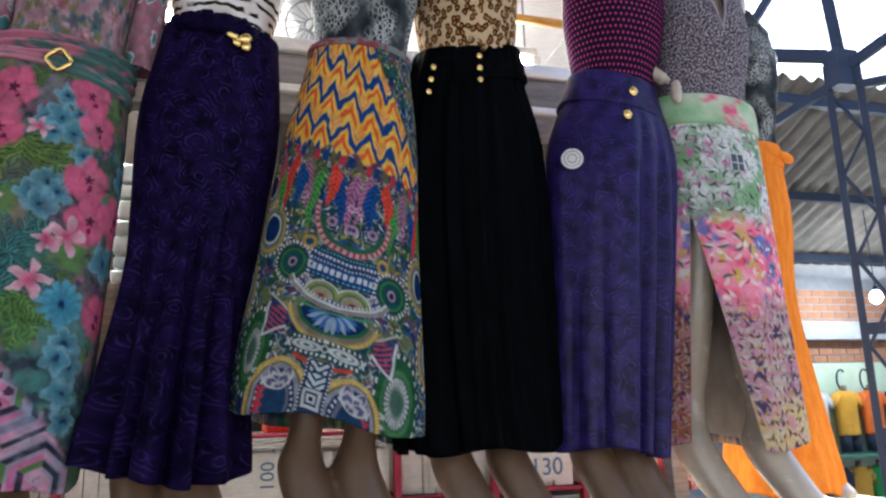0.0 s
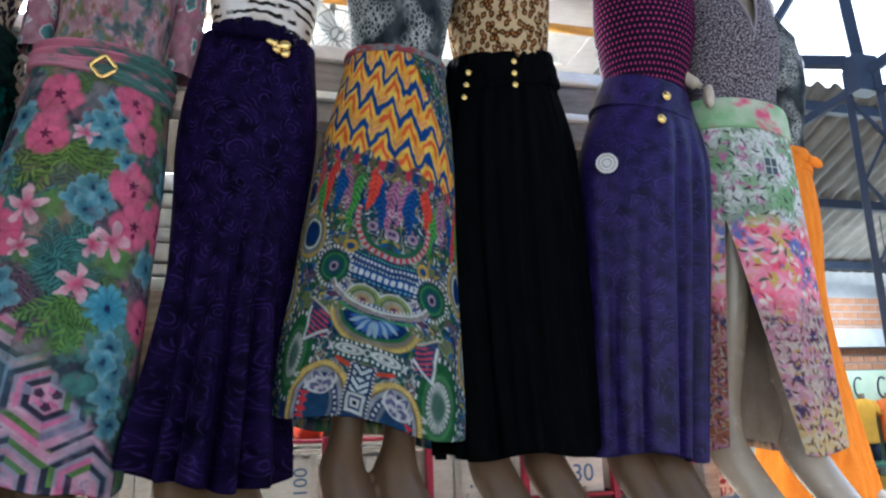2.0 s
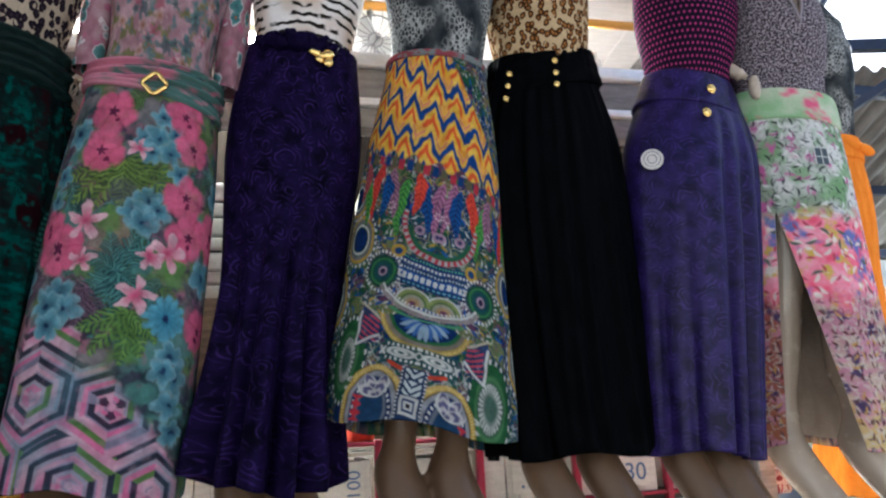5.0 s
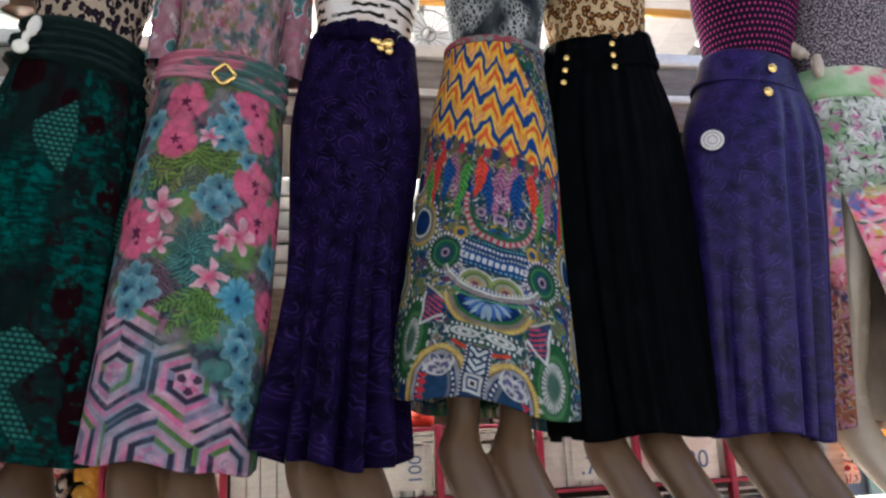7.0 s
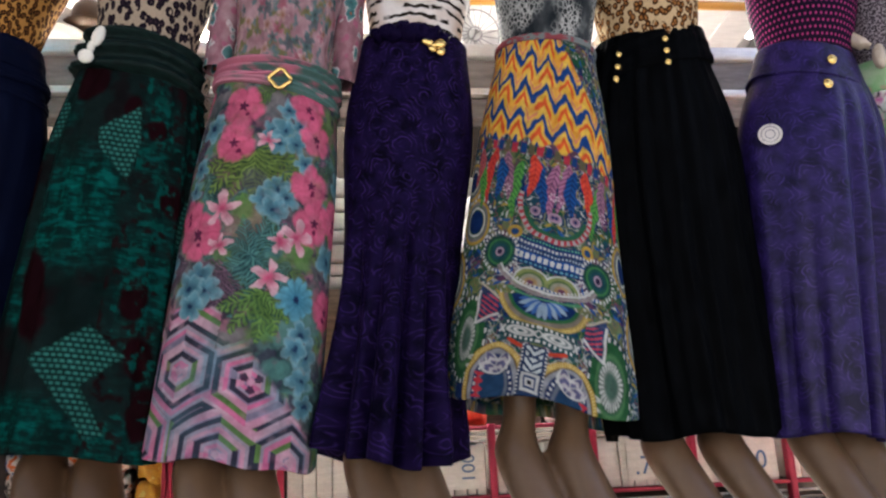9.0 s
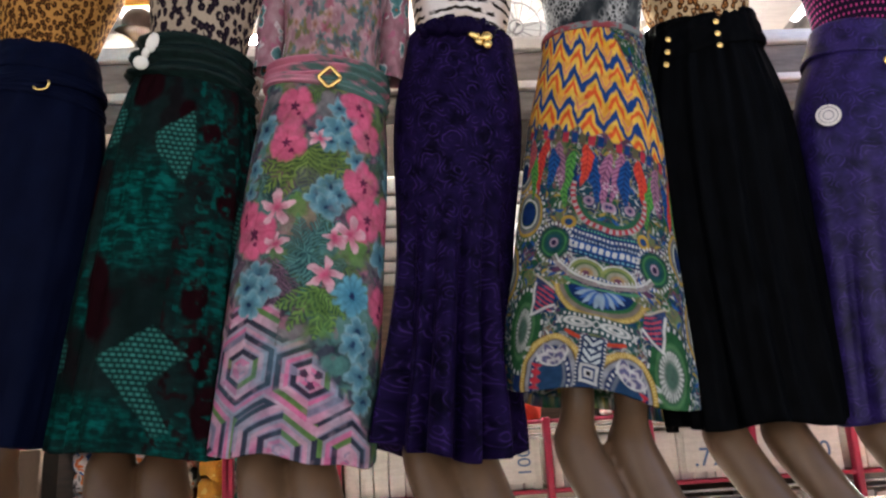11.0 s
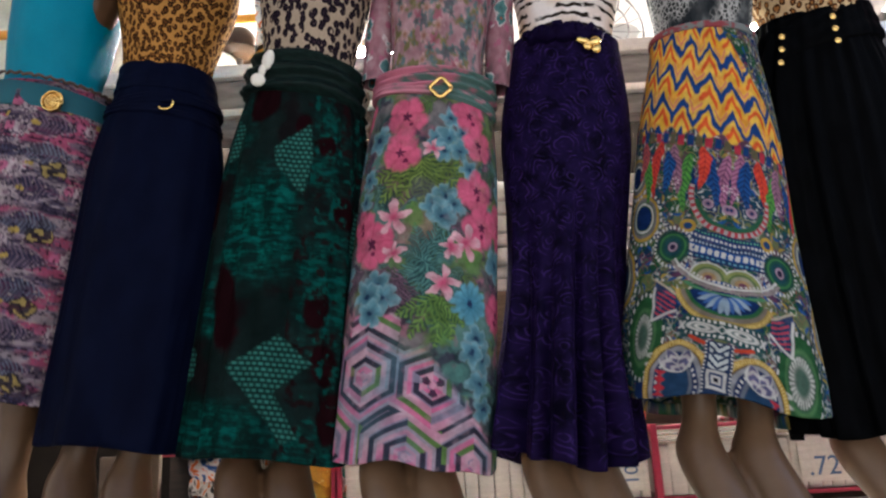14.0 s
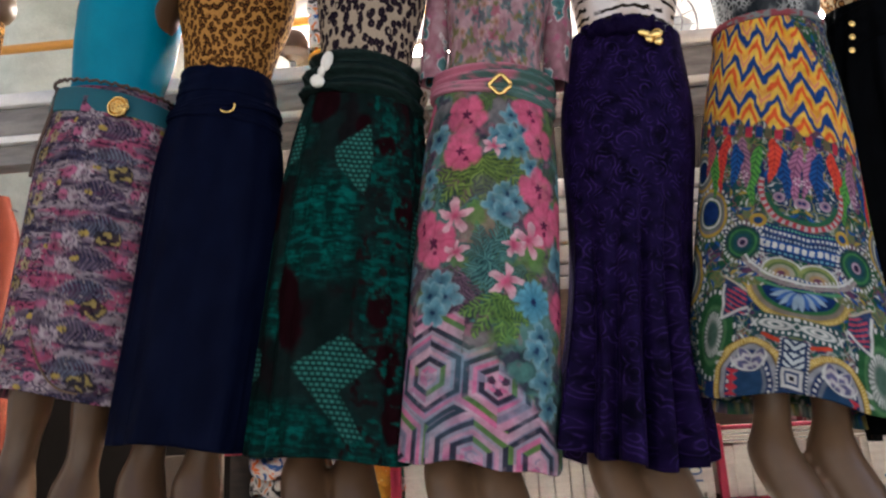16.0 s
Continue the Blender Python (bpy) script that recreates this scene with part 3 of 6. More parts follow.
    sector = np.floor((phi + math.pi / 6) / (math.pi / 3))
    pitch = 0.031
    q = (best + 0.010) / pitch
    idx = np.floor(q)
    f = q - idx
    side, along = hashed(idx + 3 * sector, which, 3), hashed(sector + 7, which + idx * 2, 5)
    H = blend((0.60, 0.20, 0.34), (0.56, 0.36, 0.44), np.clip(vnoise(U * 30, V * 30, 11) * 1.6 - 0.2, 0, 1))
    over(H, (f > 0.55) * (along > 0.55) * 0.8, (0.62, 0.13, 0.29))
    over(H, (f < 0.22) * (along < 0.5) * 0.75, (0.30, 0.30, 0.38))
    dark = soft(np.abs(f - 0.42) - 0.20, 0.08) * (best > 0.014)
    tone = np.where((side < 0.28)[..., None], np.array((0.10, 0.20, 0.05)), np.where((side > 0.86)[..., None], np.array((0.20, 0.19, 0.27)), np.array((0.018, 0.026, 0.045))))
    C2 = dark[..., None] * 0.97 * np.clip(0.7 + 0.9 * vnoise(U * 50, V * 50, 19), 0, 1)[..., None]
    H += C2 * (tone - H)
    over(H, soft(np.abs(f - 0.66) - 0.06, 0.08) * (side > 0.5) * 0.8, (0.22, 0.22, 0.33))
    trio = (which == 0) * (best < 0.026) * (np.cos(3 * phi + 1.57) > 0.2) * soft(np.abs(best - 0.0155) - 0.008, 0.004)
    over(H, trio * 0.9, (0.02, 0.02, 0.045))
    teal = np.exp(-((U + 0.035) / 0.026) ** 2 - ((V - 0.78) / 0.09) ** 2) + 0.8 * np.exp(-((U + 0.085) / 0.05) ** 2 - ((V - 0.90) / 0.04) ** 2) + 0.8 * np.exp(-((U - 0.105) / 0.02) ** 2 - ((V - 0.80) / 0.1) ** 2) + 0.5 * np.clip(cloud(U * 11, V * 11, 23) * 6 - 3.4, 0, 1)
    over(H, np.clip(teal, 0, 1) * 0.75 * (1 - 0.6 * dark), (0.12, 0.26, 0.34))
    over(H, np.exp(-((U - 0.035) / 0.06) ** 2 - ((V - 0.70) / 0.045) ** 2) * 0.8 * (1 - 0.5 * dark), (0.10, 0.26, 0.08))
    C += low[..., None] * (H - C)
    # blossoms
    blue, sky_blue, ice, deep = (0.035, 0.11, 0.17), (0.13, 0.29, 0.36), (0.28, 0.43, 0.47), (0.015, 0.03, 0.08)
    for x, y, r in ((0.055, 0.150, 0.026), (0.02, 0.205, 0.024), (0.05, 0.200, 0.027), (0.088, 0.185, 0.024), (0.083, 0.232, 0.027), (0.04, 0.240, 0.022), (-0.14, 0.205, 0.036), (-0.155, 0.31, 0.028), (-0.16, 0.365, 0.026),
                    (0.048, 0.350, 0.029), (0.023, 0.382, 0.029), (0.072, 0.372, 0.029), (0.046, 0.402, 0.031), (0.105, 0.275, 0.022),
                    (-0.095, 0.575, 0.034), (-0.075, 0.61, 0.034), (-0.118, 0.605, 0.034), (-0.10, 0.645, 0.032), (0.142, 0.685, 0.031), (0.158, 0.735, 0.034), (0.128, 0.72, 0.028), (0.15, 0.79, 0.03), (0.165, 0.845, 0.028), (0.21, 0.5, 0.04), (0.25, 0.3, 0.04), (-0.24, 0.25, 0.04), (-0.22, 0.55, 0.04)):
        blossom(C, U, V, x, y, 1.12 * r, y * 30, blue, sky_blue, ice, deep)
    pink, rose, ink = (0.66, 0.14, 0.25), (0.52, 0.075, 0.17), (0.05, 0.008, 0.04)
    for x, y, r in ((-0.061, 0.150, 0.056), (-0.066, 0.245, 0.050), (0.112, 0.130, 0.050), (0.140, 0.205, 0.046), (0.132, 0.330, 0.052), (0.15, 0.42, 0.055), (-0.118, 0.478, 0.060), (-0.16, 0.43, 0.04), (0.24, 0.4, 0.06), (-0.24, 0.12, 0.05), (0.22, 0.62, 0.05), (-0.25, 0.66, 0.05)):
        hibiscus(C, U, V, x, y, r, x * 9, pink, rose, ink)
    for x, y, r, a in ((-0.070, 0.412, 0.046, 0.9), (0.107, 0.463, 0.046, 0.3), (0.072, 0.478, 0.030, 1.1), (0.054, 0.566, 0.044, 0.35), (-0.058, 0.500, 0.030, 0.6), (0.014, 0.232, 0.028, 0.2)):
        lily(C, U, V, x, y, r, a, (0.50, 0.08, 0.17), (0.68, 0.42, 0.48))
    flower(C, U, V, 0.122, 0.606, 0.047, 12, (0.03, 0.16, 0.26), (0.15, 0.40, 0.52), (0.02, 0.03, 0.09), 0, 0.22)
    C *= (0.48 + 0.52 * cloud(U * 60, V * 60, 77))[..., None]
    return np.clip(C, 0, 1)


def tribal(U, V):
    """A zigzag yoke over feathers, beads, arches and eyes in navy, green, gold and white."""
    V = V + 0.05
    U, V = U + 0.004 * (vnoise(U * 40, V * 40, 91) - 0.5), V + 0.004 * (vnoise(U * 40, V * 40, 92) - 0.5)
    X = U + 0.012 + 0.10 * (V - 0.66)
    Y = V - 0.27 * X
    W = np.abs(X)
    navy, green, gold, white, red, grey, teal = (0.009, 0.026, 0.10), (0.025, 0.09, 0.035), (0.45, 0.29, 0.05), (0.55, 0.55, 0.53), (0.45, 0.035, 0.05), (0.17, 0.165, 0.17), (0.018, 0.065, 0.085)
    olive, plum, sea = (0.17, 0.19, 0.07), (0.13, 0.05, 0.09), (0.02, 0.08, 0.26)
    C = blend(navy, teal, np.clip(cloud(U * 20, V * 20, 2) * 3 - 1.1, 0, 1))
    over(C, np.clip(cloud(U * 26, V * 26, 12) * 8 - 4.3, 0, 1) * 0.9, green)
    over(C, np.clip(cloud(W * 30, Y * 30, 22) * 8 - 4.8, 0, 1) * 0.8, plum)
    over(C, np.clip(cloud(W * 24, Y * 24, 24) * 8 - 4.9, 0, 1) * 0.8, olive)
    for seed, sc, level, thin, col in ((61, 24, 0.5, 0.010, white), (63, 22, 0.43, 0.014, (0.34, 0.30, 0.10)), (67, 28, 0.46, 0.012, (0.06, 0.20, 0.09)), (71, 30, 0.57, 0.010, (0.36, 0.07, 0.09)), (73, 18, 0.4, 0.008, white)):
        over(C, soft(np.abs(cloud(W * sc, Y * sc, seed) - level) - thin, 0.014) * 0.55, col)
    cell = 0.0125
    i, j = np.floor(W / cell), np.floor(Y / cell)
    px, py, pick = W / cell - i - 0.5, Y / cell - j - 0.5, hashed(np.floor(W / cell), np.floor(Y / cell), 5)
    over(C, soft((np.hypot(px, py) - 0.24) * cell, 0.003) * (pick > 0.86) * 0.75, white)
    strokes(C, W, Y, 0.024, 41, 0.08, white, 0.3, 1.0, 0.7)
    strokes(C, W, Y + 0.01, 0.026, 43, 0.12, (0.36, 0.26, 0.05), 0.25, 1.0, 0.7)
    strokes(C, W, Y, 0.03, 45, 0.12, sea, 0.35, 1.0, 0.7)
    # outer curls
    for x, y, rx, ry in ((0.20, 0.60, 0.05, 0.06), (0.26, 0.76, 0.06, 0.08), (0.25, 0.5, 0.05, 0.05)):
        for k, col in ((1.0, gold), (0.86, grey), (0.70, green), (0.5, navy)):
            over(C, soft((np.hypot((W - x) / rx, (Y - y) / ry) - k) * rx, 0.003), col)
        dashes(C, W, Y, x, y, rx * 1.12, 0.003, 26, white, rx / ry)
        arc(C, W, Y, x, y, rx * 0.6, ry * 0.6, 0.0025, white)
    # side paisleys with pale combs and a rim of dots
    kk = np.hypot((W - 0.148) / 0.047, (Y - 0.885) / 0.098)
    ang = np.arctan2((Y - 0.885) / 0.098, (W - 0.148) / 0.047)
    for k, col in ((1.12, (0.02, 0.05, 0.06)), (1.0, green), (0.72, (0.07, 0.17, 0.07)), (0.6, (0.04, 0.10, 0.06)), (0.52, (0.22, 0.25, 0.22)), (0.3, (0.07, 0.13, 0.10))):
        over(C, soft((kk - k) * 0.047, 0.004), col)
    over(C, soft(np.abs(kk - 1.03) - 0.05, 0.04) * (np.cos(22 * ang) > 0.2), white)
    over(C, soft(np.abs(kk - 0.45) - 0.09, 0.04) * (np.cos(26 * ang) > 0.1) * 0.8, white)
    # feathers
    cols = ((0.010, (0.42, 0.17, 0.29), (0.13, 0.05, 0.12)), (0.036, sea, navy), (0.066, (0.68, 0.075, 0.04), (0.40, 0.03, 0.03)), (0.094, (0.10, 0.32, 0.06), (0.03, 0.11, 0.04)), (0.120, (0.34, 0.16, 0.25), (0.10, 0.06, 0.10)), (0.146, (0.02, 0.09, 0.28), navy), (0.172, (0.60, 0.06, 0.04), (0.3, 0.02, 0.03)), (0.20, (0.10, 0.3, 0.06), (0.02, 0.1, 0.03)), (0.226, (0.5, 0.1, 0.1), plum))
    for k, (x, col, vein) in enumerate(cols):
        y0 = 0.395 + 0.02 * (k % 2)
        dx, s = W - x - 0.009 * np.sin((Y - y0) * 26 + 2.1 * k + np.sign(X)), (Y - y0 - 0.02 * hashed(k + 0 * X, np.sign(X), 3)) / (0.15 - 0.02 * (k % 3))
        half = 0.0135 * np.clip(np.sin(math.pi * np.clip(s, 0, 1) ** 0.7), 0, 1) ** 0.8 * (0.8 + 0.5 * vnoise(Y * 90, W * 90, k))
        inside = soft(np.abs(dx) - half, 0.003) * (s > 0) * (s < 1)
        rib = (Y * 75 - np.abs(dx) * 80) % 1
        C += inside[..., None] * (blend(vein, col, np.clip(1.5 - 3.0 * np.abs(rib - 0.5), 0.1, 1)) - C)
        over(C, soft(np.abs(dx) - 0.001, 0.0015) * (s > 0.05) * (s < 1.05) * 0.5, (0.03, 0.02, 0.03))
        if k in (0, 4):
            dashes(C, W, Y, x, 0.50, 0.008, 0.0025, 7, (0.62, 0.45, 0.52))
    for x, y in ((0.004, 0.552), (0.045, 0.545)):
        disc(C, W, Y, x, y, 0.010, (0.26, 0.16, 0.24))
        ring(C, W, Y, x, y, 0.010, 0.0018, (0.4, 0.28, 0.36))
        disc(C, W, Y, x, y, 0.004, navy)
    # the hoop round the feathers and the rows of beads
    arc(C, W, Y, 0.0, 0.52, 0.072, 0.078, 0.0055, (0.03, 0.11, 0.06), 0.25, 1.6)
    arc(C, W, Y, 0.0, 0.52, 0.082, 0.089, 0.0055, (0.40, 0.05, 0.07), -0.2, 1.6)
    dashes(C, W, Y, 0.0, 0.52, 0.082, 0.0048, 38, (0.40, 0.36, 0.36), 0.92, -0.2, 1.6)
    for y, w, n, col, bg in ((0.622, 0.0028, 150, (0.10, 0.30, 0.22), navy), (0.634, 0.0032, 120, white, (0.02, 0.05, 0.17)), (0.648, 0.0030, 140, (0.30, 0.36, 0.42), navy), (0.665, 0.0075, 78, white, sea), (0.681, 0.003, 100, (0.10, 0.25, 0.35), navy)):
        row = Y - y + 1.9 * W * W
        lim = soft(W - 0.092, 0.004)
        over(C, soft(np.abs(row) - w - 0.0035, 0.002) * lim, bg)
        saw = (X * n) % 1
        over(C, soft(np.abs(row) - w * (1 - 0.7 * np.abs(saw - 0.5)), 0.002) * (np.abs(saw - 0.5) < 0.33) * lim, col)
    ring(C, W, Y, 0.080, 0.607, 0.0125, 0.0042, gold)
    disc(C, W, Y, 0.080, 0.607, 0.0085, (0.02, 0.06, 0.16))
    # targets
    for r, col in ((0.036, (0.02, 0.06, 0.05)), (0.030, (0.05, 0.17, 0.06)), (0.025, (0.02, 0.08, 0.06)), (0.019, teal), (0.012, (0.05, 0.09, 0.12)), (0.0095, (0.42, 0.30, 0.38)), (0.006, (0.03, 0.02, 0.06))):
        disc(C, W, Y, 0.108, 0.662, r, col, 0.88)
    dashes(C, W, Y, 0.108, 0.662, 0.042, 0.0032, 28, white, 0.88)
    # humps and the line below them
    for r, col in ((0.038, white), (0.0345, (0.22, 0.26, 0.09)), (0.027, (0.10, 0.16, 0.06)), (0.022, (0.30, 0.29, 0.22)), (0.014, (0.36, 0.24, 0.12)), (0.007, plum)):
        over(C, soft(np.hypot(W - 0.031, (Y - 0.725) * 1.05) - r, 0.0025) * (Y < 0.728 + 0.1 * W), col)
    for r, w, col in ((0.122, 0.0028, white), (0.130, 0.0035, (0.26, 0.22, 0.22))):
        arc(C, W, Y, 0.0, 0.618, r, r, w, col, 0.62, 1.6)
    dashes(C, W, Y, 0.0, 0.618, 0.1155, 0.0025, 90, white, 1.0, 0.8, 1.6)
    # the lens and its golden cradle
    for rx, ry, col in ((0.092, 0.083, (0.34, 0.24, 0.06)), (0.080, 0.071, (0.20, 0.17, 0.14)), (0.071, 0.061, (0.035, 0.13, 0.05)), (0.063, 0.053, navy)):
        over(C, soft((np.hypot(W / rx, (Y - 0.748) / ry) - 1) * ry, 0.003) * (Y > 0.750 + 0.12 * W), col)
    dashes(C, W, Y, 0.0, 0.748, 0.0865, 0.0035, 110, (0.62, 0.47, 0.16), 1.10, 0.15, 1.6)
    for k in range(6):
        a = 0.25 + 0.24 * k
        leaf(C, W, Y, 0.012 * math.cos(a), 0.754 + 0.01 * math.sin(a), a, 0.036 + 0.004 * (k % 2), 0.0055, (0.30, 0.40, 0.50) if k % 2 else (0.05, 0.13, 0.36), sea, 10)
    arc(C, W, Y, 0.0, 0.735, 0.07, 0.022, 0.0022, (0.08, 0.24, 0.12), 0.1, 1.6)
    # side triangles with red stripes
    over(C, soft(polygon(W, Y, [(0.088, 0.775), (0.135, 0.745), (0.128, 0.845), (0.082, 0.825)]), 0.003) * 0.85, (0.025, 0.04, 0.12))
    over(C, soft(np.maximum(np.abs(W - 0.107) - 0.02, np.abs(Y - 0.80) - 0.03), 0.004) * (((Y + 0.5 * W) * 85 % 1) < 0.45), (0.40, 0.06, 0.10))
    line(C, W, Y, 0.085, 0.812, 0.13, 0.842, 0.0032, white)
    line(C, W, Y, 0.13, 0.842, 0.135, 0.765, 0.0028, white)
    line(C, W, Y, 0.088, 0.775, 0.135, 0.745, 0.0022, (0.45, 0.4, 0.3))
    # eyes among pen strokes
    over(C, soft(np.maximum(W - 0.07, np.abs(Y - 0.845) - 0.022 - 0.1 * W), 0.004) * 0.9, (0.02, 0.07, 0.075))
    over(C, soft(np.abs(np.abs(Y - 0.843) - 0.0165) - 0.0035, 0.002) * ((W * 105) % 1 < 0.45) * (W < 0.066), white)
    arc(C, W, Y, 0.033, 0.843, 0.023, 0.0095, 0.0019, white)
    arc(C, W, Y, 0.033, 0.843, 0.010, 0.005, 0.0019, white)
    over(C, soft(np.abs(W + np.abs(Y - 0.843) - 0.009) - 0.0018, 0.002), white)
    line(C, W, Y, 0.064, 0.835, 0.072, 0.851, 0.0022, white)
    line(C, W, Y, 0.072, 0.835, 0.064, 0.851, 0.0022, white)
    line(C, W, Y, 0.008, 0.888, 0.05, 0.868, 0.0042, (0.50, 0.06, 0.03))
    # spindles and red teeth beside the arches
    over(C, soft(np.maximum(np.abs(W - 0.118) - 0.035, np.abs(Y - 0.97) - 0.06), 0.004) * (kk > 1.1), (0.012, 0.03, 0.10))
    for y in (0.925, 0.945, 0.965, 0.985):
        arc(C, W, Y, 0.108, y, 0.018, 0.0055, 0.0014, white)
        disc(C, W, Y, 0.108, y, 0.003, (0.45, 0.25, 0.28))
    # golden arches at the hem with leaves inside
    for rx, ry, col in ((0.063, 0.105, (0.40, 0.26, 0.05)), (0.052, 0.092, (0.10, 0.07, 0.04)), (0.049, 0.089, (0.27, 0.28, 0.31)), (0.040, 0.078, navy), (0.030, 0.060, (0.13, 0.15, 0.19)), (0.024, 0.05, (0.02, 0.05, 0.11))):
        over(C, soft((np.hypot((W - 0.066) / rx, (Y - 0.985) / ry) - 1) * rx, 0.0028), col)
    dashes(C, W, Y, 0.066, 0.985, 0.0575, 0.0032, 90, (0.68, 0.52, 0.2), 0.585)
    dashes(C, W, Y, 0.066, 0.985, 0.035, 0.0022, 30, white, 0.55)
    for turn, ln in ((-1.05, 0.062), (-1.75, 0.058), (-0.55, 0.05)):
        leaf(C, W, Y, 0.058, 0.955, turn, ln, 0.0125, white, white, 10)
        leaf(C, W, Y, 0.059, 0.953, turn, ln * 0.93, 0.0092, (0.09, 0.10, 0.20), (0.28, 0.22, 0.30), 45)
    over(C, soft(np.maximum(np.abs(W - 0.094) - 0.006 - 0.004 * np.sin(Y * 330), np.abs(Y - 0.985) - 0.03), 0.003), red)
    # totem
    over(C, soft(np.maximum(W - 0.0225, np.abs(Y - 0.945) - 0.072), 0.002), (0.02, 0.04, 0.10))
    over(C, soft(np.abs(W - 0.021) - 0.0016, 0.002) * (np.abs(Y - 0.945) < 0.072) * ((Y * 110) % 1 < 0.5), white)
    over(C, soft(np.maximum(W - 0.015, np.abs(Y - 0.906) - 0.030), 0.002) * (((Y - 0.872 + W * 1.1) * 62) % 1 < 0.6), (0.50, 0.55, 0.56))
    disc(C, W, Y, 0.0065, 0.900, 0.0045, (0.03, 0.05, 0.10))
    over(C, soft(np.maximum(W - 0.0155, np.abs(Y - 0.962) - 0.023), 0.002), white)
    over(C, soft(np.maximum(W - 0.0105, np.abs(Y - 0.962) - 0.016), 0.002), (0.02, 0.05, 0.14))
    over(C, soft(np.maximum(W - 0.0075, np.abs(Y - 0.962) - 0.010), 0.002), white)
    over(C, soft(np.maximum(W - 0.0035, np.abs(Y - 0.962) - 0.005), 0.002), (0.01, 0.01, 0.02))
    # yoke
    wx = X + 0.010 * (vnoise(U * 30, V * 18, 33) - 0.5)
    tri = np.abs(((wx / 0.060) % 1) - 0.5) * 2
    b = (Y + 0.052 * tri - 0.16 * np.clip(X, -0.3, 1)) / 0.086
    b = b - np.floor(b)
    wob = 0.14 * (vnoise(U * 90, V * 45, 8) - 0.5)
    yoke = blend((0.72, 0.40, 0.03), (0.82, 0.55, 0.10), vnoise(U * 60, V * 30, 9))
    over(yoke, soft(np.abs(b - 0.66 + wob) - 0.11, 0.09) * (0.35 + 0.65 * (tri > 0.3)), (0.66, 0.10, 0.03))
    over(yoke, soft(np.abs(b - 0.90 + wob) - 0.07, 0.10) * (tri < 0.55), (0.62, 0.22, 0.13))
    over(yoke, soft(np.abs(b - 0.22 + 1.5 * wob) - 0.155, 0.09), (0.015, 0.055, 0.21))
    edge = 0.374 + 0.010 * np.cos(X * 105) + 0.008 * (vnoise(U * 50, V * 50, 6) - 0.5)
    keep = soft(Y - edge, 0.006) * np.clip((V - 0.075 - 1.9 * (U - 0.035)) / 0.012, 0, 1)
    tuft = soft(np.abs(Y - 0.392) - 0.014, 0.006) * (np.abs(U) < 0.3)
    blob = np.floor(X / 0.021)
    over(C, tuft * soft(np.abs(X / 0.021 - blob - 0.5) - 0.36, 0.1), (0.40, 0.035, 0.06))
    over(C, tuft * soft(np.abs(X / 0.021 - blob - 0.5) - 0.36, 0.1) * (blob % 3 == 1), (0.012, 0.05, 0.17))
    over(C, tuft * soft(np.abs(X / 0.021 - blob - 0.5) - 0.36, 0.1) * (blob % 3 == 2) * 0.8, (0.04, 0.12, 0.06))
    C += keep[..., None] * (yoke - C)
    C *= (0.5 + 0.44 * cloud(U * 70, V * 70, 78))[..., None]
    return np.clip(C, 0, 1)


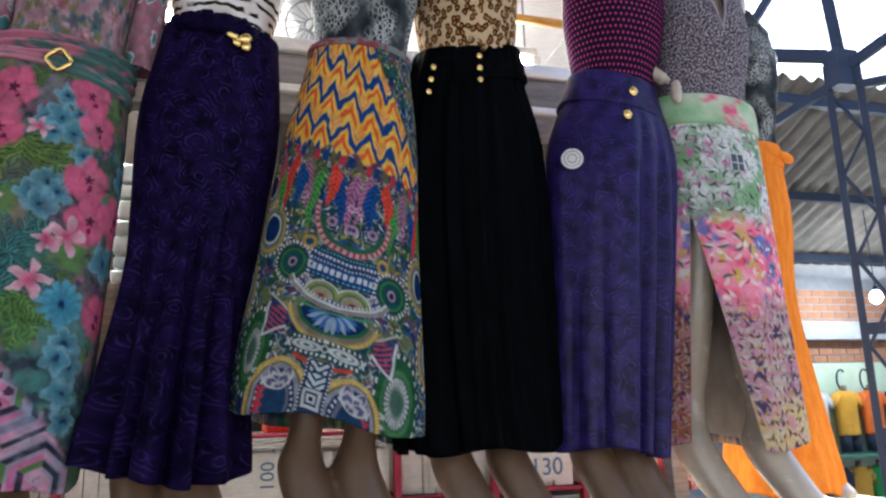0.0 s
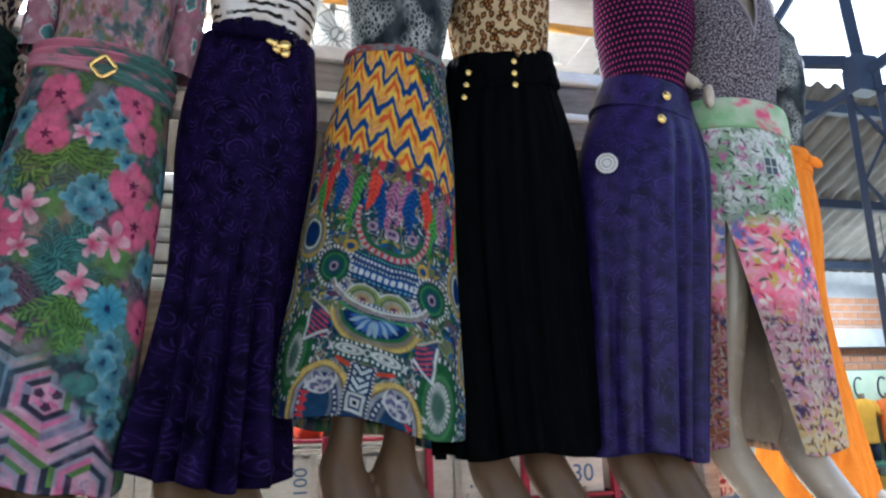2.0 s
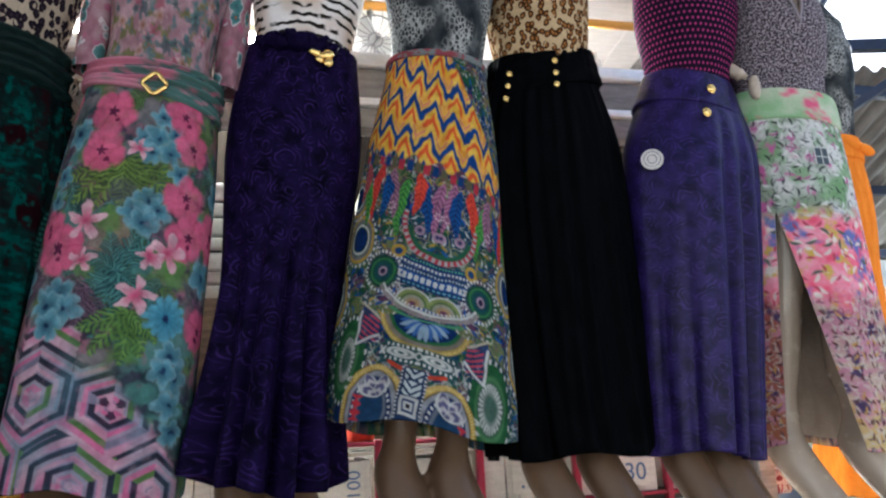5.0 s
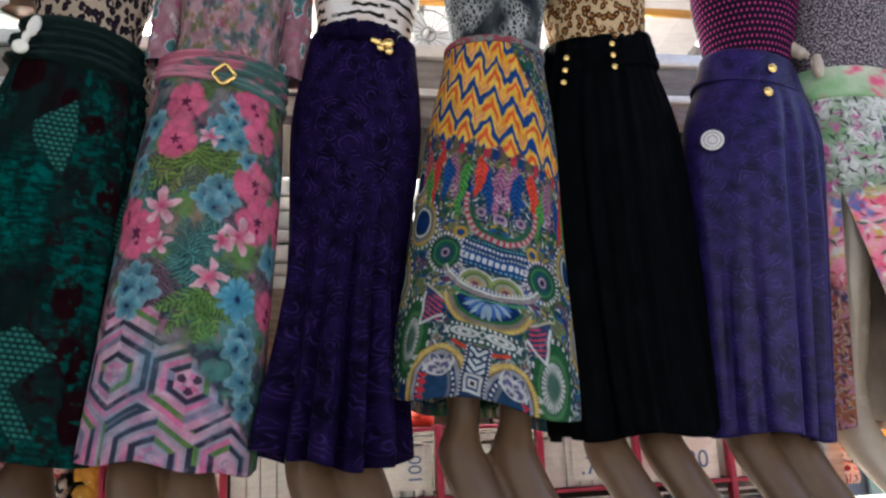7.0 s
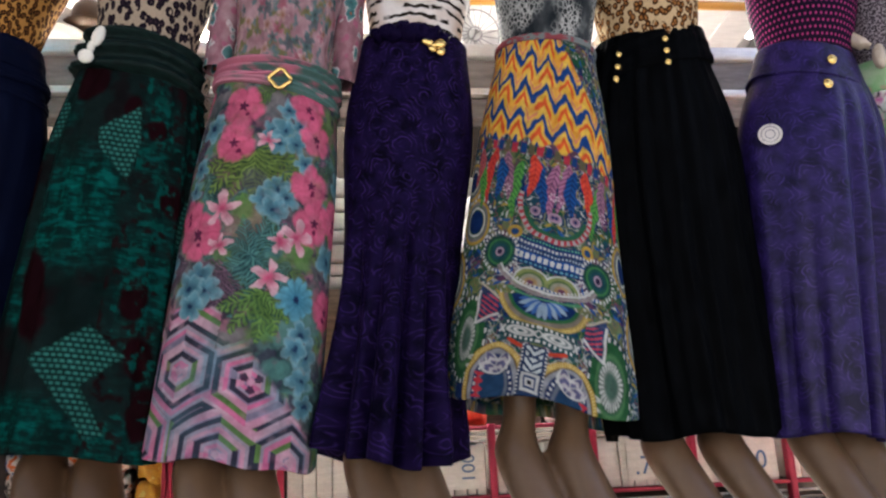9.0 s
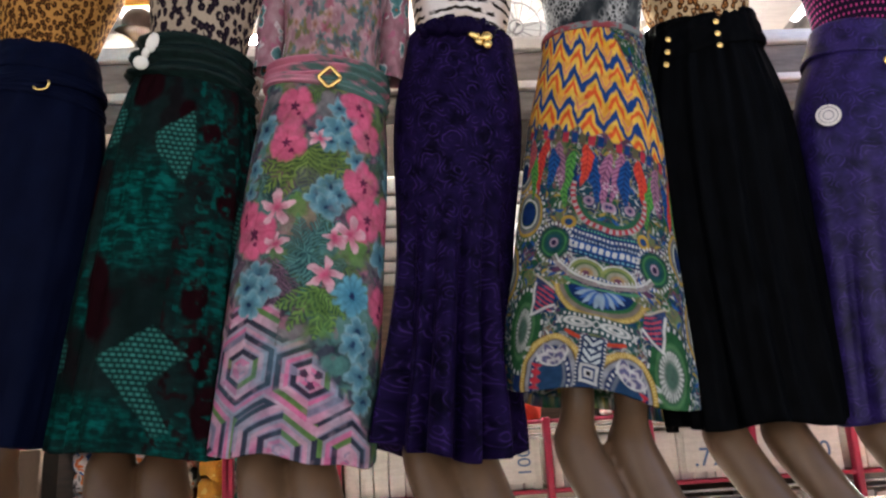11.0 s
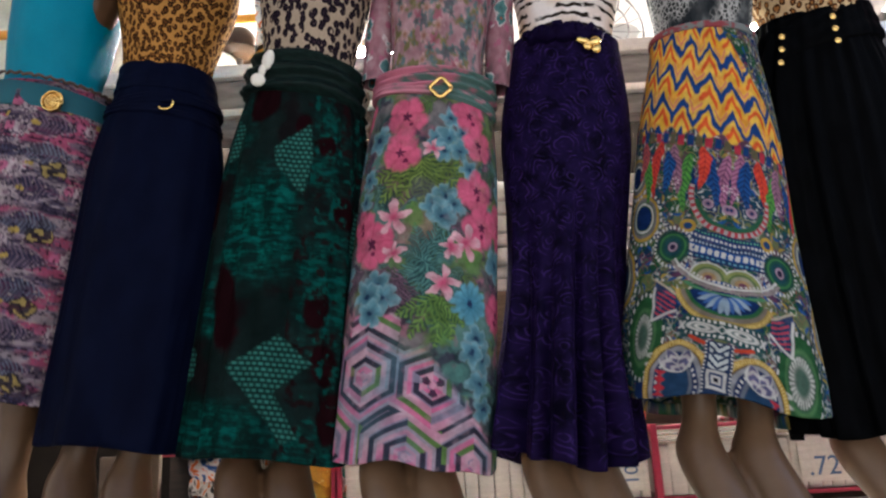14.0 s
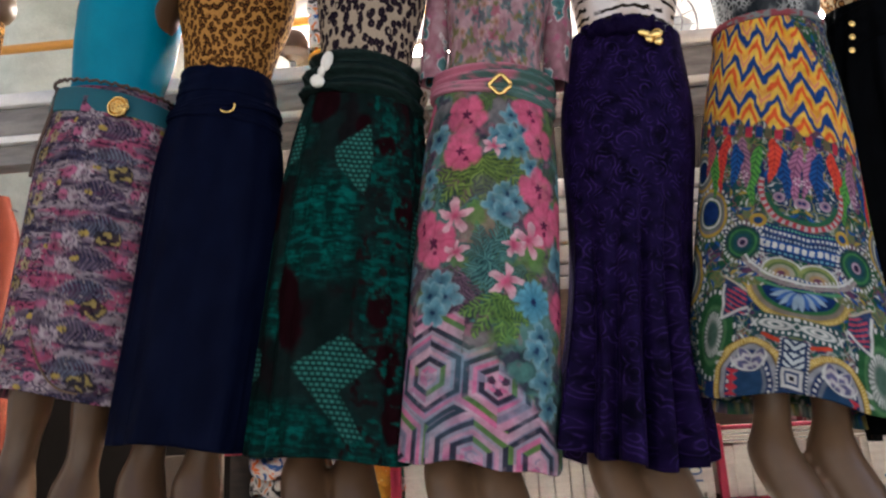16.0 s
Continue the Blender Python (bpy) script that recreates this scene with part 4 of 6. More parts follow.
def patchwork(U, V):
    """Dark green brush strokes with lozenges of pale dots and dim maroon leaves."""
    slate = blend((0.006, 0.013, 0.013), (0.013, 0.026, 0.026), cloud(U * 14, V * 9, 1) * 1.8 - 0.4)
    C = slate.copy()
    over(C, np.clip(cloud(U * 16, V * 16, 45) * 7 - 3.6, 0, 1) * 0.8, (0.011, 0.007, 0.009))
    brush = 0.6 * cloud(U * 42, V * 150, 3) + 0.4 * cloud(U * 110, V * 60, 33)
    zone = np.exp(-((U + 0.045) / 0.085) ** 4 - ((V - 0.46) / 0.13) ** 4) + np.exp(-((U + 0.12) / 0.13) ** 4 - ((V - 0.945) / 0.055) ** 4)
    zone += 0.75 * np.exp(-((U - 0.125) / 0.05) ** 2 - ((V - 0.60) / 0.16) ** 2) + 0.75 * np.exp(-((U - 0.10) / 0.035) ** 2 - ((V - 0.26) / 0.1) ** 2) + 0.6 * np.clip(cloud(U * 7, V * 6, 14) * 6 - 3.3, 0, 1) + 0.5 * (np.abs(U) > 0.22)
    zone = np.clip(zone, 0, 1)
    over(C, zone * 0.7, (0.004, 0.035, 0.031))
    over(C, zone * np.clip(brush * 7 - 2.9, 0, 1), (0.004, 0.082, 0.070))
    over(C, zone * np.clip(brush * 9 - 5.2, 0, 1), (0.010, 0.155, 0.135))
    line_y = np.abs(((V + 0.006 * np.sin(U * 60)) * 11) % 1 - 0.5)
    over(C, zone * soft(line_y - 0.05, 0.05) * np.clip(cloud(U * 20, V * 90, 6) * 5 - 2.2, 0, 1), (0.008, 0.15, 0.14))
    # maroon leaves
    for x, y, rx, ry, tilt in ((-0.105, 0.665, 0.042, 0.115, 0.25), (-0.085, 0.13, 0.05, 0.06, 0.0), (0.095, 0.25, 0.022, 0.03, 0.0), (0.15, 0.42, 0.03, 0.04, 0.2), (0.10, 0.66, 0.028, 0.05, 0.0), (0.125, 0.79, 0.03, 0.05, 0.1), (0.15, 0.91, 0.03, 0.06, 0.0), (0.035, 0.20, 0.02, 0.03, 0.0), (-0.24, 0.4, 0.05, 0.08, 0), (0.26, 0.6, 0.05, 0.1, 0)):
        rag = 0.35 * (cloud(U * 40, V * 40, 8) - 0.5)
        over(C, soft(np.hypot((U - x - tilt * (V - y)) / rx, (V - y) / ry) - 1 - rag, 0.25), (0.016, 0.0035, 0.006))
    over(C, np.clip(cloud(U * 60, V * 60, 18) * 9 - 5.4, 0, 1) * (U > 0.06) * 0.9, (0.006, 0.10, 0.085))
    over(C, np.clip(cloud(U * 50, V * 50, 28) * 9 - 5.4, 0, 1) * (U > 0.04) * 0.9, (0.018, 0.005, 0.007))
    # lozenges of dots
    cx, cy = 0.0128, 0.0122
    row = np.floor(V / cy)
    px, py = (U / cx + 0.5 * (row % 2)) % 1 - 0.5, (V / cy) % 1 - 0.5
    dot = soft((np.maximum(np.abs(px) * 0.8, np.abs(py)) - 0.22) * cx, 0.0045)
    for corners in ([(-0.030, 0.265), (0.052, 0.195), (0.062, 0.29), (0.046, 0.385), (-0.02, 0.31)], [(-0.070, 0.808), (0.028, 0.728), (0.100, 0.79), (0.022, 0.868)], [(-0.070, 0.808), (0.022, 0.850), (0.088, 0.962), (0.055, 0.972)],
                    [(-0.175, 0.17), (-0.140, 0.20), (-0.145, 0.275), (-0.185, 0.30)], [(-0.235, 0.74), (-0.180, 0.80), (-0.235, 0.86), (-0.28, 0.80)], [(0.2, 0.4), (0.26, 0.46), (0.22, 0.56), (0.17, 0.5)]):
        inside = soft(polygon(U, V, corners), 0.004)
        over(C, inside * 0.9, (0.004, 0.022, 0.020))
        over(C, inside * dot, (0.085, 0.33, 0.28))
    C *= (0.36 + 0.32 * cloud(U * 60, V * 60, 82))[..., None]
    return np.clip(C, 0, 1)


def garden(U, V):
    """Pale green and white collage over hot pinks, then straw yellows and reds."""
    C = blend((0.24, 0.30, 0.22), (0.58, 0.58, 0.57), np.clip(cloud(U * 18, V * 18, 1) * 3.4 - 1.0 + U * 2.5, 0, 1))
    over(C, np.clip(cloud(U * 16, V * 16, 7) * 7 - 3.7, 0, 1) * 0.8, (0.17, 0.32, 0.14))
    over(C, np.clip(cloud(U * 30, V * 30, 9) * 8 - 5.4, 0, 1), (0.45, 0.12, 0.30))
    for cell, seed, w, keep, col in ((0.026, 2, 0.06, 0.8, (0.04, 0.04, 0.045)), (0.020, 8, 0.06, 0.6, (0.10, 0.11, 0.12)), (0.036, 12, 0.09, 0.5, (0.03, 0.035, 0.04)), (0.03, 14, 0.13, 0.35, (0.62, 0.62, 0.61)), (0.036, 17, 0.10, 0.2, (0.36, 0.14, 0.27))):
        strokes(C, U + 0.01 * seed, V, cell, seed, w, col, keep, 1.0, 0.8)
    bx, by = ((U - 0.01) / 0.022) % 1, ((V - 0.2) / 0.026) % 1
    pane = (np.abs(U - 0.01) < 0.022) * (np.abs(V - 0.2) < 0.026)
    over(C, pane * 1.0, (0.08, 0.10, 0.12))
    over(C, pane * ((bx < 0.12) | (by < 0.12)), (0.55, 0.56, 0.54))
    mid = np.clip((V - 0.34 - 0.06 * (cloud(U * 14, V * 14, 3) - 0.5) + U * 0.1) / 0.05, 0, 1)
    B = blend((0.72, 0.10, 0.18), (0.75, 0.35, 0.45), cloud(U * 26, V * 26, 4) * 2 - 0.5)
    over(B, np.clip(cloud(U * 30, V * 30, 18) * 8 - 4.7, 0, 1), (0.55, 0.38, 0.09))
    over(B, np.clip(cloud(U * 20, V * 20, 19) * 8 - 4.5, 0, 1), (0.14, 0.16, 0.4))
    over(B, np.clip(cloud(U * 30, V * 30, 20) * 9 - 5.6, 0, 1), (0.7, 0.65, 0.6))
    strokes(B, U, V, 0.036, 51, 0.14, (0.66, 0.55, 0.52), 0.5, 1.0, 0.6)
    strokes(B, U + 0.02, V, 0.03, 53, 0.12, (0.40, 0.06, 0.10), 0.4, 1.0, 0.6)
    strokes(B, U + 0.04, V, 0.04, 55, 0.12, (0.10, 0.12, 0.10), 0.3, 1.0, 0.6)
    C += mid[..., None] * (B - C)
    low = np.clip((V - 0.58 - 0.08 * (cloud(U * 14, V * 14, 5) - 0.5)) / 0.06, 0, 1)
    D = blend((0.36, 0.16, 0.22), (0.40, 0.31, 0.25), np.clip(cloud(U * 26, V * 60, 6) * 2.6 - 0.8, 0, 1))
    over(D, np.clip((V - 0.84) / 0.06 + 2 * (cloud(U * 30, V * 30, 46) - 0.5), 0, 1) * 0.8, (0.50, 0.37, 0.14))
    over(D, np.clip((-0.11 - U) / 0.04, 0, 1) * 0.85, (0.26, 0.06, 0.04))
    over(D, soft(np.abs(cloud(U * 36, V * 50, 16) - 0.5) - 0.04, 0.05) * 0.6, (0.5, 0.46, 0.40))
    over(D, np.clip(cloud(U * 34, V * 40, 36) * 8 - 4.4, 0, 1) * 0.8, (0.45, 0.20, 0.28))
    over(D, np.clip(cloud(U * 26, V * 26, 24) * 9 - 5.6, 0, 1), (0.06, 0.04, 0.10))
    for cell, seed, w, keep, col in ((0.022, 31, 0.13, 0.7, (0.09, 0.03, 0.03)), (0.020, 33, 0.09, 0.6, (0.45, 0.40, 0.36)), (0.026, 35, 0.11, 0.35, (0.42, 0.24, 0.08)), (0.018, 37, 0.10, 0.4, (0.06, 0.05, 0.08))):
        strokes(D, U + 0.013 * seed, V, cell, seed, w, col, keep * 1.0, 1.3, 0.6)
    C += low[..., None] * (D - C)
    return np.clip(C, 0, 1)


def meadow(U, V):
    """Mauve, rose and slate streaks with white rosettes, yellow leaves and striped feathers, repeated down the cloth."""
    U, V = U + 0.008 * (vnoise(U * 30, V * 30, 71) - 0.5), V + 0.010 * (vnoise(U * 30, V * 30, 72) - 0.5)
    C = blend((0.05, 0.04, 0.075), (0.26, 0.19, 0.25), cloud(U * 16, V * 60, 1) * 2.6 - 0.8)
    over(C, np.clip(cloud(U * 10, V * 40, 4) * 8 - 3.9 + 4 * np.clip(U - 0.05, 0, 0.2), 0, 1) * 0.9, (0.50, 0.10, 0.20))
    over(C, np.clip(cloud(U * 14, V * 70, 6) * 9 - 4.8, 0, 1), (0.40, 0.33, 0.37))
    over(C, soft(np.abs(cloud(U * 14, V * 62, 8) - 0.5) - 0.025, 0.03) * 0.9, (0.025, 0.02, 0.05))
    over(C, soft(np.abs(cloud(U * 18, V * 80, 18) - 0.46) - 0.02, 0.03) * 0.7, (0.10, 0.11, 0.20))
    period = 0.175
    for k in range(-1, 7):
        y = 0.07 + period * k
        # striped feathers that point sideways
        for x, yy, s, pale in ((0.075, y + 0.055, 1, (0.28, 0.20, 0.27)), (0.085, y + 0.135 + 0.01 * (k % 2), 1, (0.22, 0.26, 0.34)), (-0.20, y + 0.1, -1, (0.30, 0.2, 0.28)), (0.28, y + 0.03, 1, (0.3, 0.2, 0.28))):
            a, t = (U - x) * s / 0.07, (V - yy) / 0.032
            body = soft(np.abs(t) - np.clip(1 - np.abs(a) ** 1.6, 0, 1), 0.12)
            rib = ((a * 0.07 + np.abs(t) * 0.018) * 95) % 1
            over(C, body * 0.8, (0.035, 0.035, 0.08))
            over(C, body * np.clip(1.0 - 3.2 * np.abs(rib - 0.5), 0, 1) * np.clip(1.5 * vnoise(U * 60, V * 60, 75), 0, 1), pale)
            over(C, soft(np.abs(np.abs(t) - np.clip(1 - np.abs(a) ** 1.6, 0, 1)) - 0.05, 0.08) * (np.abs(a) < 1) * 0.7, (0.42, 0.34, 0.38))
        # yellow and black leaves
        for x, yy in ((0.115, y), (-0.12, y + 0.12), (0.30, y + 0.09)):
            rho, phi = np.hypot((U - x) / 0.033, (V - yy) / 0.021) + 0.5 * (vnoise(U * 80, V * 80, 74) - 0.5), np.arctan2(V - yy, U - x)
            over(C, soft(rho - 1, 0.12) * 0.9, (0.035, 0.03, 0.035))
            over(C, soft(np.abs(rho - 0.62) - 0.24, 0.1) * (np.cos(3 * phi + k + 5 * rho) > -0.3), (0.46, 0.35, 0.12))
        # white rosettes with a curl, and yellow buds beside them
        for x, yy, r in ((0.028, y + 0.01, 0.026), (0.022, y + 0.075, 0.025), (-0.055, y + 0.05, 0.02), (0.19, y + 0.05, 0.024), (-0.26, y + 0.02, 0.024)):
            rho, phi = np.hypot(U - x, (V - yy) * 1.05), np.arctan2(V - yy, U - x)
            edge = r * (0.82 + 0.18 * np.cos(11 * phi))
            over(C, soft(rho - edge, 0.004), (0.58, 0.48, 0.52))
            over(C, soft(np.abs(rho - r * (0.42 + 0.09 * phi)) - 0.0018, 0.002), (0.09, 0.06, 0.12))
            over(C, soft(rho - 0.25 * r, 0.003), (0.30, 0.20, 0.26))
            disc(C, U, V, x + 0.028, yy - 0.018, 0.011, (0.56, 0.40, 0.10), 1.6)
            disc(C, U, V, x - 0.03, yy - 0.006, 0.014, (0.56, 0.16, 0.29), 1.3)
        # cream five-petal flowers down the wrap's edge
        for x, yy, r in ((-0.10, y + 0.02, 0.017), (-0.088, y + 0.075, 0.019), (-0.108, y + 0.13, 0.017), (-0.135, y + 0.06, 0.015)):
            rho, phi = np.hypot(U - x, V - yy), np.arctan2(V - yy, U - x)
            over(C, soft(rho - r * (0.5 + 0.5 * np.abs(np.cos(2.5 * phi + yy * 9))), 0.003), (0.48, 0.40, 0.22))
            over(C, soft(rho - 0.22 * r, 0.003), (0.22, 0.06, 0.08))
    strokes(C, U, V, 0.030, 61, 0.06, (0.46, 0.38, 0.36), 0.35, 0.6, 1.2)
    strokes(C, U + 0.017, V + 0.01, 0.028, 63, 0.09, (0.02, 0.015, 0.035), 0.7, 0.6, 1.2)
    C *= (0.30 + 0.50 * cloud(U * 60, V * 60, 80))[..., None]
    return np.clip(C, 0, 1)


def chiffon(U, V):
    """Dusty rose with scattered teal and rose blossoms."""
    C = blend((0.40, 0.21, 0.25), (0.60, 0.38, 0.42), cloud(U * 30, V * 30, 2) * 2 - 0.5)
    over(C, np.clip(cloud(U * 34, V * 34, 12) * 8 - 4.6, 0, 1), (0.24, 0.22, 0.10))
    over(C, np.clip(cloud(U * 40, V * 40, 14) * 8 - 4.9, 0, 1), (0.16, 0.24, 0.26))
    cell = 0.07
    for sx, sy, seed, inner, outer, size in ((0, 0, 3, (0.05, 0.08, 0.10), (0.15, 0.22, 0.24), 0.03), (0.5, 0.35, 5, (0.36, 0.08, 0.13), (0.52, 0.22, 0.29), 0.022), (0.25, 0.7, 7, (0.3, 0.12, 0.05), (0.70, 0.46, 0.46), 0.018), (0.8, 0.15, 9, (0.03, 0.05, 0.06), (0.17, 0.30, 0.30), 0.016)):
        i, j = np.floor(U / cell + sx), np.floor(V / cell + sy)
        cx, cy = (i + 0.25 + 0.5 * hashed(i, j, seed) - sx) * cell, (j + 0.25 + 0.5 * hashed(j, i, seed) - sy) * cell
        rho, phi = np.hypot(U - cx, V - cy), np.arctan2(V - cy, U - cx)
        edge = size * (0.75 + 0.25 * np.cos(5 * phi + seed)) * (0.5 + 1.0 * vnoise(U * 110, V * 110, seed))
        C += (soft(rho - edge, 0.004) * 0.85 * (hashed(i, j, seed + 1) > 0.5))[..., None] * (blend(inner, outer, rho / size) - C)
    C *= (0.42 + 0.36 * cloud(U * 50, V * 50, 79))[..., None]
    return np.clip(C, 0, 1)


# ---- setting ----


def setting(name, bm, mat, label, category, smooth=False):
    return tagged(part(name, bm, mat, smooth=smooth), label, category, kind="structure")


setting("ground", boxed(-30, -30, -0.2, 30, 40, 0.0, bevel=0), M["ground"], "grey worn cement market floor", "floor")
# near-black colour stands in for the unlit interior seen between the skirts
setting("wall_back", boxed(-7.0, 3.6, 0, 2.3, 3.72, 2.9, bevel=0), M["dark_wall"], "near-black wall added for the dark stall interior", "wall")
# out of view, added so sunlight bounces off it onto the row
setting("unseen_bounce_wall", boxed(-4.5, -3.6, 0, 5.0, -3.4, 4.1, bevel=0), M["wall"], "unseen plain wall across the aisle, added to bounce light", "wall")
# also unseen: added to cut the low light from the aisle's left end
setting("unseen_end_wall", boxed(-4.7, -3.4, 0, -4.5, 3.6, 4.1, bevel=0), M["wall"], "unseen plain wall added to block light at the aisle's end", "wall")
# two unseen strips, added to leave only a gap of sky over the aisle
setting("unseen_roof_front", boxed(-4.7, -7.0, 4.1, 6.0, -2.7, 4.2, bevel=0), M["wood"], "unseen dark roof strip added to narrow the skylight", "roof")
setting("unseen_roof_near", boxed(-4.7, -0.5, 4.1, 2.4, 0.88, 4.2, bevel=0), M["wood"], "unseen dark roof strip added on the stall's side of the gap", "roof")
# the stall's own ceiling: planks on a slope, one mesh
# the front run is out of view, added to keep the sun off the mannequins
bm = bmesh.new()
for k in range(26):
    x = -3.2 + k * 0.215
    drop = 0.006 * (k % 2)
    r0 = [bm.verts.new(p) for p in ((x, 0.9, 3.86 - drop), (x + 0.219, 0.9, 3.86 - drop), (x + 0.219, 6.4, 3.35 - drop), (x, 6.4, 3.35 - drop))]
    r1 = [bm.verts.new(v.co + Vector((0, 0, 0.025))) for v in r0]
    bm.faces.new(r0[::-1])
    bm.faces.new(r1)
    for i in range(4):
        bm.faces.new((r0[i], r0[(i + 1) % 4], r1[(i + 1) % 4], r1[i]))
setting("ceiling", bm, M["plank"], "whitewashed plank ceiling over the stall", "ceiling")
# unseen counter top, kept pale to throw light up onto the cartons
setting("platform", boxed(-2.6, 1.5, 0.0, 2.3, 2.28, 0.985, bevel=0.01), M["ply"], "unseen counter the mannequins stand on, pale to bounce light", "counter")


def shutter_box():
    """The aluminium head rail behind the waists."""
    top = thing("shutter_rail", pose(0, 2.35, 2.35), "long brushed aluminium rail with grey box below", "rail")
    part("lip", boxed(-2.2, -0.03, 0.155, 1.75, 0.12, 0.205, bevel=0.006), M["aluminium"], top, "bright aluminium lip")
    part("fascia", boxed(-2.2, -0.012, 0.045, 1.75, 0.10, 0.152, bevel=0.004), M["grey_metal"], top, "grey fascia")
    part("groove", boxed(-2.2, -0.022, 0.015, 1.75, 0.09, 0.042, bevel=0.003), M["aluminium"], top)
    for x in (-2.17, 1.72):
        part("upright", boxed(x - 0.03, 0.02, -2.35, x + 0.03, 0.075, -0.062, bevel=0.003), M["grey_metal"], top)
    part("lower_channel", boxed(-2.2, 0.0, -0.06, 1.75, 0.08, 0.012, bevel=0.003), M["grey_metal"], top)


shutter_box()
pole = tagged(part("orange_pole", tube(bmesh.new(), [(-3, 2.9, 3.1), (1.95, 2.9, 3.085)], 0.02, 12), M["yellow_pole"]), "orange-yellow painted tube under the ceiling", "pole")


def shelf_unit(x0, x1, step, board="wood"):
    """Red frame with one full row and the start of a row below."""
    u = thing("shelf", pose(0, 2.44, 0), "red painted steel shelf behind the mannequins", "shelf")
    n = round((x1 - x0) / step)
    for k in range(n + 1):
        x = x0 + k * step
        part("post", boxed(x - 0.011, -0.012, 0.0, x + 0.011, 0.02, 1.268, bevel=0.003), M["red_frame"], u)
    for z in (1.262, 1.048, 0.83):
        for k in range(n):
            part("crossbar", boxed(x0 + k * step + 0.0115, -0.008, z - 0.012, x0 + (k + 1) * step - 0.0115, 0.016, z, bevel=0.003), M["red_frame"], u)
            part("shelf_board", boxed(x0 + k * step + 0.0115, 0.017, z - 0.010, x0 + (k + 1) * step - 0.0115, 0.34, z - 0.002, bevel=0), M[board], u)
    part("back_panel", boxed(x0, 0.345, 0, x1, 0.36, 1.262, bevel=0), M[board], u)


STEP = 0.333
shelf_unit(0.37 - 3 * STEP + 0.01, 0.37 + 4 * STEP + 0.01, STEP)
# this unit has near-black boards, much darker than its neighbour's
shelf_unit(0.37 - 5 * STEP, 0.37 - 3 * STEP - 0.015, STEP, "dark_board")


def text_mesh(words, size, depth=0.0006):
    cu = bpy.data.curves.new("writing", "FONT")
    cu.body, cu.size, cu.extrude = words, size, depth
    ob = bpy.data.objects.new("writing", cu)
    scene.collection.objects.link(ob)
    dg = bpy.context.evaluated_depsgraph_get()
    me = bpy.data.meshes.new_from_object(ob.evaluated_get(dg))
    bpy.data.objects.remove(ob)
    return me


def carton_row(x, z0, high, price="", turned=0):
    """A clear-wrapped tray of upright white cartons that fills one bay."""
    rnd = random.Random(int(x * 100 + z0 * 10))
    t = thing("carton_tray", pose(x, 2.452, z0), "clear plastic tray of upright white cartons on red shelf", "storage box", "trays on the red shelf")
    w = STEP - 0.03
    part("tray_rim", box(box(bmesh.new(), 0, 0, high - 0.012, w, 0.012, high - 0.004, 0.002), 0, -0.002, high - 0.03, w, 0.006, high - 0.026, 0.001), M["plastic"], t, "ribbed clear rim")
    at = 0.004
    while at < w - 0.02:
        d = min(rnd.choice((0.03, 0.042, 0.05, 0.075)), w - 0.004 - at)
        y = rnd.uniform(0.004, 0.016)
        part("carton", boxed(at, y, 0.0, at + d - 0.003, 0.24, high - 0.034 - rnd.uniform(0, 0.012), bevel=0.003), M["box"], t)
        at += d
    if price:
        part("price_card", boxed(w * 0.32, -0.004, 0.02, w * 0.9, -0.001, high - 0.04, bevel=0.001), M["box"], t, "white price card")
        me = text_mesh(price, 0.082 if not turned else 0.06)
        mark = put_mesh("price_writing", me, M["ink"], t, "blue handwritten price")
        mark.matrix_basis = pose(w * (0.40 if not turned else 0.86), -0.0052, high * 0.2, 90, 0, 0) @ Matrix.Rotation(radians(turned), 4, "Z")
    return t


for k in range(-3, 4):
    x = 0.37 + k * STEP + 0.024
    carton_row(x, 1.049, 0.195, {1: ".72", 2: "130", -1: "100"}.get(k, ""), 90 if k == -1 else 0)
    carton_row(x, 0.83, 0.19)


def folded_pile(name, x0, x1, z, high, colours, label, deep=0.22, y=2.46):
    """Rumpled cloth folded in uneven layers."""
    rnd = random.Random(int(x0 * 1000))
    t = thing(name, pose((x0 + x1) / 2, y, z), label, "folded cloth", "goods on the red shelf")
    n = len(colours)
    for k, c in enumerate(colours):
        w, h = (x1 - x0) / 2, high / n
        a = np.linspace(0, math.tau, 40, endpoint=False)
        ring_pts = []
        for s, (rr, zz) in enumerate(((0.9, 0), (1.0, 0.2), (1.02, 0.5), (0.98, 0.85), (0.85, 1.0), (0.4, 1.02), (0.02, 1.02))):
            sq = (np.abs(np.cos(a)) ** 4 + np.abs(np.sin(a)) ** 4) ** -0.25
            wob = 1 + 0.05 * np.sin(5 * a + k * 2 + s) + 0.03 * np.sin(11 * a + k + s)
            ring_pts.append(np.stack([w * rr * sq * np.cos(a) * wob * 0.92, deep / 2 + deep / 2 * rr * sq * np.sin(a) * wob * 0.9, (k + zz) * h + 0.012 * np.sin(3 * a + k * 1.7) * (0 < k) + 0 * a], -1))
        P = np.array(ring_pts)
        put_mesh("folded_cloth", grid_mesh("folded_cloth", P, True), c, t)
    return t


def splash(name, a, b, c, scale=14):
    def build(nt, co):
        n = nd(nt, "TexNoise", co, Scale=scale, Detail=2.0, Distortion=2.0)
        return ramp(nt, n.outputs[0], [(0.36, a), (0.42, b), (0.52, b), (0.56, c), (0.7, c)], "LINEAR")
    return material(name, build, 0.7, vary=0.15)


